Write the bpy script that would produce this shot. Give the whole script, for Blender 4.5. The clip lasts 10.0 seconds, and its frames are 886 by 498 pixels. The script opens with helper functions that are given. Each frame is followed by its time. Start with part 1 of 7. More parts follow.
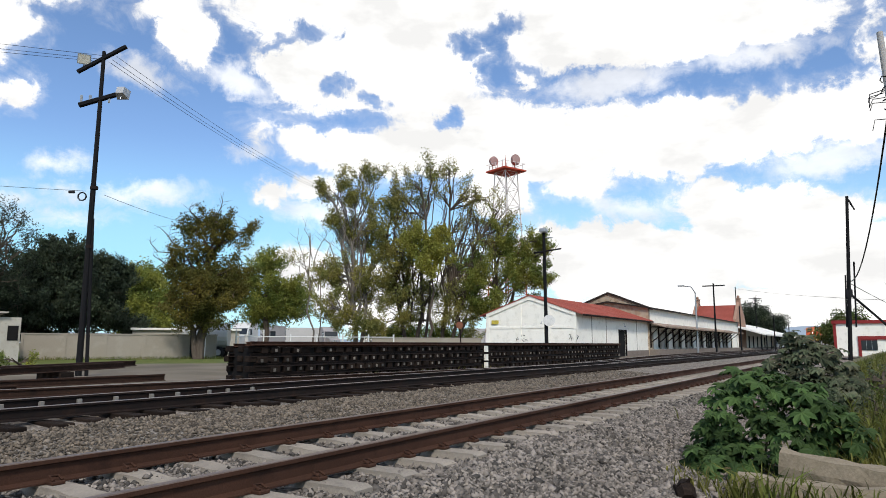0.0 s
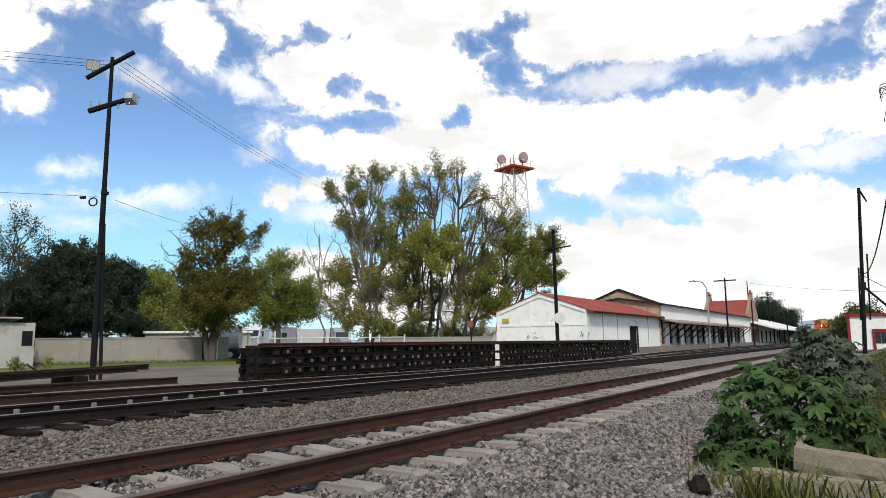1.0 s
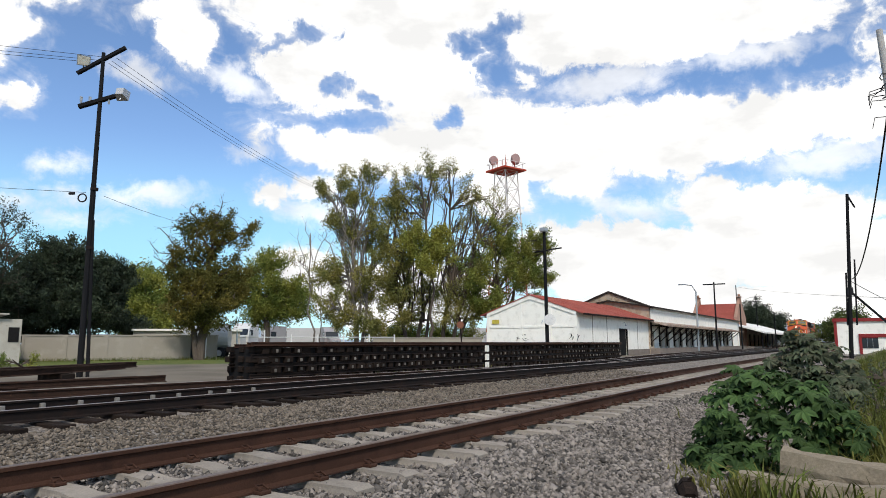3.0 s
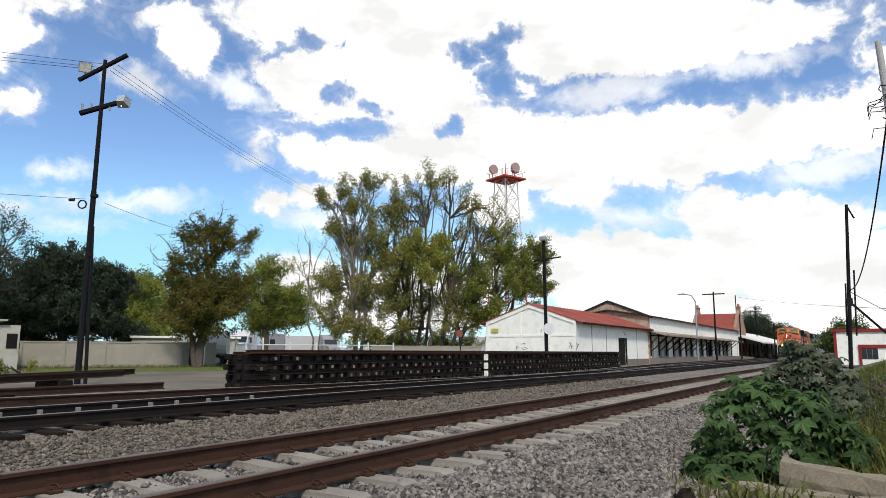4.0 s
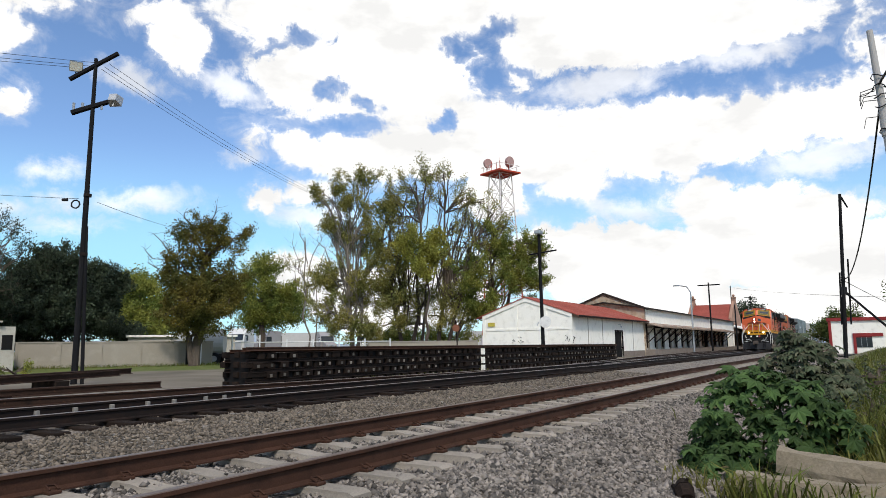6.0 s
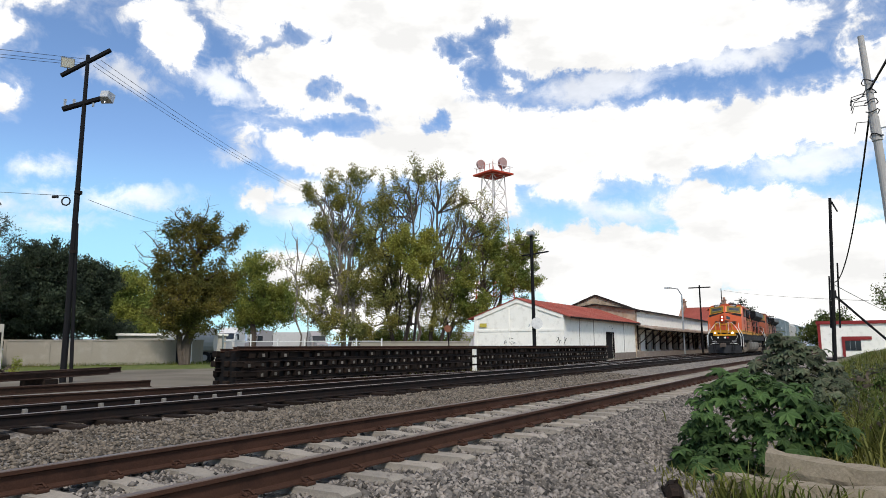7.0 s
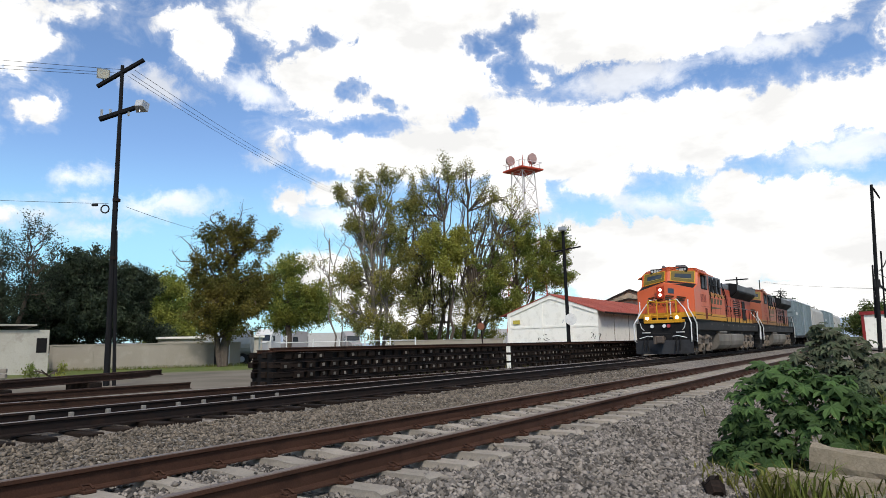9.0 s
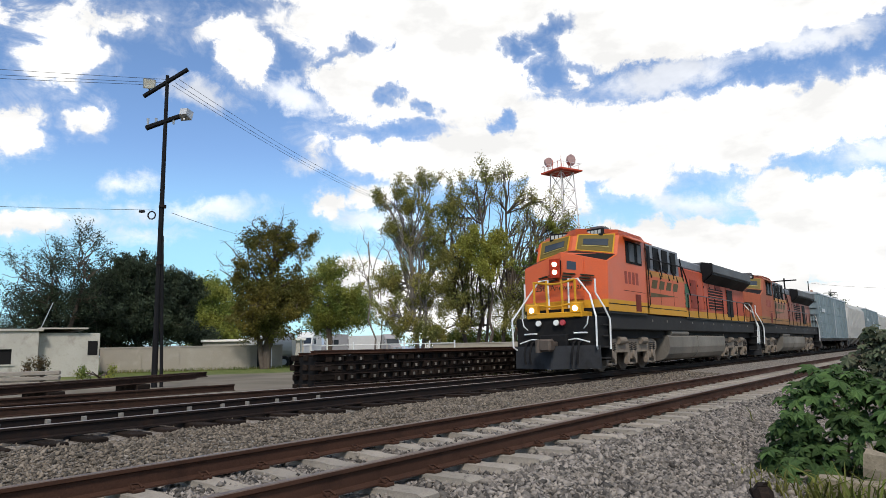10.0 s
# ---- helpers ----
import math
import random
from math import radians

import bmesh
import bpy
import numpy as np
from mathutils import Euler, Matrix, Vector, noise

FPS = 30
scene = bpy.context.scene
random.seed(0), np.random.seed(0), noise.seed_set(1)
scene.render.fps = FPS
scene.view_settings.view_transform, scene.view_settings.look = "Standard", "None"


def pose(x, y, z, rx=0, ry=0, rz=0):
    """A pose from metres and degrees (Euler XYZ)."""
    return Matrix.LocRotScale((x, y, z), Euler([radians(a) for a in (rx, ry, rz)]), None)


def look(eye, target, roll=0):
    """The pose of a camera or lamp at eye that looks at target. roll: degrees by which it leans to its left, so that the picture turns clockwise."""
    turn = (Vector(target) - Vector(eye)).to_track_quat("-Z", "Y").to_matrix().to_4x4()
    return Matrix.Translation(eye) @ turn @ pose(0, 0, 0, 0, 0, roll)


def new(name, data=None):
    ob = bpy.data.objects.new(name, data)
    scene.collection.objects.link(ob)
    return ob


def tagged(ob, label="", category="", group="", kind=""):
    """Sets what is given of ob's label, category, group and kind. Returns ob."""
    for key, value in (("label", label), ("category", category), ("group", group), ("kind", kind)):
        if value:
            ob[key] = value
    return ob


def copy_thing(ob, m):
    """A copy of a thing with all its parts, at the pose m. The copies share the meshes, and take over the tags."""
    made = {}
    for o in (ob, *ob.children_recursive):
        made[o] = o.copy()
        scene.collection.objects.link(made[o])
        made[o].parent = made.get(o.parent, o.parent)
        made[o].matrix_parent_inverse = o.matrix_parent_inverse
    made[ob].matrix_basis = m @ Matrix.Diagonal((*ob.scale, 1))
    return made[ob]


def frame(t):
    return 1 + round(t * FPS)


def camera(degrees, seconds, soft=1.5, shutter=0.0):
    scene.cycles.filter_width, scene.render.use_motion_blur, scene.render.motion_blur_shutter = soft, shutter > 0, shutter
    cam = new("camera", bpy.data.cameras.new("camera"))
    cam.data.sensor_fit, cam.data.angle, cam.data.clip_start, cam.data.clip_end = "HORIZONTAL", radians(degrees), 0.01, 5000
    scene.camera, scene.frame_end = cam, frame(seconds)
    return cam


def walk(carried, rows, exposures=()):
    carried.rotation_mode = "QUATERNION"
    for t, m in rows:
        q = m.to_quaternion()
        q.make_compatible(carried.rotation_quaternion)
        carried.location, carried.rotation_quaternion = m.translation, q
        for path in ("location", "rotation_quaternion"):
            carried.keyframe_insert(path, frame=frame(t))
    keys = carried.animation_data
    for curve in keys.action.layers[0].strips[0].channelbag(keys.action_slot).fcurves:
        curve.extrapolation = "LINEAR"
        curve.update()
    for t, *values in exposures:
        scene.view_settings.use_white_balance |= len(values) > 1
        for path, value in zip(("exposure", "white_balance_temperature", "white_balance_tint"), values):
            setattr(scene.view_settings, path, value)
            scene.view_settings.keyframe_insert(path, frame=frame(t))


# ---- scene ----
# Metres; x runs along the near track towards the station, y across the tracks, z = 0 at the rail heads.
EYE = (0.0, 0.0, 0.86)
cam = camera(66.8, 10.0, soft=0.8)
TURNS = [
    (0.0, 31.95, 8.00, 0.16),
    (0.5, 32.39, 7.52, -0.09),
    (1.0, 32.75, 7.93, -0.67),
    (1.5, 33.83, 7.69, -0.89),
    (2.0, 32.69, 7.55, -0.13),
    (3.5, 31.79, 8.24, -0.13),
    (4.0, 31.94, 8.69, 0.20),
    (4.5, 32.01, 8.24, -0.05),
    (5.0, 32.14, 8.07, -0.28),
    (5.5, 31.81, 8.22, -0.67),
    (7.0, 30.89, 8.29, -0.28),
    (7.5, 30.44, 8.26, -0.53),
    (8.0, 31.49, 8.87, -0.41),
    (8.5, 32.10, 8.90, -0.91),
    (9.0, 33.59, 8.16, -1.28),
    (9.5, 34.87, 8.24, -1.15),
    (10.0, 36.90, 8.47, -1.25),
]


def aim(yaw, pitch, roll):
    y, p = radians(yaw), radians(pitch)
    ahead = Vector((math.cos(y) * math.cos(p), math.sin(y) * math.cos(p), math.sin(p)))
    return look(EYE, Vector(EYE) + ahead * 10, roll)


walk(cam, [(t, aim(a, b, c)) for t, a, b, c in TURNS])

# ---- world, sun, exposure ----
scene.view_settings.exposure = 0.2
SUN_DIR = Vector((-0.54, -0.42, 0.73)).normalized()
world = bpy.data.worlds.new("world")
scene.world = world
world.use_nodes = True
WN, WL = world.node_tree.nodes, world.node_tree.links
WN.clear()


def wmath(op, a, b=0.0, c=0.0, clamp=False):
    n = WN.new("ShaderNodeMath")
    n.operation, n.use_clamp = op, clamp
    for i, v in enumerate((a, b, c)):
        if isinstance(v, (int, float)):
            n.inputs[i].default_value = v
        else:
            WL.new(v, n.inputs[i])
    return n.outputs[0]


def build_sky():
    sky = WN.new("ShaderNodeTexSky")
    sky.sky_type, sky.sun_disc = "NISHITA", False
    sky.sun_elevation = math.asin(SUN_DIR.z)
    sky.sun_rotation = math.atan2(SUN_DIR.x, SUN_DIR.y)
    sky.altitude, sky.air_density, sky.dust_density, sky.ozone_density = 1900, 1.1, 0.1, 4.5
    co = WN.new("ShaderNodeTexCoord").outputs["Generated"]
    sep = WN.new("ShaderNodeSeparateXYZ")
    WL.new(co, sep.inputs[0])
    # bearing and height over the horizon, in degrees
    bearing = wmath("MULTIPLY", wmath("ARCTAN2", sep.outputs[1], sep.outputs[0]), 57.2958)
    height = wmath("MULTIPLY", wmath("ARCSINE", sep.outputs[2]), 57.2958)
    pair = WN.new("ShaderNodeCombineXYZ")
    WL.new(bearing, pair.inputs[0])
    WL.new(height, pair.inputs[1])

    def fbm(scale, detail, rough, stretch=1.0, shift=0.0, distortion=0.0):
        m = WN.new("ShaderNodeMapping")
        m.inputs["Scale"].default_value = (1, stretch, 1)
        m.inputs["Location"].default_value = (shift, shift * 0.37, 0)
        WL.new(pair.outputs[0], m.inputs[0])
        n = WN.new("ShaderNodeTexNoise")
        n.noise_dimensions = "2D"
        n.inputs["Scale"].default_value, n.inputs["Detail"].default_value = scale, detail
        n.inputs["Roughness"].default_value, n.inputs["Distortion"].default_value = rough, distortion
        WL.new(m.outputs[0], n.inputs["Vector"])
        return n.outputs["Fac"]

    billow = fbm(0.085, 7, 0.58, 1.5, 3.0, 0.3)
    fine = fbm(0.30, 7, 0.66, 1.5, 11.0, 0.4)
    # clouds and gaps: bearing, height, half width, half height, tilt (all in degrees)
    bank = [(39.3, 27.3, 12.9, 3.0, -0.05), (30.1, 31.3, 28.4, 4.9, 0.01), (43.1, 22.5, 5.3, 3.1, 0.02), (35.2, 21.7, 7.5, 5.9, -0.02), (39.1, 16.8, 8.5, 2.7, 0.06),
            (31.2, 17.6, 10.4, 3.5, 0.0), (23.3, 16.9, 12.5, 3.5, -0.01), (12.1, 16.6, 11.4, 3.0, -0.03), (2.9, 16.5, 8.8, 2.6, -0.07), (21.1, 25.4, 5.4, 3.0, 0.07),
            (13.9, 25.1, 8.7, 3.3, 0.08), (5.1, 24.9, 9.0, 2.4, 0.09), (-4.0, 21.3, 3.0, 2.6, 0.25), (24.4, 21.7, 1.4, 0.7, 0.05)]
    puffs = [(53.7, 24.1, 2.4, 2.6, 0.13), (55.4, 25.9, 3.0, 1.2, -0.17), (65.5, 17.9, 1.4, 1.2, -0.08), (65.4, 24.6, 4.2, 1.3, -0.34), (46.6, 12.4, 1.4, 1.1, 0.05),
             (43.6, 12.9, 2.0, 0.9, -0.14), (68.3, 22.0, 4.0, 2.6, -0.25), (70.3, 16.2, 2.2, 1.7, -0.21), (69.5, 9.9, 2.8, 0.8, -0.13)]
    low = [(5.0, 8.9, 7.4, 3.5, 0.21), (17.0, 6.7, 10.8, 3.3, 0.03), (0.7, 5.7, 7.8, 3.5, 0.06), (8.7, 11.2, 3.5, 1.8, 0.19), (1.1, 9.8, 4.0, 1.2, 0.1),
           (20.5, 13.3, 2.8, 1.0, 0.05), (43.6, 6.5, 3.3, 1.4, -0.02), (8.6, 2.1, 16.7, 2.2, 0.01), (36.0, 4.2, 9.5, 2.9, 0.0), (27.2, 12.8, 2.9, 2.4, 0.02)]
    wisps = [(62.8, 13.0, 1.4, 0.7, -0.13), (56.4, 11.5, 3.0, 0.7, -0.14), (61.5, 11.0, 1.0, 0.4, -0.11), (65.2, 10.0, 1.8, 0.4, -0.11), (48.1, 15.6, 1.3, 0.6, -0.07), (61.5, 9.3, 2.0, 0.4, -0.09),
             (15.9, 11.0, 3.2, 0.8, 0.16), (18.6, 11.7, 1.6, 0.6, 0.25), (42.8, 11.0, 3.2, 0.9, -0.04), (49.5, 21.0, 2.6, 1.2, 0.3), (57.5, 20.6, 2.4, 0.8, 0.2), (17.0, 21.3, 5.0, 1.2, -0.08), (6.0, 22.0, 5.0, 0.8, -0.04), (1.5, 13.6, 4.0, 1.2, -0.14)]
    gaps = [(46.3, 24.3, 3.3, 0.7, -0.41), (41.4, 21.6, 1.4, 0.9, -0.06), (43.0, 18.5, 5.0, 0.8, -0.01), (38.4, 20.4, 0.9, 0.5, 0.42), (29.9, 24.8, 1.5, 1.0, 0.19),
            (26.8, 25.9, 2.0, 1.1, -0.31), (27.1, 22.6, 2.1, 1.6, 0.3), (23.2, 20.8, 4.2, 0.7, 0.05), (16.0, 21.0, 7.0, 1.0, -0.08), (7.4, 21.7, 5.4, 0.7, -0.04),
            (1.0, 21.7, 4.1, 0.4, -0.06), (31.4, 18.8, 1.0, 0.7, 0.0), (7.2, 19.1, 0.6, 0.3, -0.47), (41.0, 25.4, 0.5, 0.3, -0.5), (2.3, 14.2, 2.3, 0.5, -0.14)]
    wide, slim = fbm(0.45, 7, 0.62, 1.0, 47.0), fbm(0.45, 7, 0.62, 1.0, 83.0)
    warped_b = wmath("ADD", bearing, wmath("MULTIPLY", wmath("SUBTRACT", wide, 0.5), 3.4))
    warped_h = wmath("ADD", height, wmath("MULTIPLY", wmath("SUBTRACT", slim, 0.5), 2.6))

    def field(ellipses):
        """How far inside the nearest of these ellipses a direction lies, in degrees."""
        best = -9.0
        for a, h, ra, rh, tilt in ellipses:
            db = wmath("SUBTRACT", warped_b, a)
            dx = wmath("MULTIPLY", db, 1.0 / ra)
            dy = wmath("MULTIPLY", wmath("MULTIPLY_ADD", db, -tilt, wmath("SUBTRACT", warped_h, h)), 1.0 / rh)
            d = wmath("SQRT", wmath("MULTIPLY_ADD", dx, dx, wmath("MULTIPLY", dy, dy)))
            best = wmath("MAXIMUM", wmath("MULTIPLY", wmath("SUBTRACT", 1.0, d), min(ra, rh)), best)
        return best

    ragged = wmath("ADD", wmath("MULTIPLY", wmath("SUBTRACT", billow, 0.5), 1.1), wmath("MULTIPLY", wmath("SUBTRACT", fine, 0.5), 1.5))
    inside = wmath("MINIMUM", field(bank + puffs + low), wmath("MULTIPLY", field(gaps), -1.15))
    near = wmath("ADD", inside, ragged)
    # away from the mapped part of the sky the broken cloud goes on at random
    aside = WN.new("ShaderNodeMapRange")
    aside.interpolation_type = "SMOOTHSTEP"
    aside.inputs["From Min"].default_value, aside.inputs["From Max"].default_value = 38.0, 46.0
    WL.new(wmath("SQRT", wmath("ADD", wmath("POWER", wmath("ABSOLUTE", wmath("SUBTRACT", bearing, 33.0)), 2.0), wmath("POWER", wmath("MULTIPLY", wmath("ABSOLUTE", wmath("SUBTRACT", height, 8.0)), 1.55), 2.0))), aside.inputs["Value"])
    loose = wmath("MULTIPLY_ADD", wmath("SUBTRACT", billow, 0.56), 9.0, ragged)
    total = wmath("ADD", wmath("MULTIPLY", near, wmath("SUBTRACT", 1.0, aside.outputs[0])), wmath("MULTIPLY", loose, aside.outputs[0]))

    def step(value, lo, hi, top=1.0):
        n = WN.new("ShaderNodeMapRange")
        n.interpolation_type = "SMOOTHSTEP"
        n.inputs["From Min"].default_value, n.inputs["From Max"].default_value, n.inputs["To Max"].default_value = lo, hi, top
        WL.new(value, n.inputs["Value"])
        return n.outputs[0]

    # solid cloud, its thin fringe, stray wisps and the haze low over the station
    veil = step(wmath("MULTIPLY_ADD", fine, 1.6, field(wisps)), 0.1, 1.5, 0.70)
    fringe = step(wmath("MULTIPLY_ADD", fine, 1.2, total), -0.5, 1.2, 0.34)
    haze = wmath("MULTIPLY", step(height, 16.0, 7.0, 0.10), step(bearing, 48.0, 26.0))
    solid_cloud = step(total, -0.22, 0.34)
    clear = wmath("MULTIPLY", wmath("MULTIPLY", wmath("SUBTRACT", 1.0, solid_cloud), wmath("SUBTRACT", 1.0, wmath("MAXIMUM", veil, fringe))), wmath("SUBTRACT", 1.0, haze))
    cover = wmath("SUBTRACT", 1.0, clear, clamp=True)
    # thin veils near the horizon and grey cloud undersides
    body = WN.new("ShaderNodeMapRange")
    body.inputs["From Min"].default_value, body.inputs["From Max"].default_value = 0.35, 0.72
    body.inputs["To Min"].default_value, body.inputs["To Max"].default_value = 0.80, 1.12
    WL.new(fbm(0.11, 5, 0.55, 2.2, 29.0), body.inputs["Value"])
    white = WN.new("ShaderNodeMix")
    white.data_type = "RGBA"
    white.inputs["A"].default_value, white.inputs["B"].default_value = (0.84, 0.85, 0.87, 1), (1.0, 0.99, 0.97, 1)
    WL.new(body.outputs[0], white.inputs["Factor"])
    blue = WN.new("ShaderNodeBackground")
    blue.inputs["Strength"].default_value = 0.15
    pale = WN.new("ShaderNodeMix")
    pale.data_type = "RGBA"
    pale.inputs["B"].default_value = (2.3, 4.8, 5.8, 1)
    WL.new(step(height, 17.0, 5.0, 0.72), pale.inputs["Factor"])
    WL.new(sky.outputs[0], pale.inputs["A"])
    WL.new(pale.outputs["Result"], blue.inputs["Color"])
    cloud = WN.new("ShaderNodeBackground")
    WL.new(white.outputs["Result"], cloud.inputs["Color"])
    WL.new(wmath("MULTIPLY", body.outputs[0], 1.04), cloud.inputs["Strength"])
    mix = WN.new("ShaderNodeMixShader")
    WL.new(cover, mix.inputs[0])
    WL.new(blue.outputs[0], mix.inputs[1])
    WL.new(cloud.outputs[0], mix.inputs[2])
    out = WN.new("ShaderNodeOutputWorld")
    WL.new(mix.outputs[0], out.inputs[0])


build_sky()
sun = new("sun", bpy.data.lights.new("sun", "SUN"))
sun.data.energy, sun.data.angle, sun.data.color = 2.7, radians(10), (1.0, 0.95, 0.87)
sun.matrix_world = look((0, 0, 60), Vector((0, 0, 60)) - SUN_DIR)
tagged(sun, "veiled midday sun", "sun", kind="structure")


# ---- materials ----
MATS = {}


def material(name, colour, rough=0.7, metal=0.0, vary=0.25, scale=6.0, fine=60.0, bump=0.15, second=None, blend=0.5, spots=None,
             glow=0.0, random_piece=0.0, stretch=(1, 1, 1), depth=0.01):
    """A surface with broad stains, fine grain and relief."""
    if name in MATS:
        return MATS[name]
    m = bpy.data.materials.new(name)
    m.use_nodes = True
    n, l = m.node_tree.nodes, m.node_tree.links
    b = n["Principled BSDF"]
    co = n.new("ShaderNodeTexCoord")
    mp = n.new("ShaderNodeMapping")
    mp.inputs["Scale"].default_value = stretch
    l.new(co.outputs["Object"], mp.inputs[0])

    def noisy(s, detail=5, rough_=0.6):
        t = n.new("ShaderNodeTexNoise")
        t.inputs["Scale"].default_value, t.inputs["Detail"].default_value, t.inputs["Roughness"].default_value = s, detail, rough_
        l.new(mp.outputs[0], t.inputs["Vector"])
        return t.outputs["Fac"]

    def mixed(kind, fac, a, b_):
        x = n.new("ShaderNodeMix")
        x.data_type, x.blend_type = "RGBA", kind
        for key, v in (("Factor", fac), ("A", a), ("B", b_)):
            if isinstance(v, (int, float)):
                x.inputs[key].default_value = v
            elif isinstance(v, tuple):
                x.inputs[key].default_value = (*v, 1)
            else:
                l.new(v, x.inputs[key])
        return x.outputs["Result"]

    def ramp(v, lo, hi, a=0.0, c=1.0):
        r = n.new("ShaderNodeMapRange")
        r.inputs[1].default_value, r.inputs[2].default_value, r.inputs[3].default_value, r.inputs[4].default_value = lo, hi, a, c
        l.new(v, r.inputs[0])
        return r.outputs[0]

    broad, grain = noisy(scale / 6), noisy(fine, 4)
    second = second or tuple(c * (1 - vary) for c in colour)
    col = mixed("MIX", ramp(broad, 0.35, 0.68), colour, tuple(colour[i] * (1 - blend) + second[i] * blend for i in range(3)))
    col = mixed("MIX", ramp(noisy(scale, 6), 0.52, 0.75), col, second)
    if spots:
        col = mixed("MIX", ramp(noisy(scale * 3, 6, 0.7), 0.6, 0.72), col, spots)
    grey = n.new("ShaderNodeCombineColor")
    for i in range(3):
        l.new(ramp(grain, 0.25, 0.75, 1 - vary * 0.7, 1 + vary * 0.5), grey.inputs[i])
    col = mixed("MULTIPLY", 1.0, col, grey.outputs[0])
    if random_piece:
        info = n.new("ShaderNodeObjectInfo")
        geo = n.new("ShaderNodeNewGeometry")
        s = n.new("ShaderNodeMath")
        s.operation = "ADD"
        l.new(info.outputs["Random"], s.inputs[0])
        l.new(geo.outputs["Random Per Island"], s.inputs[1])
        w = n.new("ShaderNodeMath")
        w.operation = "FRACT"
        l.new(s.outputs[0], w.inputs[0])
        g2 = n.new("ShaderNodeCombineColor")
        for i in range(3):
            l.new(ramp(w.outputs[0], 0, 1, 1 - random_piece, 1 + random_piece * (1.0 - 0.12 * i)), g2.inputs[i])
        col = mixed("MULTIPLY", 1.0, col, g2.outputs[0])
    l.new(col, b.inputs["Base Color"])
    b.inputs["Metallic"].default_value = metal
    b.inputs["Specular IOR Level"].default_value = 0.5 if rough < 0.45 else 0.12
    l.new(ramp(broad, 0.3, 0.7, max(0.03, rough - 0.12), min(1, rough + 0.12)), b.inputs["Roughness"])
    if bump:
        bp = n.new("ShaderNodeBump")
        bp.inputs["Strength"].default_value, bp.inputs["Distance"].default_value = bump, depth
        l.new(grain, bp.inputs["Height"])
        l.new(bp.outputs[0], b.inputs["Normal"])
    if glow:
        b.inputs["Emission Color"].default_value = (*colour, 1)
        b.inputs["Emission Strength"].default_value = glow
    MATS[name] = m
    return m


def leaf_material(name, colour, second, through_light=0.25):
    m = bpy.data.materials.new(name)
    m.use_nodes = True
    n, l = m.node_tree.nodes, m.node_tree.links
    b = n["Principled BSDF"]
    geo = n.new("ShaderNodeNewGeometry")
    co = n.new("ShaderNodeTexCoord")
    no = n.new("ShaderNodeTexNoise")
    no.inputs["Scale"].default_value, no.inputs["Detail"].default_value = 0.45, 3
    l.new(co.outputs["Object"], no.inputs["Vector"])
    r = n.new("ShaderNodeMapRange")
    r.inputs[1].default_value, r.inputs[2].default_value = 0.38, 0.62
    l.new(no.outputs["Fac"], r.inputs[0])
    x = n.new("ShaderNodeMix")
    x.data_type = "RGBA"
    x.inputs["A"].default_value, x.inputs["B"].default_value = (*colour, 1), (*second, 1)
    l.new(r.outputs[0], x.inputs["Factor"])
    g = n.new("ShaderNodeMapRange")
    g.inputs[3].default_value, g.inputs[4].default_value = 0.55, 1.5
    info = n.new("ShaderNodeObjectInfo")
    both = n.new("ShaderNodeMath")
    both.operation = "ADD"
    l.new(geo.outputs["Random Per Island"], both.inputs[0])
    l.new(info.outputs["Random"], both.inputs[1])
    wrap = n.new("ShaderNodeMath")
    wrap.operation = "FRACT"
    l.new(both.outputs[0], wrap.inputs[0])
    l.new(wrap.outputs[0], g.inputs[0])
    gc = n.new("ShaderNodeCombineColor")
    for i in range(3):
        l.new(g.outputs[0], gc.inputs[i])
    y = n.new("ShaderNodeMix")
    y.data_type, y.blend_type = "RGBA", "MULTIPLY"
    y.inputs["Factor"].default_value = 1.0
    l.new(x.outputs["Result"], y.inputs["A"])
    l.new(gc.outputs[0], y.inputs["B"])
    l.new(y.outputs["Result"], b.inputs["Base Color"])
    b.inputs["Roughness"].default_value = 0.62
    b.inputs["Specular IOR Level"].default_value = 0.14
    if through_light:
        t = n.new("ShaderNodeBsdfTranslucent")
        l.new(y.outputs["Result"], t.inputs["Color"])
        s = n.new("ShaderNodeMixShader")
        s.inputs[0].default_value = through_light
        l.new(b.outputs[0], s.inputs[1])
        l.new(t.outputs[0], s.inputs[2])
        l.new(s.outputs[0], n["Material Output"].inputs[0])
    MATS[name] = m
    return m


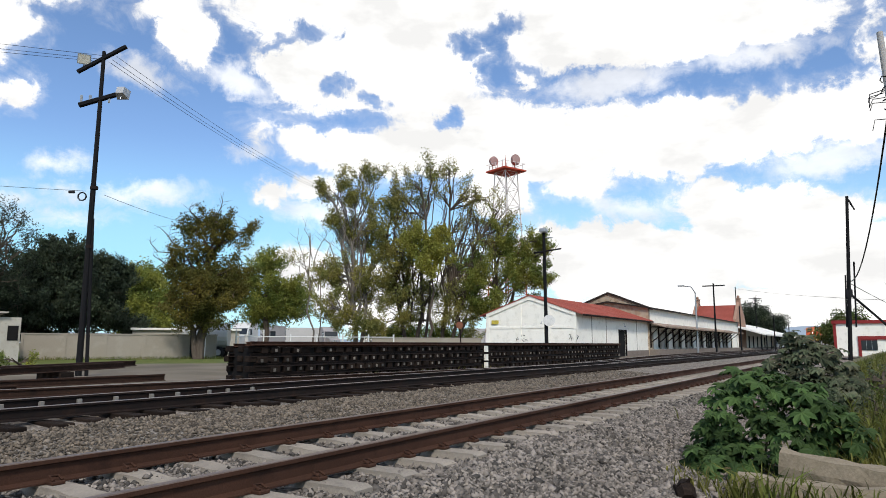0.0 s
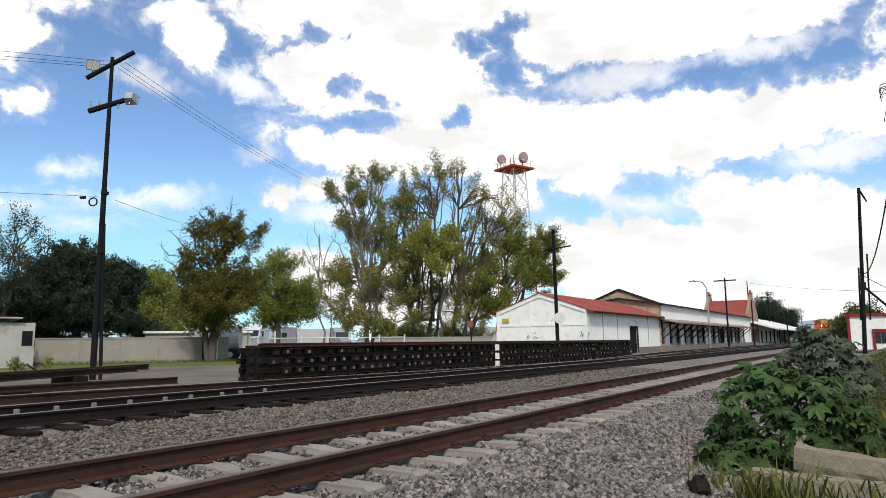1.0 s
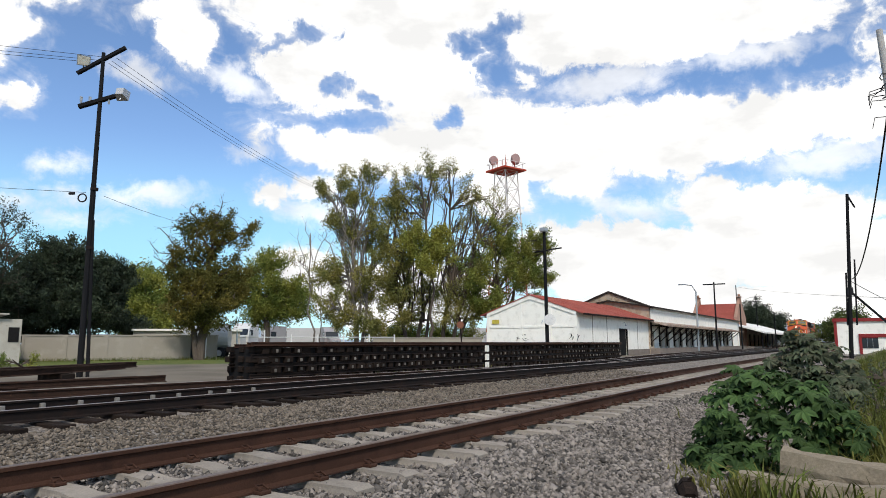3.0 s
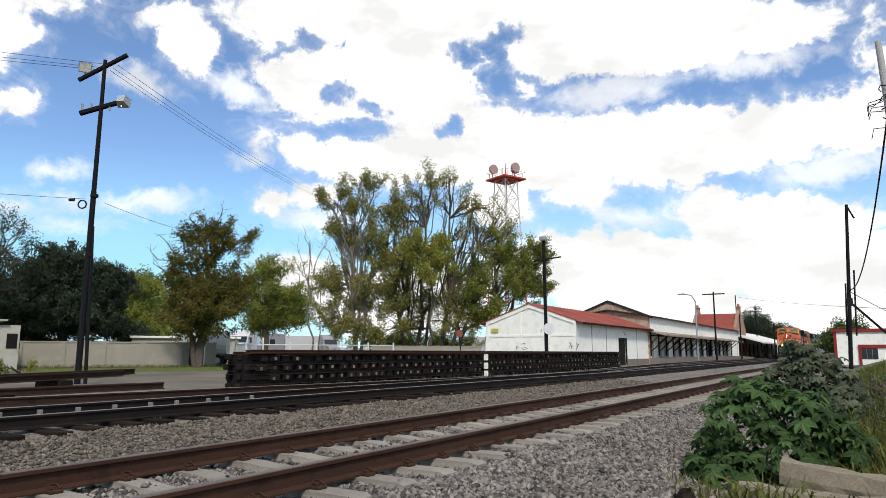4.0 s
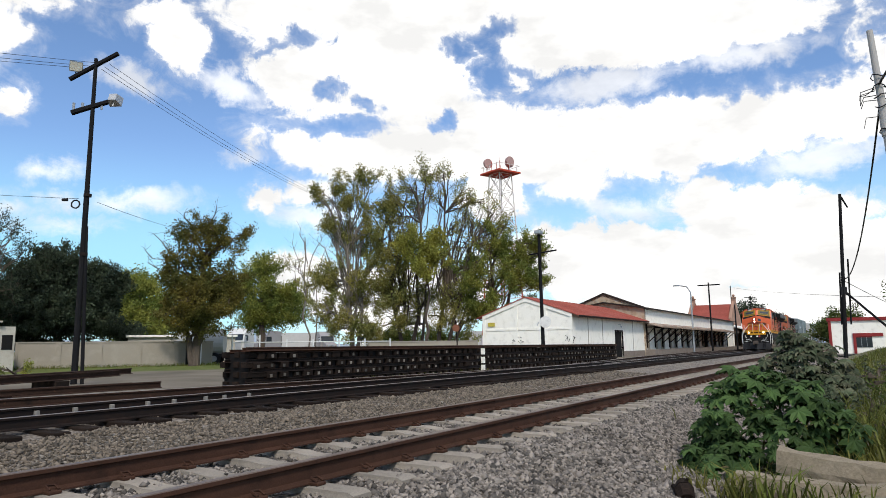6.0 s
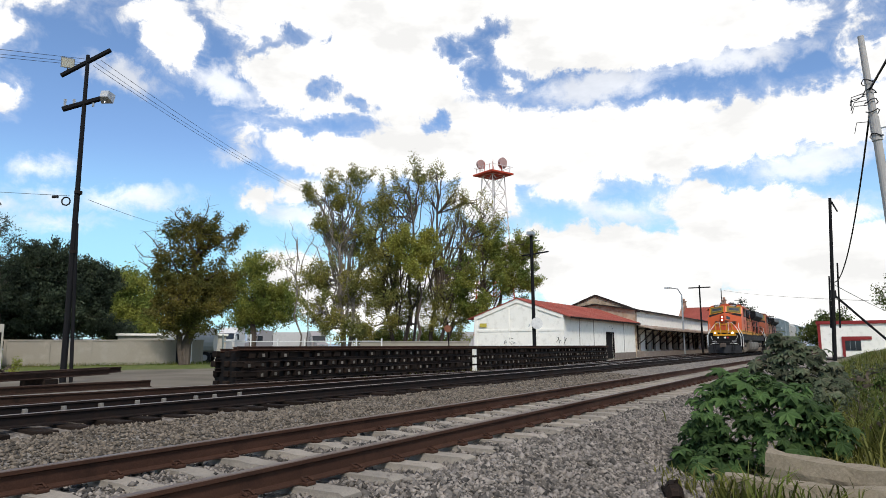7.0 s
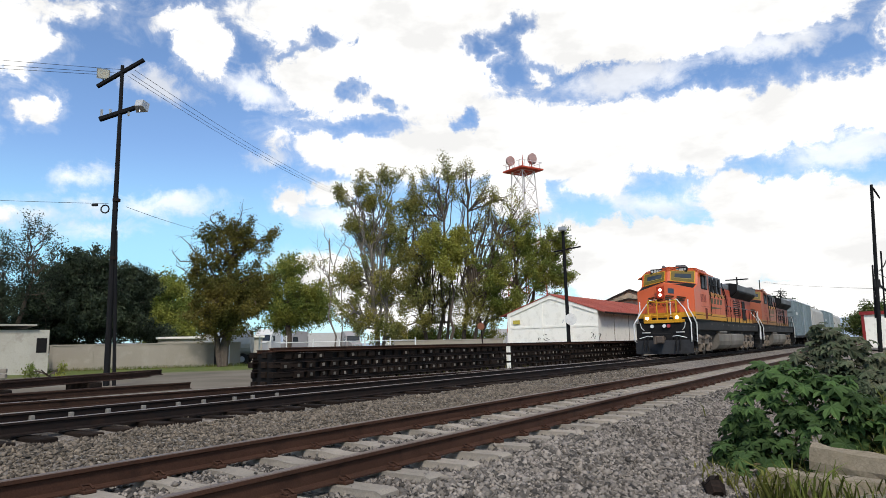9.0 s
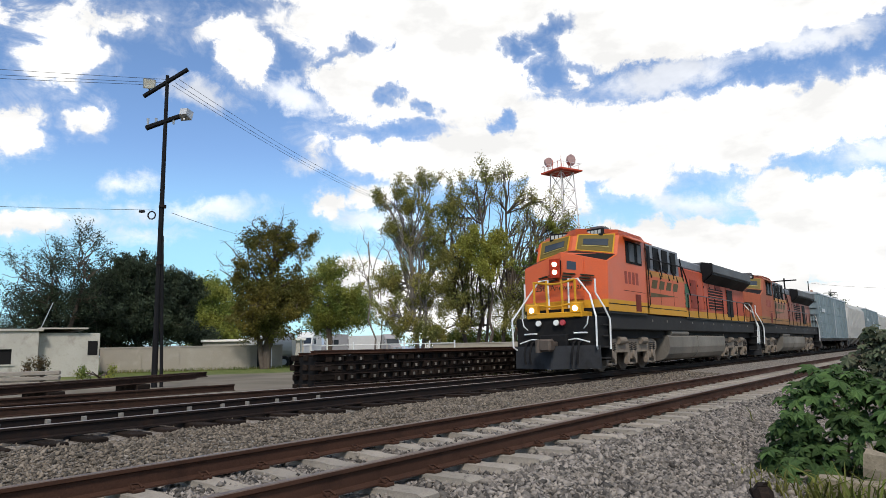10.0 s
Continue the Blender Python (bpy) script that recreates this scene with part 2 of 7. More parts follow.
def ground_material():
    """Ballast, dirt, paving and grass, blended by the lie of the land."""
    m = bpy.data.materials.new("ground")
    m.use_nodes = True
    n, l = m.node_tree.nodes, m.node_tree.links
    b = n["Principled BSDF"]
    co = n.new("ShaderNodeTexCoord").outputs["Object"]
    sep = n.new("ShaderNodeSeparateXYZ")
    l.new(co, sep.inputs[0])

    def math_(op, a, b_=0.0, c=0.0):
        x = n.new("ShaderNodeMath")
        x.operation = op
        for i, v in enumerate((a, b_, c)):
            if isinstance(v, (int, float)):
                x.inputs[i].default_value = v
            else:
                l.new(v, x.inputs[i])
        return x.outputs[0]

    def noisy(s, detail=5):
        t = n.new("ShaderNodeTexNoise")
        t.inputs["Scale"].default_value, t.inputs["Detail"].default_value = s, detail
        l.new(co, t.inputs["Vector"])
        return t.outputs["Fac"]

    def ramp(v, lo, hi, a=0.0, c=1.0):
        r = n.new("ShaderNodeMapRange")
        r.inputs[1].default_value, r.inputs[2].default_value, r.inputs[3].default_value, r.inputs[4].default_value = lo, hi, a, c
        l.new(v, r.inputs[0])
        return r.outputs[0]

    def mixed(fac, a, b_, kind="MIX"):
        x = n.new("ShaderNodeMix")
        x.data_type, x.blend_type = "RGBA", kind
        for key, v in (("Factor", fac), ("A", a), ("B", b_)):
            if isinstance(v, (int, float)):
                x.inputs[key].default_value = v
            elif isinstance(v, tuple):
                x.inputs[key].default_value = (*v, 1)
            else:
                l.new(v, x.inputs[key])
        return x.outputs["Result"]

    cells = n.new("ShaderNodeTexVoronoi")
    cells.inputs["Scale"].default_value = 19
    l.new(co, cells.inputs["Vector"])
    tone = n.new("ShaderNodeSeparateColor")
    l.new(cells.outputs["Color"], tone.inputs[0])
    stone = mixed(tone.outputs[0], (0.10, 0.09, 0.08), (0.32, 0.29, 0.25))
    stone = mixed(math_("MULTIPLY", ramp(cells.outputs["Distance"], 0.45, 0.85), 0.85), stone, (0.05, 0.045, 0.04))
    stone = mixed(ramp(noisy(0.5), 0.45, 0.65, 0, 0.45), stone, mixed(tone.outputs[1], (0.16, 0.12, 0.09), (0.34, 0.28, 0.23)))
    pave = mixed(ramp(noisy(0.35), 0.35, 0.65), (0.185, 0.162, 0.128), (0.125, 0.108, 0.083))
    pave = mixed(ramp(noisy(9), 0.55, 0.75, 0, 0.4), pave, (0.2, 0.19, 0.17))
    dirt = mixed(ramp(noisy(1.2), 0.35, 0.65), (0.17, 0.14, 0.10), (0.26, 0.23, 0.19))
    grass = mixed(ramp(noisy(2.5), 0.35, 0.65), (0.07, 0.10, 0.025), (0.14, 0.15, 0.05))
    wob = math_("MULTIPLY_ADD", noisy(0.8), 1.6, -0.8)
    across = math_("ADD", sep.outputs[1], math_("MULTIPLY", wob, 0.7))
    # the verge in front, the ballast, the yard, the strip of grass by the wall and the open land behind
    col = mixed(ramp(across, 0.7, 1.2), mixed(ramp(noisy(1.5), 0.4, 0.6), grass, dirt), stone)
    # band along the main track: oil stain, plus the train's shade painted in
    oil_and_shade = math_("MULTIPLY", ramp(across, 9.5, 10.0), ramp(across, 11.5, 12.2, 1, 0))
    col = mixed(math_("MULTIPLY", oil_and_shade, ramp(noisy(1.1), 0.3, 0.6, 0.55, 0.9)), col, (0.035, 0.029, 0.025))
    col = mixed(ramp(across, 12.3, 13.0), col, pave)
    far = math_("ADD", math_("MULTIPLY", sep.outputs[0], 0.52), math_("MULTIPLY", sep.outputs[1], 0.85))
    far = math_("ADD", far, math_("MULTIPLY", wob, 1.5))
    col = mixed(math_("MULTIPLY", ramp(far, 37, 39), ramp(sep.outputs[0], 40, 44, 1, 0)), col, grass)
    col = mixed(ramp(far, 120, 200), col, mixed(ramp(noisy(0.02), 0.4, 0.6), (0.09, 0.1, 0.05), (0.16, 0.15, 0.09)))
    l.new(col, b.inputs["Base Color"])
    b.inputs["Roughness"].default_value = 0.92
    b.inputs["Specular IOR Level"].default_value = 0.08
    bp = n.new("ShaderNodeBump")
    bp.inputs["Strength"].default_value, bp.inputs["Distance"].default_value = 0.9, 0.03
    l.new(math_("MULTIPLY", math_("SUBTRACT", 1.0, cells.outputs["Distance"]), ramp(across, 12.3, 13.0, 1, 0.1)), bp.inputs["Height"])
    l.new(bp.outputs[0], b.inputs["Normal"])
    return m


GROUND = ground_material()
RUST = material("rusty_rail_steel", (0.070, 0.034, 0.022), 0.75, 0.1, 0.4, 5, 90, 0.25, second=(0.034, 0.018, 0.013))
OLDRUST = material("old_dark_rust", (0.042, 0.023, 0.016), 0.8, 0.1, 0.45, 5, 60, 0.3, second=(0.020, 0.013, 0.010), spots=(0.085, 0.042, 0.024))
HEADTOP = material("worn_rail_head", (0.17, 0.125, 0.10), 0.5, 0.5, 0.3, 4, 50, 0.1, second=(0.16, 0.12, 0.10))
DARKRAIL = material("oily_dark_rail", (0.013, 0.0105, 0.010), 0.7, 0.0, 0.4, 5, 90, 0.2, second=(0.03, 0.017, 0.012))
SHINYTOP = material("polished_rail_head", (0.30, 0.25, 0.215), 0.42, 0.6, 0.2, 4, 50, 0.05)
CONCRETE = material("tie_concrete", (0.31, 0.275, 0.23), 0.9, 0, 0.28, 5, 70, 0.35, second=(0.21, 0.185, 0.155), random_piece=0.14)
TIMBER = material("creosoted_timber", (0.013, 0.0095, 0.008), 0.95, 0, 0.5, 8, 40, 0.5, second=(0.03, 0.02, 0.0145), stretch=(6, 1, 6), random_piece=0.35)
PALE_END = material("weathered_tie_end", (0.15, 0.14, 0.125), 0.9, 0, 0.4, 9, 80, 0.3, random_piece=0.6)
STONE = material("crushed_stone", (0.205, 0.190, 0.174), 0.93, 0, 0.3, 8, 50, 0.3, second=(0.105, 0.095, 0.085), random_piece=0.75)
STONE_STAINED = material("iron_stained_crushed_stone", (0.160, 0.139, 0.114), 0.93, 0, 0.3, 8, 50, 0.3, second=(0.115, 0.096, 0.076), random_piece=0.6)
WHITEWALL = material("whitewashed_wall", (0.88, 0.85, 0.77), 0.9, 0, 0.10, 2.5, 30, 0.15, second=(0.70, 0.67, 0.59), blend=0.25)
GREYWALL = material("rendered_block_wall", (0.29, 0.255, 0.205), 0.92, 0, 0.2, 1.5, 25, 0.2, second=(0.36, 0.325, 0.27), blend=0.4)


def rubble_material():
    m = material("rubble_stone_wall", (0.40, 0.33, 0.26), 0.93, 0, 0.4, 8, 18, 0.5, second=(0.26, 0.20, 0.155), depth=0.04)
    n, l = m.node_tree.nodes, m.node_tree.links
    b = n["Principled BSDF"]
    v = n.new("ShaderNodeTexVoronoi")
    v.inputs["Scale"].default_value = 2.6
    l.new(n.new("ShaderNodeTexCoord").outputs["Object"], v.inputs["Vector"])
    tone = n.new("ShaderNodeSeparateColor")
    l.new(v.outputs["Color"], tone.inputs[0])
    stone, joint = n.new("ShaderNodeMix"), n.new("ShaderNodeMix")
    stone.data_type = joint.data_type = "RGBA"
    stone.inputs["A"].default_value, stone.inputs["B"].default_value = (0.23, 0.155, 0.105, 1), (0.50, 0.40, 0.29, 1)
    l.new(tone.outputs[0], stone.inputs["Factor"])
    r = n.new("ShaderNodeMapRange")
    r.inputs[1].default_value, r.inputs[2].default_value, r.inputs[4].default_value = 0.42, 0.62, 0.75
    l.new(v.outputs["Distance"], r.inputs[0])
    l.new(r.outputs[0], joint.inputs["Factor"])
    l.new(stone.outputs["Result"], joint.inputs["A"])
    joint.inputs["B"].default_value = (0.40, 0.34, 0.26, 1)
    l.new(joint.outputs["Result"], b.inputs["Base Color"])
    return m


RUBBLE = rubble_material()
PLINTH = material("stone_plinth", (0.24, 0.20, 0.17), 0.93, 0, 0.35, 7, 20, 0.4)
REDROOF = material("red_painted_sheet", (0.31, 0.066, 0.048), 0.8, 0, 0.3, 2.0, 30, 0.15, second=(0.40, 0.15, 0.115), stretch=(1, 0.3, 1), random_piece=0.12)
DARKROOF = material("dark_roof_edge", (0.035, 0.027, 0.023), 0.75, 0, 0.3)
TIMBERDARK = material("dark_bracket_timber", (0.025, 0.017, 0.014), 0.9, 0, 0.4)
TILE = material("weathered_canopy_tile", (0.28, 0.19, 0.14), 0.9, 0, 0.4, 9, 30, 0.4, second=(0.40, 0.36, 0.31))
BRICKRED = material("station_red_roof", (0.30, 0.075, 0.055), 0.75, 0, 0.3, 3, 30, 0.2)
BRICK = material("station_brick", (0.36, 0.22, 0.16), 0.9, 0, 0.3, 6, 30, 0.3)
POLEWOOD = material("tarred_pole_wood", (0.008, 0.0085, 0.010), 0.85, 0, 0.4, 4, 40, 0.3, second=(0.020, 0.018, 0.018), stretch=(4, 4, 0.4))
POLECON = material("pole_concrete", (0.42, 0.40, 0.38), 0.9, 0, 0.15, 3, 60, 0.2)
GALV = material("galvanised_metal", (0.42, 0.43, 0.44), 0.45, 0.7, 0.15)
# flat black: scrawled paint, and the shade inside openings and panel piles
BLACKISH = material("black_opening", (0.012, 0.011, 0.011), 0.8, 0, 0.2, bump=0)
WIRE = material("black_cable", (0.02, 0.02, 0.022), 0.6, 0, 0.1, bump=0)
BARK = material("tree_bark", (0.075, 0.058, 0.045), 0.92, 0, 0.4, 5, 30, 0.5, second=(0.14, 0.115, 0.092), stretch=(3, 3, 0.6))
PALEBARK = material("pale_bark", (0.24, 0.21, 0.18), 0.92, 0, 0.35, 5, 30, 0.4, second=(0.10, 0.08, 0.065), stretch=(3, 3, 0.6))
GLASSDARK = material("dark_window_glass", (0.02, 0.025, 0.03), 0.08, 0, 0.1, bump=0)
LEAF_OLIVE = leaf_material("olive_leaves", (0.080, 0.083, 0.022), (0.148, 0.118, 0.026))
LEAF_EUCA = leaf_material("grey_green_leaves", (0.175, 0.185, 0.058), (0.27, 0.235, 0.062))
LEAF_YELLOW = leaf_material("yellow_green_leaves", (0.20, 0.215, 0.045), (0.29, 0.27, 0.05))
LEAF_DARK = leaf_material("dark_leaves", (0.023, 0.033, 0.021), (0.046, 0.060, 0.034), 0.1)
LEAF_GREEN = leaf_material("mid_green_leaves", (0.125, 0.165, 0.038), (0.23, 0.235, 0.046))
LEAF_BANK = leaf_material("bank_weed_leaves", (0.055, 0.09, 0.024), (0.10, 0.11, 0.03))
LEAF_CASTOR = leaf_material("castor_leaves", (0.066, 0.114, 0.034), (0.040, 0.072, 0.024), 0.25)
LEAF_DUSTY = leaf_material("dusty_purple_green_leaves", (0.062, 0.082, 0.044), (0.10, 0.10, 0.062), 0.2)
GRASSMAT = leaf_material("grass_blades", (0.070, 0.098, 0.020), (0.14, 0.13, 0.034), 0.25)


# ---- building blocks ----
class Shape:
    """Collects faces; becomes one mesh."""

    def __init__(self):
        self.v, self.f, self.m = [], [], []

    def add(self, verts, faces, mat=0):
        k = len(self.v)
        self.v += [tuple(p) for p in verts]
        self.f += [tuple(i + k for i in f) for f in faces]
        self.m += [mat] * len(faces)
        return self

    def box(self, x0, x1, y0, y1, z0, z1, c=0.0, mat=0, turn=None):
        if c <= 0:
            v = [(x, y, z) for x in (x0, x1) for y in (y0, y1) for z in (z0, z1)]
            f = [(0, 1, 3, 2), (4, 6, 7, 5), (0, 4, 5, 1), (2, 3, 7, 6), (0, 2, 6, 4), (1, 5, 7, 3)]
        else:
            bm = bmesh.new()
            bmesh.ops.create_cube(bm, size=1, matrix=Matrix.Translation(((x0 + x1) / 2, (y0 + y1) / 2, (z0 + z1) / 2)) @ Matrix.Diagonal((x1 - x0, y1 - y0, z1 - z0, 1)))
            bmesh.ops.bevel(bm, geom=bm.edges[:], offset=c, segments=1, affect="EDGES", profile=0.5)
            v = [p.co.copy() for p in bm.verts]
            f = [[q.index for q in p.verts] for p in bm.faces]
            bm.free()
        if turn is not None:
            v = [turn @ Vector(p) for p in v]
        return self.add(v, f, mat)

    def prism(self, outline, axis, a, b, mat=0):
        """An outline in the two other axes, drawn out along axis from a to b."""
        def at(p, s):
            q = list(p)
            q.insert("xyz".index(axis), s)
            return q
        n = len(outline)
        v = [at(p, a) for p in outline] + [at(p, b) for p in outline]
        f = [tuple(range(n)), tuple(range(2 * n - 1, n - 1, -1))] + [(i, (i + 1) % n, n + (i + 1) % n, n + i) for i in range(n)]
        return self.add(v, f, mat)

    def rod(self, p, q, r0, r1=None, n=8, mat=0):
        r1 = r0 if r1 is None else r1
        p, q = Vector(p), Vector(q)
        d = (q - p).normalized()
        u = d.orthogonal().normalized()
        w = d.cross(u)
        ring = [(math.cos(2 * math.pi * i / n), math.sin(2 * math.pi * i / n)) for i in range(n)]
        v = [p + (u * a + w * b) * r0 for a, b in ring] + [q + (u * a + w * b) * r1 for a, b in ring]
        f = [tuple(range(n - 1, -1, -1)), tuple(range(n, 2 * n))] + [(i, (i + 1) % n, n + (i + 1) % n, n + i) for i in range(n)]
        return self.add(v, f, mat)

    def pipe(self, points, r, n=6, mat=0):
        """One unbroken bent tube."""
        pts = [Vector(p) for p in points]
        v, f, u = [], [], None
        for i, p in enumerate(pts):
            d = (pts[min(i + 1, len(pts) - 1)] - pts[max(i - 1, 0)])
            d = d.normalized() if d.length > 1e-9 else Vector((0, 0, 1))
            u = d.orthogonal().normalized() if u is None else (u - d * u.dot(d)).normalized()
            w = d.cross(u)
            v += [p + (u * math.cos(2 * math.pi * j / n) + w * math.sin(2 * math.pi * j / n)) * r for j in range(n)]
        for i in range(len(pts) - 1):
            f += [(i * n + j, i * n + (j + 1) % n, (i + 1) * n + (j + 1) % n, (i + 1) * n + j) for j in range(n)]
        f += [tuple(range(n - 1, -1, -1)), tuple(range((len(pts) - 1) * n, len(pts) * n))]
        return self.add(v, f, mat)

    def ball(self, c, r, mat=0, n=10, squash=(1, 1, 1)):
        v, f = [], []
        rows = n // 2
        for i in range(rows + 1):
            a = math.pi * i / rows
            for j in range(n):
                b = 2 * math.pi * j / n
                v.append((c[0] + r * squash[0] * math.sin(a) * math.cos(b), c[1] + r * squash[1] * math.sin(a) * math.sin(b), c[2] + r * squash[2] * math.cos(a)))
        for i in range(rows):
            for j in range(n):
                f.append((i * n + j, (i + 1) * n + j, (i + 1) * n + (j + 1) % n, i * n + (j + 1) % n))
        return self.add(v, f, mat)

    def mesh(self, name, mats):
        me = bpy.data.meshes.new(name)
        me.from_pydata(self.v, [], self.f)
        for m in mats if isinstance(mats, (list, tuple)) else [mats]:
            me.materials.append(m)
        if any(self.m):
            me.polygons.foreach_set("material_index", self.m)
        bm = bmesh.new()
        bm.from_mesh(me)
        bmesh.ops.recalc_face_normals(bm, faces=bm.faces[:])
        bm.to_mesh(me)
        bm.free()
        return me


def part(name, shape, mats, parent, label="", m=None):
    ob = new(name, shape if isinstance(shape, bpy.types.Mesh) else shape.mesh(name, mats))
    ob.parent = parent
    if m is not None:
        ob.matrix_basis = m
    return tagged(ob, label)


def thing(name, label, category, m=None, group="", kind=""):
    ob = new(name)
    if m is not None:
        ob.matrix_basis = m
    return tagged(ob, label, category, group, kind)


def solid(name, shape, mats, label, category, m=None, group="", kind=""):
    ob = new(name, shape.mesh(name, mats))
    if m is not None:
        ob.matrix_basis = m
    return tagged(ob, label, category, group, kind)


def piece(name, mesh, parent, m):
    ob = new(name, mesh)
    ob.parent = parent
    ob.matrix_basis = m
    return ob


def raw_mesh(name, verts, faces, mats):
    me = bpy.data.meshes.new(name)
    verts, faces = np.asarray(verts, np.float32), np.asarray(faces, np.int32)
    k = faces.shape[1]
    me.vertices.add(len(verts))
    me.vertices.foreach_set("co", verts.ravel())
    me.loops.add(faces.size)
    me.loops.foreach_set("vertex_index", faces.ravel())
    me.polygons.add(len(faces))
    me.polygons.foreach_set("loop_start", np.arange(0, faces.size, k, dtype=np.int32))
    me.polygons.foreach_set("loop_total", np.full(len(faces), k, np.int32))
    me.update(calc_edges=True)
    for m in mats if isinstance(mats, (list, tuple)) else [mats]:
        me.materials.append(m)
    return me


# ---- ground ----
def ground_height(x, y):
    z = np.interp(y, [-400, -6, -2.5, -0.5, 1.0, 1.9, 2.95, 6.05, 7.3, 8.8, 12.0, 13.5, 400], [-0.1, 0.15, 0.05, -0.38, -0.55, -0.52, -0.24, -0.24, -0.36, -0.24, -0.24, -0.22, -0.22])
    bank = np.interp(x, [-5, 8, 16, 45, 90, 140], [0, 0, 0.35, 0.75, 0.2, 0]) * np.interp(y, [-60, -8, -0.6, 1.6], [0.6, 1, 1, 0])
    near = np.exp(-((x - 6) / 14.0) ** 2)
    return z + bank + near * (0.015 * np.sin(x * 3.1 + y * 1.7) + 0.012 * np.sin(x * 1.3 - y * 4.3))


def build_ground():
    xs = np.concatenate([[-3500, -900, -250, -90, -40, -20], np.arange(-10, 40, 0.3), np.arange(40, 120, 2.5), [130, 160, 220, 400, 900, 3500]])
    ys = np.concatenate([[-3500, -900, -250, -90, -40, -20], np.arange(-10, 16, 0.25), np.arange(16, 60, 3), [80, 140, 300, 900, 3500]])
    gx, gy = np.meshgrid(xs, ys, indexing="ij")
    v = np.c_[gx.ravel(), gy.ravel(), ground_height(gx.ravel(), gy.ravel())]
    a, b = len(xs), len(ys)
    i = (np.arange(a - 1)[:, None] * b + np.arange(b - 1)[None]).ravel()
    me = raw_mesh("ground", v, np.c_[i, i + b, i + b + 1, i + 1], GROUND)
    tagged(new("ground", me), "grey crushed-stone ballast, paved yard and grassy verge", "ground", kind="structure")


build_ground()

# ---- tracks ----
RAIL = [(-0.07, -0.172), (0.07, -0.172), (0.07, -0.160), (0.012, -0.142), (0.010, -0.045), (0.036, -0.034), (0.036, -0.006), (0.028, 0.0),
        (-0.028, 0.0), (-0.036, -0.006), (-0.036, -0.034), (-0.010, -0.045), (-0.012, -0.142), (-0.07, -0.160)]


def rail_shape(points, lift=0.0):
    """The rail's section drawn along a line of (x, y)."""
    s, n, m = Shape(), len(RAIL), len(points)
    pts = [Vector((*p, 0)) for p in points]
    for i, p in enumerate(pts):
        d = (pts[min(i + 1, m - 1)] - pts[max(i - 1, 0)]).normalized()
        side = Vector((-d.y, d.x, 0))
        s.v += [tuple(p + side * a + Vector((0, 0, b + lift))) for a, b in RAIL]
    for i in range(m - 1):
        for j in range(n):
            s.f.append((i * n + j, i * n + (j + 1) % n, (i + 1) * n + (j + 1) % n, (i + 1) * n + j))
            s.m.append(1 if j in (6, 7, 8) else 0)
    s.f += [tuple(range(n)), tuple(range(m * n - 1, (m - 1) * n - 1, -1))]
    s.m += [0, 0]
    return s


def concrete_tie_mesh():
    s = Shape()
    h = 1.3
    prof = [(-h, -0.36), (-h, -0.20), (-h + 0.05, -0.178), (-0.45, -0.178), (-0.30, -0.195), (0.30, -0.195), (0.45, -0.178), (h - 0.05, -0.178), (h, -0.20), (h, -0.36)]
    n = len(prof)
    for w, k in ((-1, 0), (1, 0)):
        s.v += [(w * (0.105 if z > -0.3 else 0.14), y, z) for y, z in prof]
    s.f = [tuple(range(n)), tuple(range(2 * n - 1, n - 1, -1))] + [(i, (i + 1) % n, n + (i + 1) % n, n + i) for i in range(n)]
    s.m = [0] * len(s.f)
    return s.mesh("tie", CONCRETE)


def clip_mesh():
    s = Shape()
    s.box(-0.05, 0.05, 0.06, 0.15, -0.178, -0.150, 0.006)
    s.pipe([(-0.035, 0.135, -0.145), (-0.035, 0.07, -0.122), (0.035, 0.07, -0.122), (0.035, 0.135, -0.145)], 0.011, 5)
    return s.mesh("rail_clip", RUST)


def build_near_track():
    t = thing("railway_track", "rusty rails on pale concrete ties in ballast", "railway track", kind="structure")
    xs = [(x, 0) for x in (-60, -20, 0, 20, 60, 120, 260)]
    for y in (3.745, 5.25):
        part("rail", rail_shape([(x, y) for x, _ in xs]), [RUST, HEADTOP], t, "rusty rail with a worn head")
    tie, clip = concrete_tie_mesh(), clip_mesh()
    x = 4.06 - 0.6 * 12
    rng = random.Random(4)
    rest = Shape()
    while x < 150:
        m = pose(x + rng.uniform(-.012, .012), 4.5 + rng.uniform(-.015, .015), rng.uniform(-.006, .004), 0, 0, rng.uniform(-.7, .7))
        if x < 70:
            piece("tie", tie, t, m)
            if 0 < x < 22:
                for y, flip in ((3.745, 180), (3.745, 0), (5.25, 180), (5.25, 0)):
                    piece("rail_clip", clip, t, pose(m.translation.x, y, m.translation.z, 0, 0, flip))
        else:
            rest.box(x - .1, x + .1, 3.2, 5.8, -0.3, -0.178)
        x += 0.6
    tagged(part("far_ties", rest, CONCRETE, t), kind="stuff")


def timber_tie_mesh():
    return Shape().box(-0.115, 0.115, -1.35, 1.35, -0.36, -0.185, 0.014).mesh("tie", TIMBER)


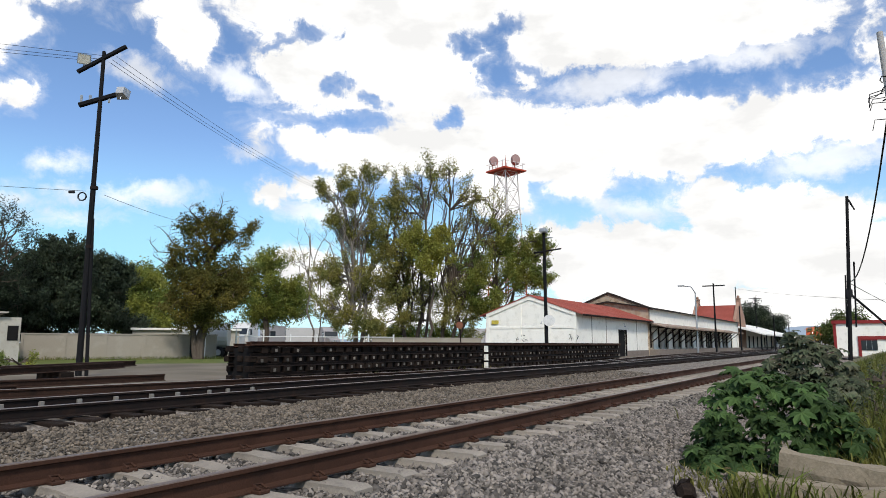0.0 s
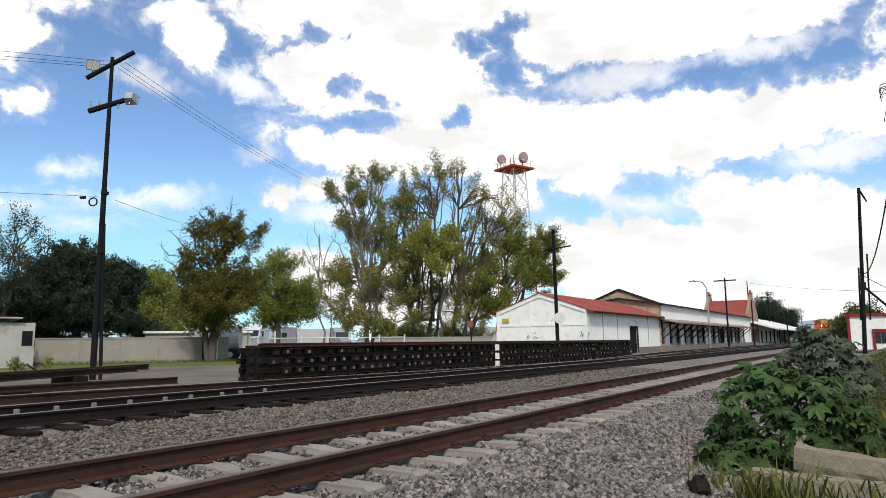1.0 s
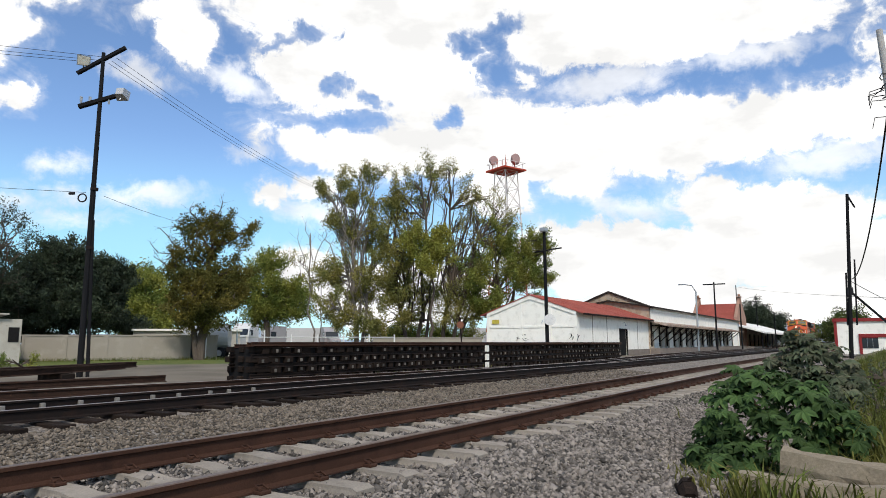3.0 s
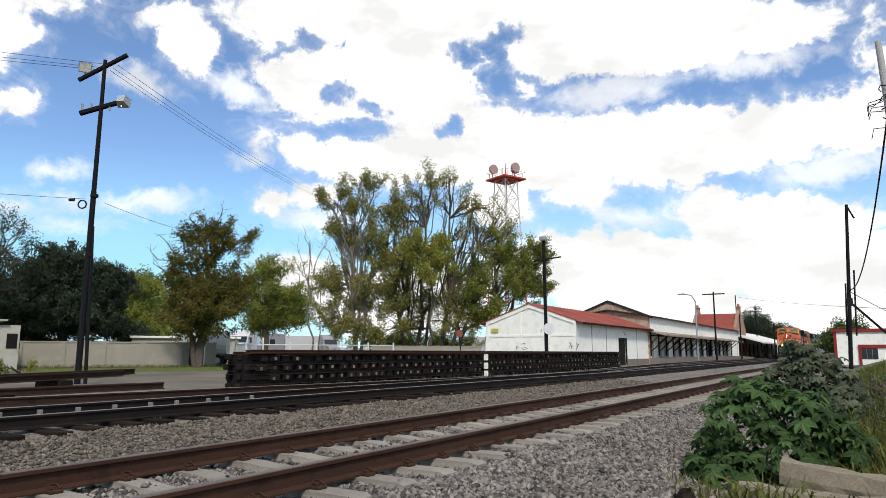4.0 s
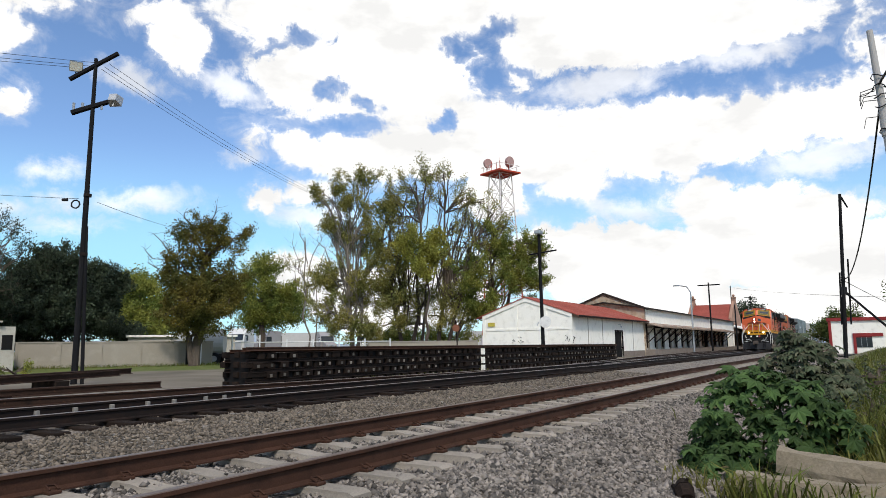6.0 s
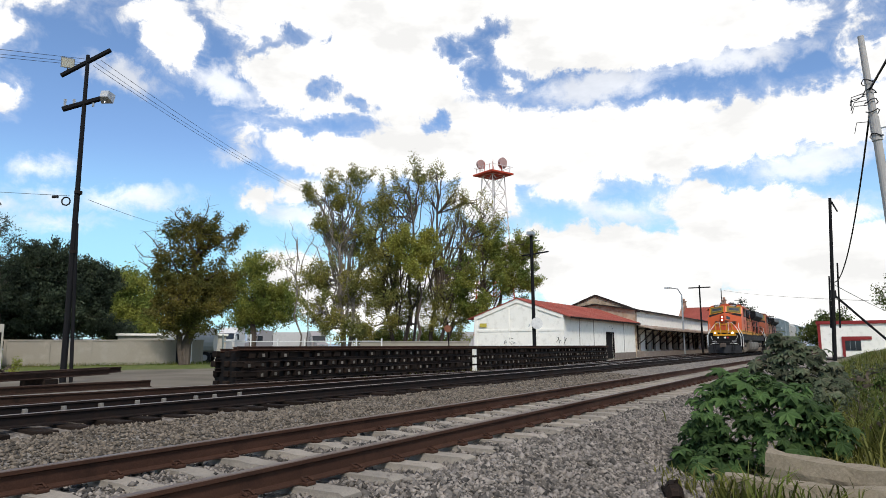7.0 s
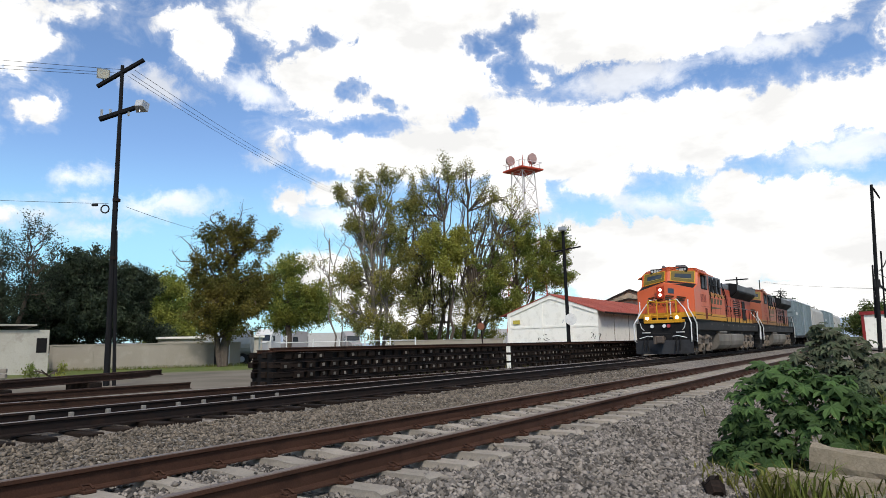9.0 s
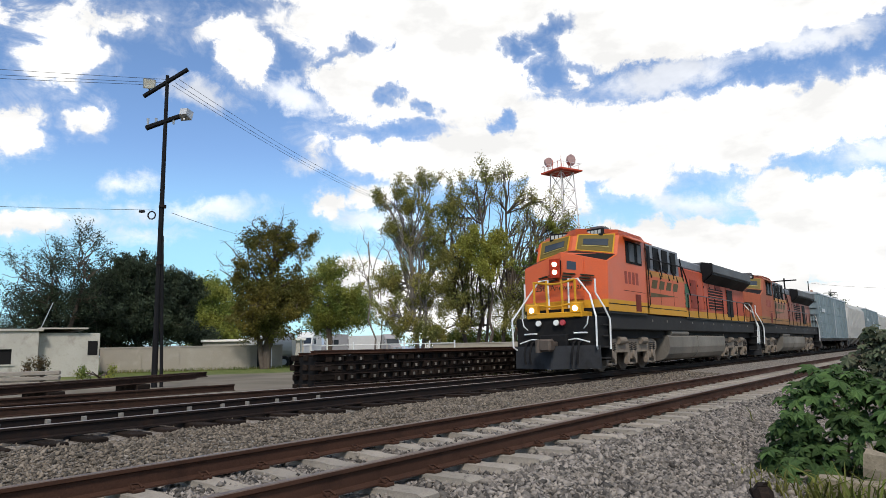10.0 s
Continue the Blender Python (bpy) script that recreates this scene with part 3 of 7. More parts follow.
def build_timber_track(name, lines, label, ties, x0, x1, top=SHINYTOP, web=DARKRAIL):
    t = thing(name, label, "railway track", kind="structure")
    for line in lines:
        part("rail", rail_shape(line), [web, top], t, "dark rail with a polished head")
    mesh = timber_tie_mesh()
    rng = random.Random(hash(len(name)) % 7)
    rest = Shape()
    x = x0
    while x < x1 and ties:
        y = 10.36 + rng.uniform(-.06, .06)
        if x < 60:
            piece("tie", mesh, t, pose(x + rng.uniform(-.04, .04), y, rng.uniform(-.02, .01), rng.uniform(-.6, .6), 0, rng.uniform(-2, 2)))
        else:
            rest.box(x - .11, x + .11, y - 1.3, y + 1.3, -0.3, -0.19)
        x += 0.55
    if rest.v:
        tagged(part("far_ties", rest, TIMBER, t), kind="stuff")
        # pale bright anchors clipped to the far rail's foot
        anchor = Shape().box(-.035, .035, -.085, -.02, -.165, -.06, .008).mesh("rail_anchor", material("pale_anchor", (.24, .225, .20), .8))
        for i in range(15):
            piece("rail_anchor", anchor, t, pose(1.5 + i * .62 + rng.uniform(-.1, .1), 11.11, 0))
    return t


def curve_line(pairs, step=2.0):
    xs = np.arange(pairs[0][0], pairs[-1][0] + step, step)
    ys = np.interp(xs, [p[0] for p in pairs], [p[1] for p in pairs])
    k = np.ones(7) / 7
    ys = np.convolve(np.pad(ys, 3, mode="edge"), k, "valid")
    return list(zip(xs, ys))


build_near_track()
build_timber_track("main_track", [[(x, y) for x in (-60, 0, 20, 60, 120, 300)] for y in (9.61, 11.11)],
                   "dark rails on black timber ties in ballast", True, -12, 180)
build_timber_track("yard_track", [curve_line([(-40, 17.5 + d), (6.4, 13.6 + d), (12, 12.85 + d), (19, 11.75 + d), (26, 11.16 + d)]) for d in (0.0,)]
                   + [curve_line([(30, 9.75 + d), (39, 10.9 + d), (54, 12.4 + d), (80, 13.4 + d), (260, 13.6 + d)]) for d in (0.0, 1.5)],
                   "siding rails curving off towards the warehouse platform", False, 0, 0, web=OLDRUST)


# ---- stacks of track panels ----
def build_stack(x0, x1, y0, rows, seed):
    """Old track panels piled flat: layers of timber ties with plated ends between long dark rails."""
    t = thing("track_panel_stack", "pile of old black track panels beside the main track", "track panels", group="track panel stacks")
    rng = random.Random(seed)
    ties = [Shape().box(-w, w, 0, 1.15, 0, .165, .014).mesh("tie", TIMBER) for w in (.12, .15, .18)]
    end = Shape().box(-.045, .045, -.014, .004, .035, .125, .006).mesh("tie_plate", PALE_END)
    step = 0.265
    for k in range(rows):
        z = -0.22 + k * step
        for y in (0.06, 0.85):
            s = Shape()
            s.prism([(y0 + y + a, z + 0.265 + b * 0.55) for a, b in RAIL], "x", x0 + rng.uniform(-.08, .15), x1 + rng.uniform(-.15, .2))
            part("rail", s, RUST if k == rows - 1 else DARKRAIL, t)
        x = x0 + 0.2 + rng.uniform(0, .3)
        while x < x1 - 0.1:
            dy = rng.uniform(-.05, .03)
            piece("tie", rng.choice(ties), t, pose(x, y0 + dy, z + rng.uniform(-.006, .006), rng.uniform(-.8, .8), 0, rng.uniform(-1.5, 1.5)))
            if rng.random() < (.25, .8, .75, .4)[k % 4]:
                piece("tie_plate", end, t, pose(x + rng.uniform(-.05, .05), y0 + dy - .004, z + rng.uniform(-.012, .012), 0, rng.uniform(-6, 6), 0))
            x += 0.47 + rng.uniform(-.09, .09)
    # long timbers showing at the pile's end
    for k in range(rows):
        for y in (.1, .55, .95):
            part("timber", Shape().box(x0 - rng.uniform(-.05, .15), x0 + .9, y0 + y - .09, y0 + y + .09, -.2 + k * step + .02, -.2 + k * step + .18, .012), TIMBER, t)
    # plain black core that puts shade into the gaps between the ties
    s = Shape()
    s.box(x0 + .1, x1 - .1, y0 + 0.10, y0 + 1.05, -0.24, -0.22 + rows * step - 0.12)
    part("packed_fill", s, BLACKISH, t, "black box standing in for the shade between the ties")
    for dy, dz in ((-0.02, .06), (.14, .05)):
        s = Shape()
        s.prism([(y0 + dy + a, -0.22 + rows * step + dz + b * 0.6) for a, b in RAIL], "x", x0 - .1, x1)
        part("top_rail", s, RUST, t, "rusty rail laid along the top edge")
    return t


build_stack(12.75, 25.6, 13.95, 4, 1)
build_stack(26.25, 45.8, 14.25, 4, 2)
solid("marker_post", Shape().box(-.1, .1, -.05, .05, 0, .28).box(-.1, .1, -.05, .05, .36, .62).box(-.1, .1, -.05, .05, .72, .98).box(-.06, .06, -.03, .03, 0, 1.05, mat=1),
      [WHITEWALL, DARKRAIL], "black and white striped post beside the panel pile", "post", pose(25.92, 13.95, -0.22))


# ---- loose rails in the yard ----
def loose_rail(a, b, z, label):
    a, b = Vector(a), Vector(b)
    d = b - a
    s = rail_shape([(0, 0), (d.length, 0)])
    return solid("loose_rail", s, [OLDRUST, OLDRUST], label, "rail", pose(a.x, a.y, z, 0, 0, math.degrees(math.atan2(d.y, d.x))), group="loose rails")


loose_rail((-5, 15.75), (11.3, 15.62), 0.05, "rusty loose rail lying on the yard")
loose_rail((-6, 15.95), (10.6, 15.80), 0.05, "rusty loose rail lying on the yard")
loose_rail((-7, 15.60), (7.6, 15.48), -0.05, "rusty loose rail lying on the yard")
PILE_A, PILE_B = Vector((3.6, 15.03)), Vector((13.1, 19.6))
for off, z, cut in ((0, .30, 0), (.17, .30, .5), (-.16, .27, .9), (.36, .28, 1.6)):
    side = Vector((-.43, .90)) * off
    loose_rail(tuple(PILE_A + side), tuple(PILE_B + side - Vector((.90, .43)) * cut), z, "long rusty rail laid on timber blocks")
for k in (.08, .36, .66):
    at = PILE_A.lerp(PILE_B, k) + Vector((-.03, .07))
    solid("timber_block", Shape().box(-0.28, 0.28, -0.34, 0.34, 0, 0.31, 0.02), TIMBER, "dark timber block under loose rails", "timber block",
          pose(at.x, at.y, -0.225, 0, 0, 26), group="timber blocks")


# ---- freight house ----
def build_freight_house():
    t = thing("freight_house", "low whitewashed warehouse with a red sheet roof", "warehouse")
    x0, x1, y0, y1, e, top = 46.9, 66.0, 17.8, 25.2, 3.2, 4.5
    ym = (y0 + y1) / 2
    g = [(y0, -.25), (y1, -.25), (y1, e), (ym, top), (y0, e)]
    part("gable_wall", Shape().prism(g, "x", x0, x0 + .3), WHITEWALL, t, "whitewashed gable wall with raised panels")
    # raised pilasters and bands on the gable
    for y in (y0 + .12, 19.9, 22.3, y1 - .12):
        h = e + (top - e) * (1 - abs(y - ym) / (ym - y0)) - .12
        part("pilaster", Shape().box(x0 - .05, x0 + .02, y - .12, y + .12, -.2, h), WHITEWALL, t)
    part("band", Shape().box(x0 - .04, x0 + .02, y0 + .24, y1 - .24, 2.0, 2.16), WHITEWALL, t)
    for ya, yb in ((y0, ym), (y1, ym)):
        s = Shape()
        s.add([(x0 - .075, ya, e - .02), (x0 - .075, yb, top - .02), (x0 - .075, yb, top - .32), (x0 - .075, ya, e - .32),
               (x0 + .02, ya, e - .02), (x0 + .02, yb, top - .02), (x0 + .02, yb, top - .32), (x0 + .02, ya, e - .32)],
              [(0, 1, 2, 3), (4, 7, 6, 5), (0, 4, 5, 1), (3, 2, 6, 7), (0, 3, 7, 4), (1, 5, 6, 2)])
        part("gable_coping", s, WHITEWALL, t)
    # long wall with its door opening
    d0, d1, dz = 56.9, 59.0, 1.98
    w = Shape().box(x0 + .3, d0, y0, y0 + .3, -.25, e).box(d1, x1, y0, y0 + .3, -.25, e).box(d0, d1, y0, y0 + .3, dz, e)
    part("side_wall", w, WHITEWALL, t, "whitewashed long wall with faint panel joints")
    part("back_wall", Shape().box(x0 + .3, x1, y1 - .3, y1, -.25, e), WHITEWALL, t)
    for x in (50.2, 53.6, 62.2):
        part("panel_joint", Shape().box(x - .05, x + .05, y0 - .02, y0, .3, e - .1), GREYWALL, t)
    part("plinth", Shape().box(x0, d0, y0 - .04, y0 + .02, -.25, .28).box(d1, x1, y0 - .04, y0 + .02, -.25, .28), PLINTH, t, "dark stone plinth")
    door = part("door", Shape().box(d0, d1, y0 + .12, y0 + .2, -.25, dz), BLACKISH, t, "dark open doorway")
    part("door_frame", Shape().box(d0 - .1, d0, y0 - .03, y0 + .1, -.2, dz + .1).box(d1, d1 + .1, y0 - .03, y0 + .1, -.2, dz + .1)
         .box(d0 - .1, d1 + .1, y0 - .03, y0 + .1, dz, dz + .1), TIMBERDARK, door)
    part("hook_light", Shape().pipe([(57.9, y0, 2.55), (57.9, y0 - .18, 2.6), (57.9, y0 - .25, 2.4)], .02).ball((57.9, y0 - .25, 2.36), .07), GALV, t)
    # ribbed roof sheets laid on two slopes
    over = .55
    slope = (top - e) / (ym - y0)
    deck = Shape()
    for sgn, ya in ((-1, y0), (1, y1)):
        yo, zo = ya + sgn * over, e - slope * over
        deck.add([(x0 - .12, yo, zo), (x1 + .08, yo, zo), (x1 + .08, ym, top), (x0 - .12, ym, top), (x0 - .12, yo, zo - .04), (x1 + .08, yo, zo - .04), (x1 + .08, ym, top - .04), (x0 - .12, ym, top - .04)],
                 [(0, 1, 2, 3), (4, 7, 6, 5), (0, 4, 5, 1), (3, 2, 6, 7), (0, 3, 7, 4), (1, 5, 6, 2)])
    roof = part("roof", deck, REDROOF, t, "faded red ribbed sheet roof")
    n, width = 48, (x1 - x0 + .2) / 48
    for sgn, ya in ((-1, y0), (1, y1)):
        yo, zo = ya + sgn * over, e - slope * over
        sheets = []
        for r in (.03, .065):
            sheets.append(Shape().add([(0, yo, zo + r), (width, yo, zo + r), (width, ym, top + r), (0, ym, top + r), (0, yo, zo + .004), (width, yo, zo + .004), (width, ym, top + .004), (0, ym, top + .004)],
                                      [(0, 1, 2, 3), (4, 7, 6, 5), (0, 4, 5, 1), (3, 2, 6, 7), (0, 3, 7, 4), (1, 5, 6, 2)]).mesh("sheet", REDROOF))
        for i in range(n):
            piece("sheet", sheets[i % 2], roof, pose(x0 - .12 + width * i, 0, 0))
    part("fascia", Shape().box(x0 - .1, x1, y0 - over - .03, y0 - over, e - slope * over - .12, e - slope * over + .02), TIMBERDARK, t)
    # a sign plate and scrawled paint on the gable
    part("sign_plate", Shape().box(x0 - .1, x0 - .07, 24.1, 24.7, 2.35, 2.65), material("yellow_plate", (0.55, 0.45, 0.08), 0.6), t, "small yellow plate")
    rng = random.Random(3)
    for cx, n in ((22.6, 7), (18.35, 6)):
        y = cx
        for _ in range(n):
            p = [(x0 - .012, y + rng.uniform(-.2, .2), 1.2 + rng.uniform(-.2, .35)) for _ in range(3)]
            part("scrawl", Shape().pipe(p, .018, 4), BLACKISH, t, "black scrawled stroke")
            y -= .13


build_freight_house()


SHEDDOOR = material("pale_freight_door", (0.52, 0.49, 0.43), 0.85, 0, 0.2, 2, 30, 0.1, stretch=(1, 1, .4))


def build_long_warehouse():
    t = thing("long_warehouse", "long stone warehouse with white upper walls and a bracketed canopy", "warehouse")
    x0, x1, y0, y1, e, top = 66.0, 120.0, 17.7, 25.6, 4.3, 5.85
    ym = (y0 + y1) / 2
    part("gable_wall", Shape().prism([(y0, -.25), (y1, -.25), (y1, e), (ym, top), (y0, e)], "x", x0, x0 + .5), RUBBLE, t, "bare rubble-stone gable")
    w = Shape()
    for i in range(9):
        a = x0 + .5 + i * 6.0
        w.box(a, a + 4.0, y0, y0 + .4, -.25, e).box(a + 4.0, a + 6.0, y0, y0 + .4, 2.3, e)
        door = part("freight_door", Shape().box(a + 4.0, a + 6.0, y0 + .15, y0 + .25, -.25, 2.3), BLACKISH if i in (4, 7) else SHEDDOOR, t, "sliding freight door")
    part("side_wall", w, WHITEWALL, t, "whitewashed long wall with stains")
    part("back_wall", Shape().box(x0 + .5, x1, y1 - .4, y1, -.25, e), WHITEWALL, t)
    part("end_wall", Shape().prism([(y0, -.25), (y1, -.25), (y1, e), (ym, e + .6), (y0, e)], "x", x1, x1 + .4), WHITEWALL, t)
    part("plinth", Shape().box(x0, x1, y0 - .9, y0, -.25, .35, .03), PLINTH, t, "stone loading platform")
    # coping on the gable; the roof behind it is nearly flat
    for ya, yb in ((y0 - .3, ym), (y1 + .3, ym)):
        za = e - (top - e) / (ym - y0) * .3
        part("gable_coping", Shape().add([(x0 - .12, ya, za + .16), (x0 - .12, yb, top + .16), (x0 - .12, yb, top - .02), (x0 - .12, ya, za - .02),
                                          (x0 + .6, ya, za + .16), (x0 + .6, yb, top + .16), (x0 + .6, yb, top - .02), (x0 + .6, ya, za - .02)],
                                         [(0, 1, 2, 3), (4, 7, 6, 5), (0, 4, 5, 1), (3, 2, 6, 7), (0, 3, 7, 4), (1, 5, 6, 2)]), DARKROOF, t, "dark coping")
    top = e + .65
    slope = (top - e) / (ym - y0)
    s = Shape()
    for sgn, ya in ((-1, y0), (1, y1)):
        yo, zo = ya + sgn * .35, e - slope * .35
        s.add([(x0 - .3, yo, zo + .14), (x1 + .4, yo, zo + .14), (x1 + .4, ym, top + .14), (x0 - .3, ym, top + .14),
               (x0 - .3, yo, zo), (x1 + .4, yo, zo), (x1 + .4, ym, top), (x0 - .3, ym, top)],
              [(0, 1, 2, 3), (4, 7, 6, 5), (0, 4, 5, 1), (3, 2, 6, 7), (0, 3, 7, 4), (1, 5, 6, 2)])
    part("roof", s, DARKROOF, t, "dark weathered roof")
    # canopy on timber brackets
    c = part("canopy", Shape().prism([(y0, 2.95), (y0 - 1.9, 2.45), (y0 - 1.9, 2.37), (y0, 2.87)], "x", x0 - .2, 112), TILE, t, "weathered tile canopy")
    rng = random.Random(8)
    edge = Shape()
    x = x0 - .2
    while x < 112:
        edge.box(x, x + .3, y0 - 2.0, y0 - 1.75, 2.42 + rng.uniform(-.03, .03), 2.55 + rng.uniform(-.03, .05))
        x += .42
    part("tile_edge", edge, TILE, c)
    x = x0 + .4
    while x < 111:
        b = Shape()
        b.rod((x, y0 - .05, .95), (x, y0 - 1.8, 2.42), .07, .07, 4)
        b.rod((x, y0 - .05, 1.65), (x, y0 - 1.0, 2.62), .05, .05, 4)
        b.box(x - .07, x + .07, y0 - 1.85, y0, 2.44, 2.56)
        b.box(x - .08, x + .08, y0 - .12, y0, .5, 2.9)
        part("bracket", b, TIMBERDARK, t, "dark timber bracket")
        x += 3.0
    x = x0 + .9
    while x < 111:
        part("pillar", Shape().box(x - .22, x + .22, y0 - .12, y0 - .004, -.2, 2.0), GREYWALL, t)
        x += 3.0


build_long_warehouse()


def build_station():
    t = thing("station_building", "old station with a steep red roof and brick gables", "station building")
    # the steep-roofed house stands across the line; its ridge runs away from the tracks
    x0, x1, y0, y1, e, top = 126.0, 136.0, 18.7, 26.2, 4.7, 7.85
    xm = (x0 + x1) / 2
    part("wall", Shape().box(x0 + .3, x1 - .3, y0 + .4, y1 - .4, -.25, e + .3), WHITEWALL, t, "whitewashed station wall")
    part("roof", Shape().prism([(x0 - .4, e), (x0 - .4, e + .2), (xm, top), (x1 + .4, e + .2), (x1 + .4, e)], "y", y0 + .3, y1 - .3), BRICKRED, t, "steep red roof")
    for y in (y0, y1 - .5):
        g = part("gable", Shape().prism([(x0 - .3, -.25), (x1 + .3, -.25), (x1 + .3, e + .5), (xm + .8, top + .5), (xm - .8, top + .5), (x0 - .3, e + .5)], "y", y, y + .5), BRICK, t, "raised brick gable")
        part("chimney", Shape().box(xm - .6, xm + .6, y - .05, y + .55, top + .3, top + 1.1, .03).box(xm - .75, xm + .75, y - .12, y + .62, top + 1.1, top + 1.25), BRICK, t, "brick chimney")
        part("finial", Shape().ball((xm, y + .25, top + 1.5), .25), BRICK, g)
    part("awning", Shape().prism([(23.5, 5.40), (14.0, 2.60), (14.0, 2.36), (23.5, 5.16)], "x", 122.5, 190), material("pale_awning_sheet", (0.74, 0.72, 0.67), .7, 0, .12), t, "wide pale platform awning")
    for x in range(124, 190, 7):
        part("post", Shape().rod((x, 14.7, -.2), (x, 14.7, 2.7), .1), POLEWOOD, t)
    part("rear_wall", Shape().box(121, 190, 19.4, 19.7, -.25, 4.1), WHITEWALL, t)
    for x in (138, 144, 150, 156, 162, 168):
        part("doorway", Shape().box(x, x + 1.6, 19.36, 19.4, .2, 2.5), BLACKISH, t, "dark doorway")
    part("platform", Shape().box(120.5, 195, 16.0, 19.4, -.25, .2), PLINTH, t, "stone platform")


build_station()


# ---- poles, lamps and cables ----
def flood(parent, at, yaw):
    f = part("floodlight", Shape().add([(-.16, -.2, -.16), (.16, -.2, -.16), (.16, -.2, .16), (-.16, -.2, .16), (-.26, .2, -.22), (.26, .2, -.22), (.26, .2, .22), (-.26, .2, .22)],
             [(0, 1, 2, 3), (4, 7, 6, 5), (0, 4, 5, 1), (3, 2, 6, 7), (0, 3, 7, 4), (1, 5, 6, 2)]).rod((0, 0, -.35), (0, 0, 0), .03), GALV, parent, "grey box floodlight",
             pose(*at, -18, 0, yaw) @ Matrix.Diagonal((.8, .8, .8, 1)))
    part("lens", Shape().box(-.22, .22, .2, .215, -.18, .18), material("flood_lens", (.55, .53, .45), .2), f)


def build_lamp_pole():
    t = thing("floodlight_pole", "tall black timber pole with floodlights on crossarms", "light pole", pose(12.54, 21.75, -0.225, 0.0, 0.2, 0))
    H = 11.1
    part("pole", Shape().rod((0, 0, 0), (0, 0, 6.4), .10, .085, 10).rod((0, 0, 6.4), (0, 0, H), .078, .06, 10), POLEWOOD, t)
    part("splice_post", Shape().rod((.16, -.19, 0), (.05, -.04, 5.2), .06, .05, 8), POLEWOOD, t, "bracing post strapped alongside")
    for z in (4.2, 6.2):
        part("strap", Shape().rod((0.02, -.02, z), (0.02, -.02, z + .1), .125, .125, 10), DARKRAIL, t)
    across = Vector((0.55, -0.83, 0))
    a = part("crossarm", Shape().rod(-across * .85 + Vector((0, 0, 10.35)), across * .75 + Vector((0, 0, 11.3)), .085, .085, 6), POLEWOOD, t, "slanting upper crossarm")
    part("crossarm", Shape().rod(-across * .7 + Vector((0, 0, 9.15)), across * .55 + Vector((0, 0, 9.55)), .1, .09, 6), POLEWOOD, t, "lower crossarm")
    for k in (-.65, -.35, .3):
        part("insulator", Shape().rod(across * k + Vector((0, 0, 9.25)), across * k + Vector((0, 0, 9.5)), .035, .05, 6), GALV, t)
    flood(t, tuple(-across * .66 + Vector((0, 0, 10.80))), 150)
    flood(t, tuple(across * .72 + Vector((0, 0, 9.62))), -60)
    part("wire_coil", Shape().pipe([tuple(-across * .35 + Vector((0.0, 0, 5.95)) + across * .14 * math.cos(a * .7) + Vector((0, 0, .14 * math.sin(a * .7)))) for a in range(10)], .025), WIRE, t)
    part("junction", Shape().rod(-across * .8 + Vector((0, 0, 6.1)), -across * .62 + Vector((0, 0, 6.1)), .05), WIRE, t)


build_lamp_pole()


def build_yard_pole():
    t = thing("lamp_pole", "dark timber pole with a box lamp by the warehouse", "light pole", pose(38.9, 16.7, -0.225))
    part("pole", Shape().rod((0, 0, 0), (-.15, 0, 8.2), .13, .1, 8), POLEWOOD, t)
    part("lamp_head", Shape().box(-.45, .05, -.2, .2, 8.0, 8.25, .04).rod((-.15, 0, 7.7), (.5, -.3, 7.75), .035), GALV, t, "grey box lamp")
    part("crossarm", Shape().rod((-.55, .5, 6.7), (.45, -.9, 7.0), .05, .05, 5), POLEWOOD, t)
    part("crossarm", Shape().rod((.5, .5, 2.5), (-.6, .1, 2.3), .03, .03, 5), GALV, t)
    part("round_sign", Shape().rod((-.16, -.25, 2.5), (-.2, -.28, 2.5), .36, .36, 18), material("faded_sign", (.7, .69, .66), .6), t, "round white sign")
    part("base_plate", Shape().rod((0, 0, 0), (0, 0, .12), .2, .2, 8), DARKRAIL, t)


build_yard_pole()


def build_right_pole():
    t = thing("utility_pole", "dark timber utility pole with a slanting stay", "utility pole", pose(48.0, 0.75, -0.1))
    part("pole", Shape().rod((0, 0.1, 0), (0, -.4, 10.1), .125, .085, 8), POLEWOOD, t)
    part("crossarm", Shape().rod((0, -.45, 9.9), (0, -.75, 9.2), .06, .05, 6), POLEWOOD, t)
    part("cable_box", Shape().box(-.1, .1, -.3, .05, 3.8, 4.3, .03), WIRE, t)
    for dy, za, zb in ((.16, 2.0, 5.2), (-.34, 2.0, 6.0)):
        part("conduit", Shape().rod((.05, dy, za), (.05, dy - .15, zb), .05, .05, 6), POLEWOOD, t)
    part("stay", Shape().rod((0, 0, 4.2), (-.4, -3.6, .2), .075, .075, 6), POLEWOOD, t, "slanting timber stay")


build_right_pole()


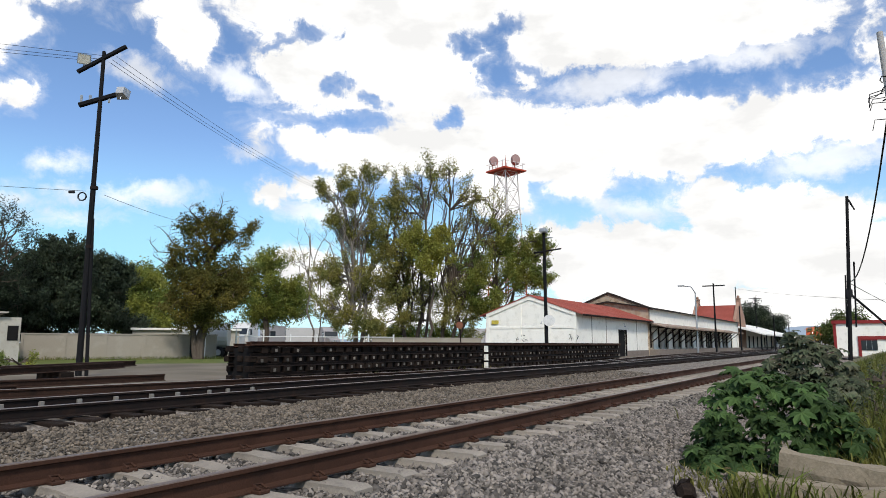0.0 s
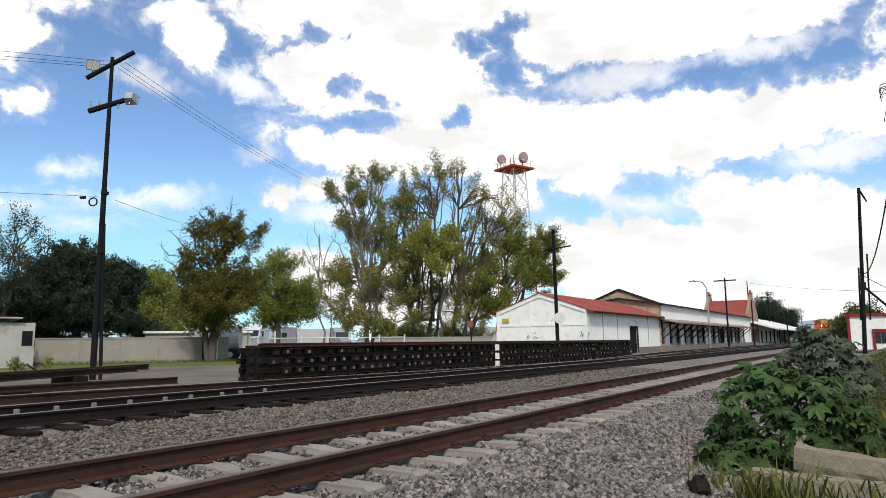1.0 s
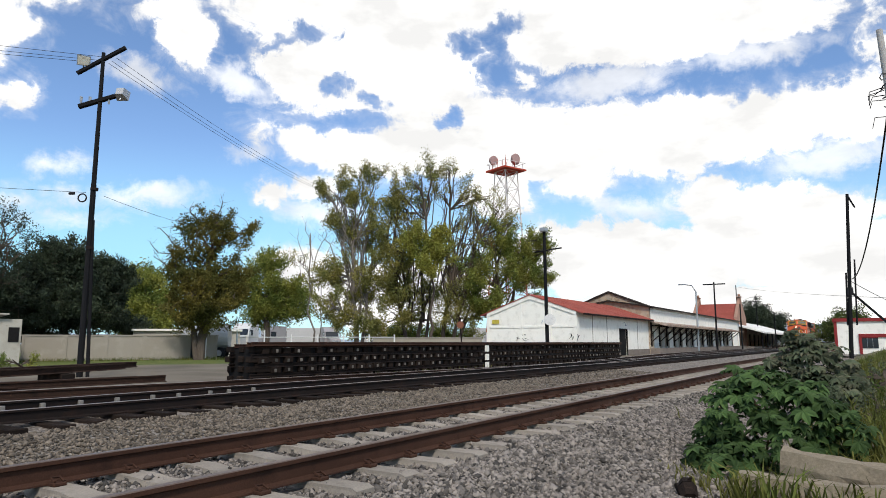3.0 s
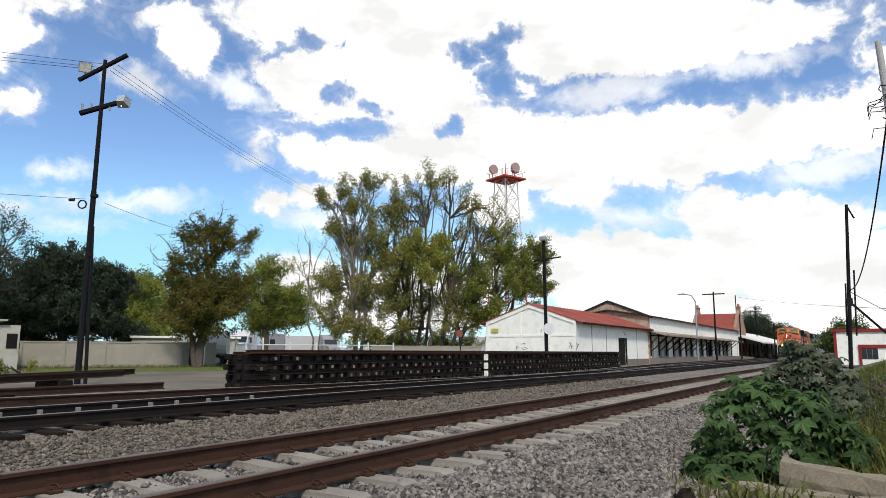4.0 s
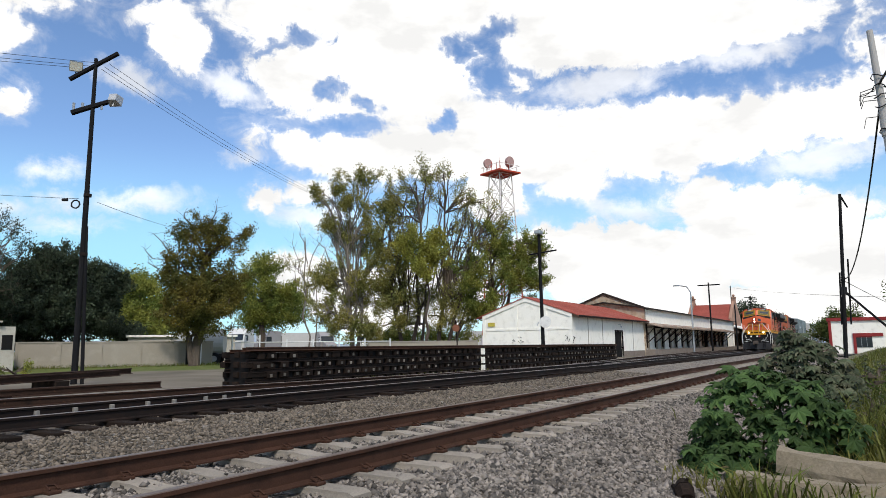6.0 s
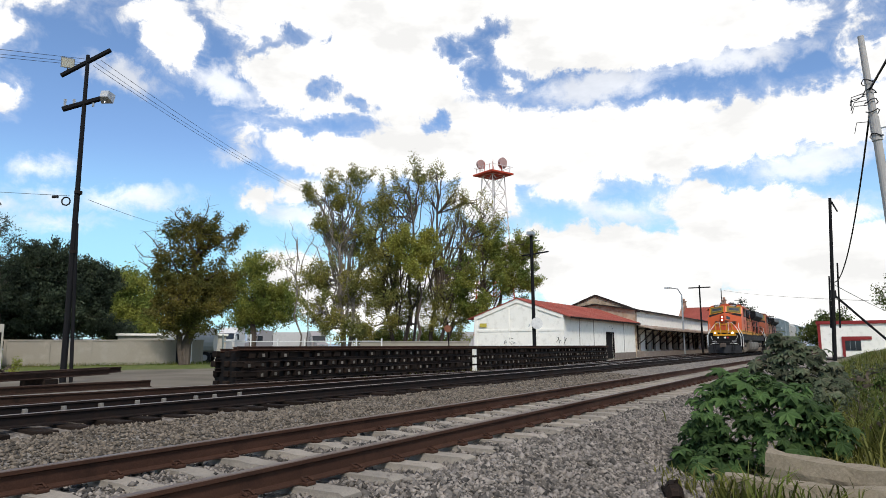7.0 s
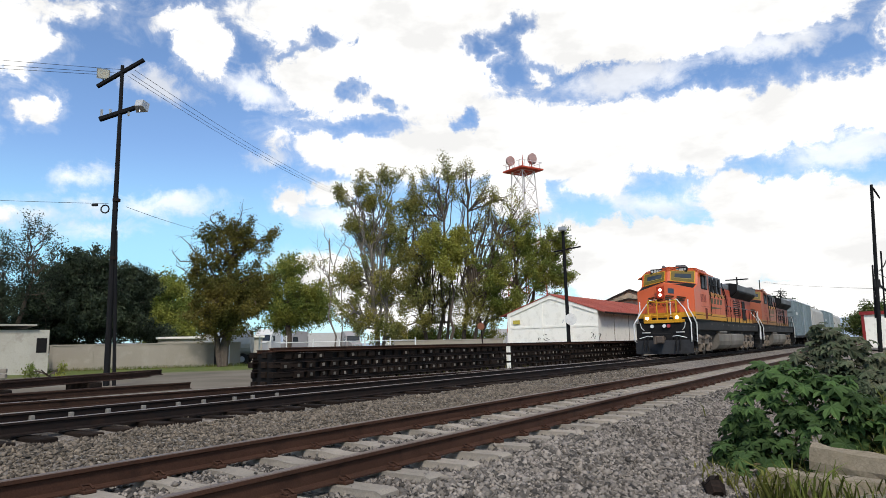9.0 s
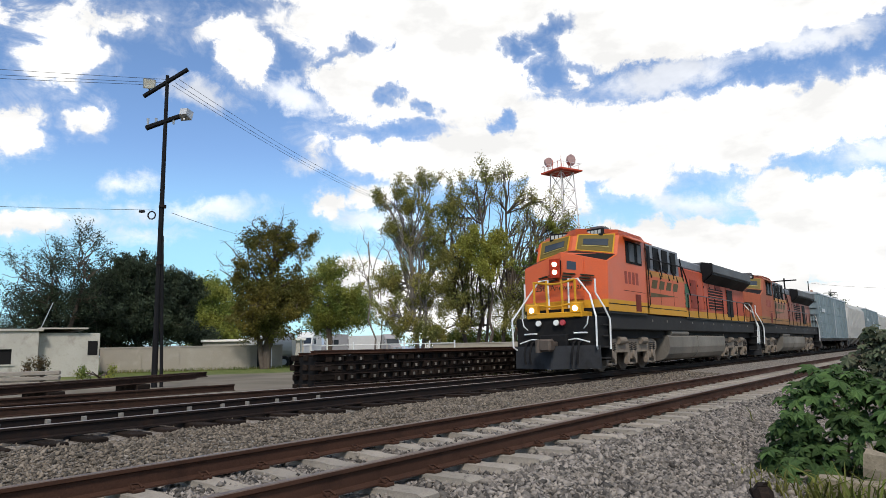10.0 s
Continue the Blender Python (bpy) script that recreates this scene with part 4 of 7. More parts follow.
def build_concrete_pole():
    t = thing("concrete_pole", "leaning pale concrete utility pole with cables", "utility pole", pose(20.0, -1.33, -0.2))
    top = Vector((0, 0.45, 9.1))
    part("pole", Shape().rod((0, 0, 0), top, .15, .075, 14), POLECON, t)
    mid = top * .74
    part("collar", Shape().rod(top * .685, top * .755, .125, .115, 12), POLECON, t, "concrete collar")
    rng = random.Random(2)
    s = Shape()
    for z in (.70, .77, .80, .83, .86):
        c = top * z
        s.pipe([c + Vector((.15 * math.cos(a), .15 * math.sin(a), .05 * math.sin(2 * a + z * 40))) for a in np.linspace(0, 6.28, 9)], .015, 4)
    for _ in range(6):
        c = top * rng.uniform(.74, .83)
        s.pipe([c + Vector((0, .1, 0)), c + Vector((rng.uniform(-.2, .2), rng.uniform(.3, .5), rng.uniform(-.1, .1))), c + Vector((0, .45, rng.uniform(-.35, -.1)))], .012, 4)
    part("wire_loops", s, WIRE, t, "loops of black wire")
    part("hook", Shape().pipe([top * .72 + Vector((0, -.1, 0)), top * .72 + Vector((0, -.5, .05)), top * .72 + Vector((0, -.5, 1.0))], .022, 5), GALV, t)


build_concrete_pole()


def cable(name, a, b, sag, label, r=.0075):
    a, b = Vector(a), Vector(b)
    n = 24
    s = Shape().pipe([a.lerp(b, i / n) - Vector((0, 0, sag * 4 * (i / n) * (1 - i / n))) for i in range(n + 1)], r, 4)
    return solid(name, s, WIRE, label, "cable", group="overhead cables")


for k, dz in ((0, 0), (.3, .08), (.7, .2)):
    cable("overhead_cable", (12.6 + k * .3, 21.9 - k * .4, 10.55 + dz), (-18, 52 - k * 3, 12.6 + dz * 2), .5, "thin black overhead cable from the floodlight pole")
    cable("overhead_cable", (12.75 + k * .2, 21.7 - k * .3, 10.55 + dz), (47.5 + k * .3, 40 - k * .5, 14.0 + dz * .6), .6, "thin black overhead cable running into the trees")
cable("overhead_cable", (12.4, 21.9, 5.9), (-6, 42, 7.9), .4, "thin black overhead cable at mid height")
cable("overhead_cable", (12.8, 21.5, 5.8), (33.5, 36.5, 8.9), .5, "thin black overhead cable at mid height")
cable("overhead_cable", (20.0, -.95, 7.0), (48, .5, 4.7), 1.1, "slack black cable between poles", .03)
cable("overhead_cable", (20.0, -.95, 7.4), (2, -4.0, 8.6), .2, "slack black cable between poles", .03)
cable("overhead_cable", (48, .6, 4.6), (140, -12, 4.2), .6, "thin black cable to the house", .02)
cable("overhead_cable", (150, 21.6, 12.2), (60, -1.5, 4.15), .25, "thin black cable across the tracks", .02)


def far_pole(x, y, h, kind, label):
    t = thing("utility_pole", label, "utility pole", pose(x, y, -.23), group="distant poles")
    part("pole", Shape().rod((0, 0, 0), (0, 0, h), .12, .08, 6), POLEWOOD if kind != "lamp" else GALV, t)
    if kind == "lamp":
        part("arm", Shape().pipe([(0, 0, h), (0, .4, h + .7), (0, 1.4, h + .9)], .07, 5), GALV, t)
        part("lamp_head", Shape().box(-.15, .15, 1.2, 1.9, h + .8, h + .95), GALV, t)
    elif kind != "none":
        for z in ([h - .3] if kind == "one" else [h - .3, h - 1.3]):
            part("crossarm", Shape().box(-.06, .06, -1.3, 1.3, z - .07, z + .07), POLEWOOD, t)
    return t


far_pole(80.7, 16.2, 6.9, "lamp", "grey curved street lamp by the platform")
far_pole(87.5, 15.4, 8.5, "one", "dark timber pole with a crossarm")
far_pole(137.5, 20.3, 11.9, "none", "dark timber pole beside the station")
far_pole(164.5, 20.3, 11.5, "two", "dark timber pole with two crossarms")
for px, py, ph in ((105, 15.1, 6.6), (131, 13.4, 6.3), (158, 13.4, 5.6)):
    far_pole(px, py, ph, "none", "slim pole on the platform")


# ---- boundary wall and buildings at the yard's far side ----
def build_boundary_wall():
    t = thing("wall_yard", "low pale rendered block wall round the yard", "wall", kind="structure")
    a, b = Vector((22.1, 45.0, 0)), Vector((32.2, 38.9, 0))
    d = (b - a)
    m = pose(a.x, a.y, 0, 0, 0, math.degrees(math.atan2(d.y, d.x)))
    L = d.length
    w = part("wall_run", Shape().box(0, L, 0, .2, -.3, 1.36), GREYWALL, t, m=m)
    part("coping", Shape().box(-.05, L + .05, -.04, .24, 1.36, 1.44), GREYWALL, t, m=m)
    n = 5
    for i in range(n + 1):
        x = L * i / n
        part("pier", Shape().box(max(0, x - .15), min(L, x + .15), -.05, -.004, -.3, 1.36), GREYWALL, t, m=m)


build_boundary_wall()


SHEDWALL = material("dirty_whitewash", (0.46, 0.43, 0.37), 0.92, 0, 0.3, 2.2, 25, 0.2, second=(0.27, 0.24, 0.20), spots=(0.24, 0.21, 0.17))


def build_low_house():
    t = thing("low_house", "low flat-roofed white shed with stained walls", "shed")
    a, b = Vector((1.2, 44.8, 0)), Vector((16.1, 39.6, 0))
    d = b - a
    t.matrix_basis = pose(b.x, b.y, 0, 0, 0, math.degrees(math.atan2(d.y, d.x)))
    part("front_wall", Shape().box(-15, -2.45, 0, .25, -.3, 2.3).box(-1.2, 0, 0, .25, -.3, 2.3).box(-2.45, -1.2, 0, .25, -.3, .55).box(-2.45, -1.2, 0, .25, 1.35, 2.3), SHEDWALL, t, "stained whitewashed wall")
    part("side_wall", Shape().box(-.25, 0, .25, 8, -.3, 2.35), SHEDWALL, t)
    part("side_bay", Shape().box(0, 3.05, .6, 7, -.3, 2.2), SHEDWALL, t)
    part("bay_window", Shape().box(2.45, 2.95, .58, .6, .95, 1.75), BLACKISH, t, "small dark opening")
    part("roof", Shape().box(-15, .2, -.1, 8, 2.3, 2.42), SHEDWALL, t, "flat concrete roof")
    part("roof_slab", Shape().box(0, 2.4, .3, 6, 2.42, 2.5), SHEDWALL, t)
    w = part("window", Shape().box(-2.45, -1.2, .1, .15, .55, 1.35), BLACKISH, t, "dark window opening")
    part("sill", Shape().box(-2.6, -1.05, -.06, .02, .47, .55), SHEDWALL, w)
    part("aerial", Shape().rod((.1, .5, 2.5), (.6, .5, 3.9), .02), GALV, t)


build_low_house()


def build_outbuilding():
    t = thing("outbuilding", "low white outbuilding behind the yard wall", "outbuilding")
    a, b = Vector((32.6, 49.4)), Vector((39.4, 44.8))
    d = b - a
    t.matrix_basis = pose(a.x, a.y, -.25, 0, 0, math.degrees(math.atan2(d.y, d.x)))
    L = d.length
    part("wall", Shape().box(0, L, 0, .25, 0, 2.1).box(0, .25, .25, 4, 0, 2.1).box(L - .25, L, .25, 4, 0, 2.1).box(0, L, 4, 4.25, 0, 2.1), SHEDWALL, t)
    part("roof", Shape().box(-.15, L + .15, -.2, 4.4, 2.1, 2.28, .02), WHITEWALL, t, "white flat roof edge")


build_outbuilding()


def build_right_house():
    t = thing("trackside_house", "white house with red roof trim and window frame", "house")
    x, y0, y1, z0, z1 = 72.0, 2.45, -9.0, -.2, 3.0
    part("wall", Shape().box(x, x + 7, y1, y0, z0, 2.75), WHITEWALL, t, "whitewashed wall")
    red = material("red_trim", (.26, .035, .035), .6, 0, .25)
    part("roof_trim", Shape().box(x - .15, x + 7, y1, y0 + .12, 2.75, 3.05), red, t, "dark red roof trim")
    part("corner_post", Shape().box(x - .08, x + .02, y0 - .22, y0 + .02, z0, 2.75), red, t)
    w = part("window", Shape().box(x - .04, x - .004, -.89, .35, .35, 1.24), GLASSDARK, t, "window with bars")
    part("frame", Shape().box(x - .1, x, .35, .58, z0, 1.62).box(x - .1, x, -1.75, .35, 1.32, 1.62).box(x - .06, x, -.89, .35, 1.24, 1.32), red, w, "red painted frame")
    for i in range(2):
        part("bar", Shape().rod((x - .06, -.05 - i * .42, .35), (x - .06, -.05 - i * .42, 1.24), .018, .018, 4), GALV, w)


build_right_house()


# ---- radio mast ----
def build_mast():
    RED = material("mast_red", (.45, .06, .03), .6, 0, .25)
    PALE = material("mast_white", (.72, .66, .64), .6, 0, .2)
    t = thing("radio_mast", "red and white lattice radio mast with dish antennas", "radio mast", pose(98.4, 49.0, -.3, 0, 0, 68))
    H, n = 29.5, 10
    def half(z):
        return 2.6 - 1.3 * z / H
    for i in range(n):
        s = Shape()
        za, zb = H * i / n, H * (i + 1) / n
        a, b = half(za), half(zb)
        ca = [(a, a), (-a, a), (-a, -a), (a, -a)]
        cb = [(b, b), (-b, b), (-b, -b), (b, -b)]
        for k in range(4):
            p, q = (*ca[k], za), (*cb[k], zb)
            p2, q2 = (*ca[(k + 1) % 4], za), (*cb[(k + 1) % 4], zb)
            s.rod(p, q, .10, .10, 4)
            s.rod(p, q2, .055, .055, 4)
            s.rod(p2, q, .055, .055, 4)
            s.rod(q, q2, .055, .055, 4)
        part("lattice_bay", s, RED if i in (1, 3, 5) else PALE, t, "red lattice bay" if i in (1, 3, 5) else "white lattice bay")
    part("deck", Shape().prism([(-2.4, -2.4), (2.4, -2.4), (2.4, 2.4), (-2.4, 2.4)], "z", H, H + .25), RED, t, "red steel deck")
    for k in range(12):
        a = k * math.pi / 6
        p = (2.3 * max(-1, min(1, 1.4 * math.cos(a))), 2.3 * max(-1, min(1, 1.4 * math.sin(a))))
        part("railing_post", Shape().rod((*p, H), (*p, H + 1.3), .04, .04, 4), PALE, t)
    r = Shape().pipe([(2.3, 2.3, H + 1.3), (-2.3, 2.3, H + 1.3), (-2.3, -2.3, H + 1.3), (2.3, -2.3, H + 1.3), (2.3, 2.3, H + 1.3)], .04, 4)
    part("railing", r, PALE, t)
    for x, y in ((1.45, 1.65), (-.92, -1.05), (-1.7, -.4)):
        c = Vector((x, y, H + 1.9))
        n_ = Vector((-1.0, .05, 0))
        d = part("dish", Shape().rod(c, c + n_ * .45, .78, .82, 16).rod(c - n_ * .1, c, .4, .78, 16), material("dish_pink_grey", (.42, .27, .25), .7), t, "drum dish antenna")
        part("mount", Shape().rod(c - Vector((0, 0, 1.9)), c + Vector((0, 0, .8)), .07, .07, 5), RED, d)
    for x, y, h in ((0, 0, 3.0), (.8, 1.2, 2.4), (-.6, -1.0, 2.6), (.3, .5, 2.2), (-1.5, 1.4, 1.9), (1.2, -1.2, 2.1)):
        part("whip_aerial", Shape().rod((x, y, H), (x, y, H + h), .05, .03, 4), RED, t)


build_mast()


# ---- trees ----
ACROSS, DEEP = Vector((0.53, -0.848, 0)), Vector((0.848, 0.53, 0))


def limb(s, a, b, r0, r1, rng, bend=.12, n=4, sides=6):
    a, b = Vector(a), Vector(b)
    L = (b - a).length
    pts = [a]
    for i in range(1, n):
        pts.append(a.lerp(b, i / n) + Vector((rng.uniform(-1, 1), rng.uniform(-1, 1), rng.uniform(-.6, 1))) * L * bend * .5)
    pts.append(b)
    for i in range(n):
        s.rod(pts[i], pts[i + 1], r0 + (r1 - r0) * i / n, r0 + (r1 - r0) * (i + 1) / n, sides)
    return pts


def leaf_cloud(centres, ways, spread, per, size, seed, droop=0.0, narrow=0.55):
    """Small four-cornered leaves gathered round twig ends."""
    rng = np.random.default_rng(seed)
    c = np.repeat(np.asarray(centres, np.float64), per, 0)
    along = np.repeat(np.asarray(ways, np.float64), per, 0)
    p = c + rng.normal(0, 1, c.shape) * np.asarray(spread) * .48 + along * (rng.beta(1.6, 1.3, (len(c), 1)) - .45) * spread[0] * 3.4
    n = len(p)
    d = rng.normal(0, 1, (n, 3))
    d[:, 2] -= droop
    d /= np.linalg.norm(d, axis=1)[:, None]
    w = np.cross(d, rng.normal(0, 1, (n, 3)))
    w /= np.linalg.norm(w, axis=1)[:, None] + 1e-9
    L = size * rng.uniform(.6, 1.4, (n, 1))
    q = np.stack([p - d * L * .5, p + w * L * narrow * .5, p + d * L * .5, p - w * L * narrow * .5], 1).reshape(-1, 3)
    return q, np.arange(4 * n).reshape(n, 4)


def build_tree(base, trunks, lumps, leaves, bark, label, seed, size=.22, per=26, twigs=1.0, spread=.30, dead=(), droop=.4, name="tree", group="yard trees", clump=1.0, stout=1.0, fans=0):
    """trunks: (foot u, top u, top height, radius); lumps: (u, height, half width, half height, fill); dead: bare limbs (u0, z0, u1, z1)."""
    rng = random.Random(seed)
    t = thing(name, label, "tree", pose(base[0], base[1], -.25), group=group)
    wood, tips, ways = Shape(), [], []
    forks = []
    for fu, tu, th, r in trunks:
        foot, top = ACROSS * fu + DEEP * rng.uniform(-.3, .3), ACROSS * tu + DEEP * rng.uniform(-.6, .6) + Vector((0, 0, th))
        pts = limb(wood, foot, top, r, r * .45, rng, .055, 6, 8)
        forks += [(p, r * (.9 - .1 * i)) for i, p in enumerate(pts[2:])]
    for u, z, ru, rz, fill in lumps:
        c = ACROSS * u + DEEP * rng.uniform(-.45, .45) * ru + Vector((0, 0, z))
        f = min((k for k in forks if k[0].z < z + .5), key=lambda k: (k[0] - c).length + max(0, k[0].z - z + .8) * 1.5, default=forks[0])
        pts = limb(wood, f[0], c, max(.035, f[1] * .5) * stout, .03 * stout, rng, .18, 4, 5)
        sprays = []
        for _ in range(max(3, int(3.5 + 2.0 * ru * rz))):
            e = Vector((rng.gauss(0, 1), rng.gauss(0, 1), rng.gauss(.15, 1))).normalized() * rng.uniform(.35, .92)
            sprays.append(c + ACROSS * e.x * ru + DEEP * e.y * ru * .8 + Vector((0, 0, e.z * rz)))
            limb(wood, rng.choice(pts[1:]), sprays[-1], .045 * stout, .018 * stout, rng, .22, 3, 4)
        loose = min(ru, rz) * .38
        for _ in range(max(4, int(fill * 15 * ru * rz * twigs / clump))):
            hub = rng.choice(sprays)
            tip = hub + Vector((rng.gauss(0, loose), rng.gauss(0, loose), rng.gauss(0, loose * .8)))
            if rng.random() < .7:
                limb(wood, hub, tip, .022 * stout, .008 * stout, rng, .25, 2, 3)
            tips.append(tuple(tip))
            ways.append(tuple(((tip - c) * .8 / max(ru, rz) + Vector((rng.uniform(-.5, .5), rng.uniform(-.5, .5), .75))).normalized()))
    # long upright branches that fan out from the low forks into the crown
    high = sorted(lumps, key=lambda k: -k[1])[:fans]
    for u, z, ru, rz, _ in high:
        for _ in range(2):
            foot = forks[rng.randrange(min(3, len(forks)))][0]
            tip = ACROSS * (u + rng.uniform(-.8, .8) * ru) + DEEP * rng.uniform(-.5, .5) * ru + Vector((0, 0, z + rng.uniform(-.2, .8) * rz))
            pts = limb(wood, foot, tip, .055 * stout, .012 * stout, rng, .10, 6, 5)
            for p in pts[2:-1]:
                limb(wood, p, p + Vector((rng.uniform(-1, 1), rng.uniform(-1, 1), rng.uniform(.6, 1.8))), .022 * stout, .007 * stout, rng, .2, 3, 3)
    for u0, z0, u1, z1 in dead:
        a, b = ACROSS * u0 + Vector((0, 0, z0)), ACROSS * u1 + DEEP * rng.uniform(-.6, .6) + Vector((0, 0, z1))
        pts = limb(wood, a, b, .05 * stout, .015 * stout, rng, .16, 5, 4)
        for p in pts[1:]:
            for _ in range(3):
                limb(wood, p, p + Vector((rng.uniform(-.8, .8), rng.uniform(-.8, .8), rng.uniform(-.1, .9))), .015, .006, rng, .25, 2, 3)
    part("trunk", wood, bark, t, "bark-covered trunk and limbs")
    if tips:
        v, f = leaf_cloud(tips, ways, (spread * 1.15, spread * 1.15, spread * .95), int(per * 4.1 * clump ** .62), size * .78, seed, droop, .44)
        tagged(part("crown", raw_mesh("crown", v, f, leaves), leaves, t, "loose crown of small leaves"), kind="stuff")
    return t


def scaled(lumps, x0, k, horizon=613, fill=1.0):
    """Sizes read off the view, in steps of k metres from the trunk's foot and from eye level."""
    return [((x - x0) * k, .86 + .25 + (horizon - y) * k, rx * k * 1.1, ry * k * 1.1, fill * (w[0] if w else 1)) for x, y, rx, ry, *w in lumps]


YARD = scaled([(298, 474, 14, 11, .9), (318, 495, 34, 26, 1.0), (412, 522, 14, 36, 1.1), (360, 500, 40, 34, 1.0), (370, 396, 32, 22, .9), (338, 415, 26, 24, .8), (400, 415, 30, 36, .8), (314, 462, 20, 14, .9), (352, 460, 48, 34, .6), (404, 480, 26, 34, .9),
               (348, 530, 44, 40, 1.2), (390, 532, 36, 42, 1.2), (324, 538, 20, 30, 1.2), (366, 580, 46, 24, 1.2), (326, 575, 22, 18, 1.0)], 350, .0379, fill=1.75)
build_tree((29.75, 37.7), [(0, .3, 7.4, .34), (-.1, -1.4, 5.6, .2)], YARD, LEAF_OLIVE, BARK, "olive-brown leafy tree with bare upper branches by the yard wall", 5,
           size=.21, per=30, clump=2.2, stout=1.4, dead=((-.8, 5.6, -3.9, 7.9), (-.6, 6.0, -3.3, 9.0), (.2, 8, -1.2, 10.4), (.4, 8, 1.2, 10.6), (.5, 7.4, 2.9, 9.0), (-.8, 5.0, -3.6, 7.0)))
K = .0513
G1 = scaled([(598, 335, 26, 20, 1.0), (576, 345, 16, 12, .8), (590, 392, 26, 22, .8), (652, 316, 24, 18, 1.1), (630, 352, 30, 22, .9), (620, 430, 40, 34, .9), (600, 490, 36, 34, 1.1), (645, 530, 38, 40, 1.1), (660, 405, 34, 30, .8), (585, 550, 24, 30, .8), (672, 350, 22, 22, .8), (668, 462, 30, 30, .8), (615, 578, 40, 20, 1.0), (665, 580, 36, 20, 1.0)], 632, K, fill=1.15)
build_tree((48.0, 39.3), [(0, -.6, 10, .24), (.2, 1.4, 9, .18)], G1, LEAF_EUCA, PALEBARK, "tall grey-green leafy tree with pale forked trunk", 11, fans=8, size=.235, per=33, spread=.40, clump=2.6, stout=1.5,
           dead=((-.2, 4, -2.9, 12.6), (.1, 5, -1.6, 14.6), (.5, 5, 1.6, 15.6), (.4, 4, 2.2, 12.0), (-.3, 6, -3.4, 11.0), (.2, 3, 1.0, 13.5)))
G2 = scaled([(700, 340, 24, 20, .9), (690, 380, 26, 26, .7), (735, 318, 20, 16, 1.0), (762, 300, 24, 16, 1.1), (748, 350, 26, 24, .7), (728, 405, 34, 26, .5), (700, 450, 38, 34, .8), (720, 520, 40, 40, .9), (685, 515, 36, 36, .9), (752, 545, 34, 34, .9), (700, 570, 36, 24, .9), (682, 420, 28, 28, .8), (712, 372, 22, 20, .7)], 735, K, fill=1.10)
build_tree((51.2, 35.0), [(-.8, -2.6, 11, .2), (0, 1.0, 12.5, .2), (.5, 2.2, 9.5, .16)], G2, LEAF_EUCA, BARK, "tall airy tree with several slim trunks and sparse leaves", 12, fans=8, size=.225, per=29, spread=.42, clump=2.6, stout=1.6,
           dead=((-.6, 4, -2.4, 14.0), (0, 5, -.4, 15.4), (.3, 5, 1.6, 16.4), (.6, 4, 2.6, 13.0), (.2, 6, 2.0, 15.0), (-.4, 3, -1.6, 12.0), (.8, 3, 3.0, 11.0)))
GM = scaled([(772, 438, 36, 20, 1.4), (746, 450, 26, 18, 1.2), (790, 462, 24, 20, 1.1), (762, 490, 30, 22, .8)], 772, K, fill=1.50)
build_tree((48.6, 31.6), [(0, .1, 6.8, .16)], GM, LEAF_YELLOW, BARK, "lower yellow-green tree among the tall trunks", 24, size=.26, per=26, spread=.34, clump=2.2, stout=1.3)
G3 = scaled([(836, 338, 24, 14, .6), (862, 354, 22, 16, .5), (888, 374, 20, 16, .5), (906, 398, 16, 12, .7), (870, 405, 26, 20, .4), (840, 432, 28, 22, .4), (800, 300, 18, 18, 1.0), (790, 345, 20, 22, .7), (834, 348, 22, 18, .6), (852, 390, 26, 22, .4), (815, 400, 28, 26, .35), (800, 470, 38, 36, .6), (822, 540, 38, 38, .9), (838, 470, 34, 34, .5), (848, 566, 32, 28, .9), (792, 560, 32, 28, .9), (880, 425, 22, 18, .5)], 800, K, fill=1.05)
build_tree((52.8, 32.2), [(-.6, 0, 13.5, .2), (0, 2.5, 10.5, .17), (.4, 3.2, 8, .13)], G3, LEAF_EUCA, BARK, "half-bare tall tree with thin upright branches", 13, fans=9, size=.21, per=24, spread=.40, clump=2.6, stout=1.6,
           dead=((0, 6, 1.6, 15), (1.5, 6, 4.6, 12.5), (1.0, 5, 3.6, 13.4), (2, 7, 5.4, 10.5), (.4, 6, -.6, 15.6), (.6, 4, 2.6, 14.2), (1.6, 5, 4.4, 11.0), (.2, 3, 1.2, 12.0), (1.2, 3, 3.4, 10.0)))
G4 = scaled([(892, 402, 22, 18, .8), (902, 446, 38, 28, 1.0), (944, 432, 32, 22, 1.0), (872, 496, 40, 34, 1.1), (930, 492, 40, 32, 1.2), (885, 545, 42, 26, 1.2), (980, 445, 18, 22, .7), (962, 484, 26, 24, .9)], 880, K, fill=1.40)
build_tree((55.0, 29.0), [(0, .4, 8.5, .32), (.2, 2.6, 7.5, .24)], G4, LEAF_GREEN, BARK, "leafy green tree standing behind the warehouse gable", 14, fans=4, size=.235, per=35, spread=.38, clump=2.6, stout=1.4)
for sx, sy, seed in ((60.5, 43.0, 42), (62.5, 38.5, 43)):
    build_tree((sx, sy), [(0, 0, 1.6, .12), (.6, .9, 1.4, .1)], [(-1.4, 1.6, 1.5, 1.1, 1.1), (.2, 2.1, 1.6, 1.2, 1.1), (1.7, 1.5, 1.4, 1.1, 1.1)], LEAF_GREEN, BARK, "low green shrub growing under the tall trees", seed, size=.26, per=24, name="shrub", group="understorey shrubs")
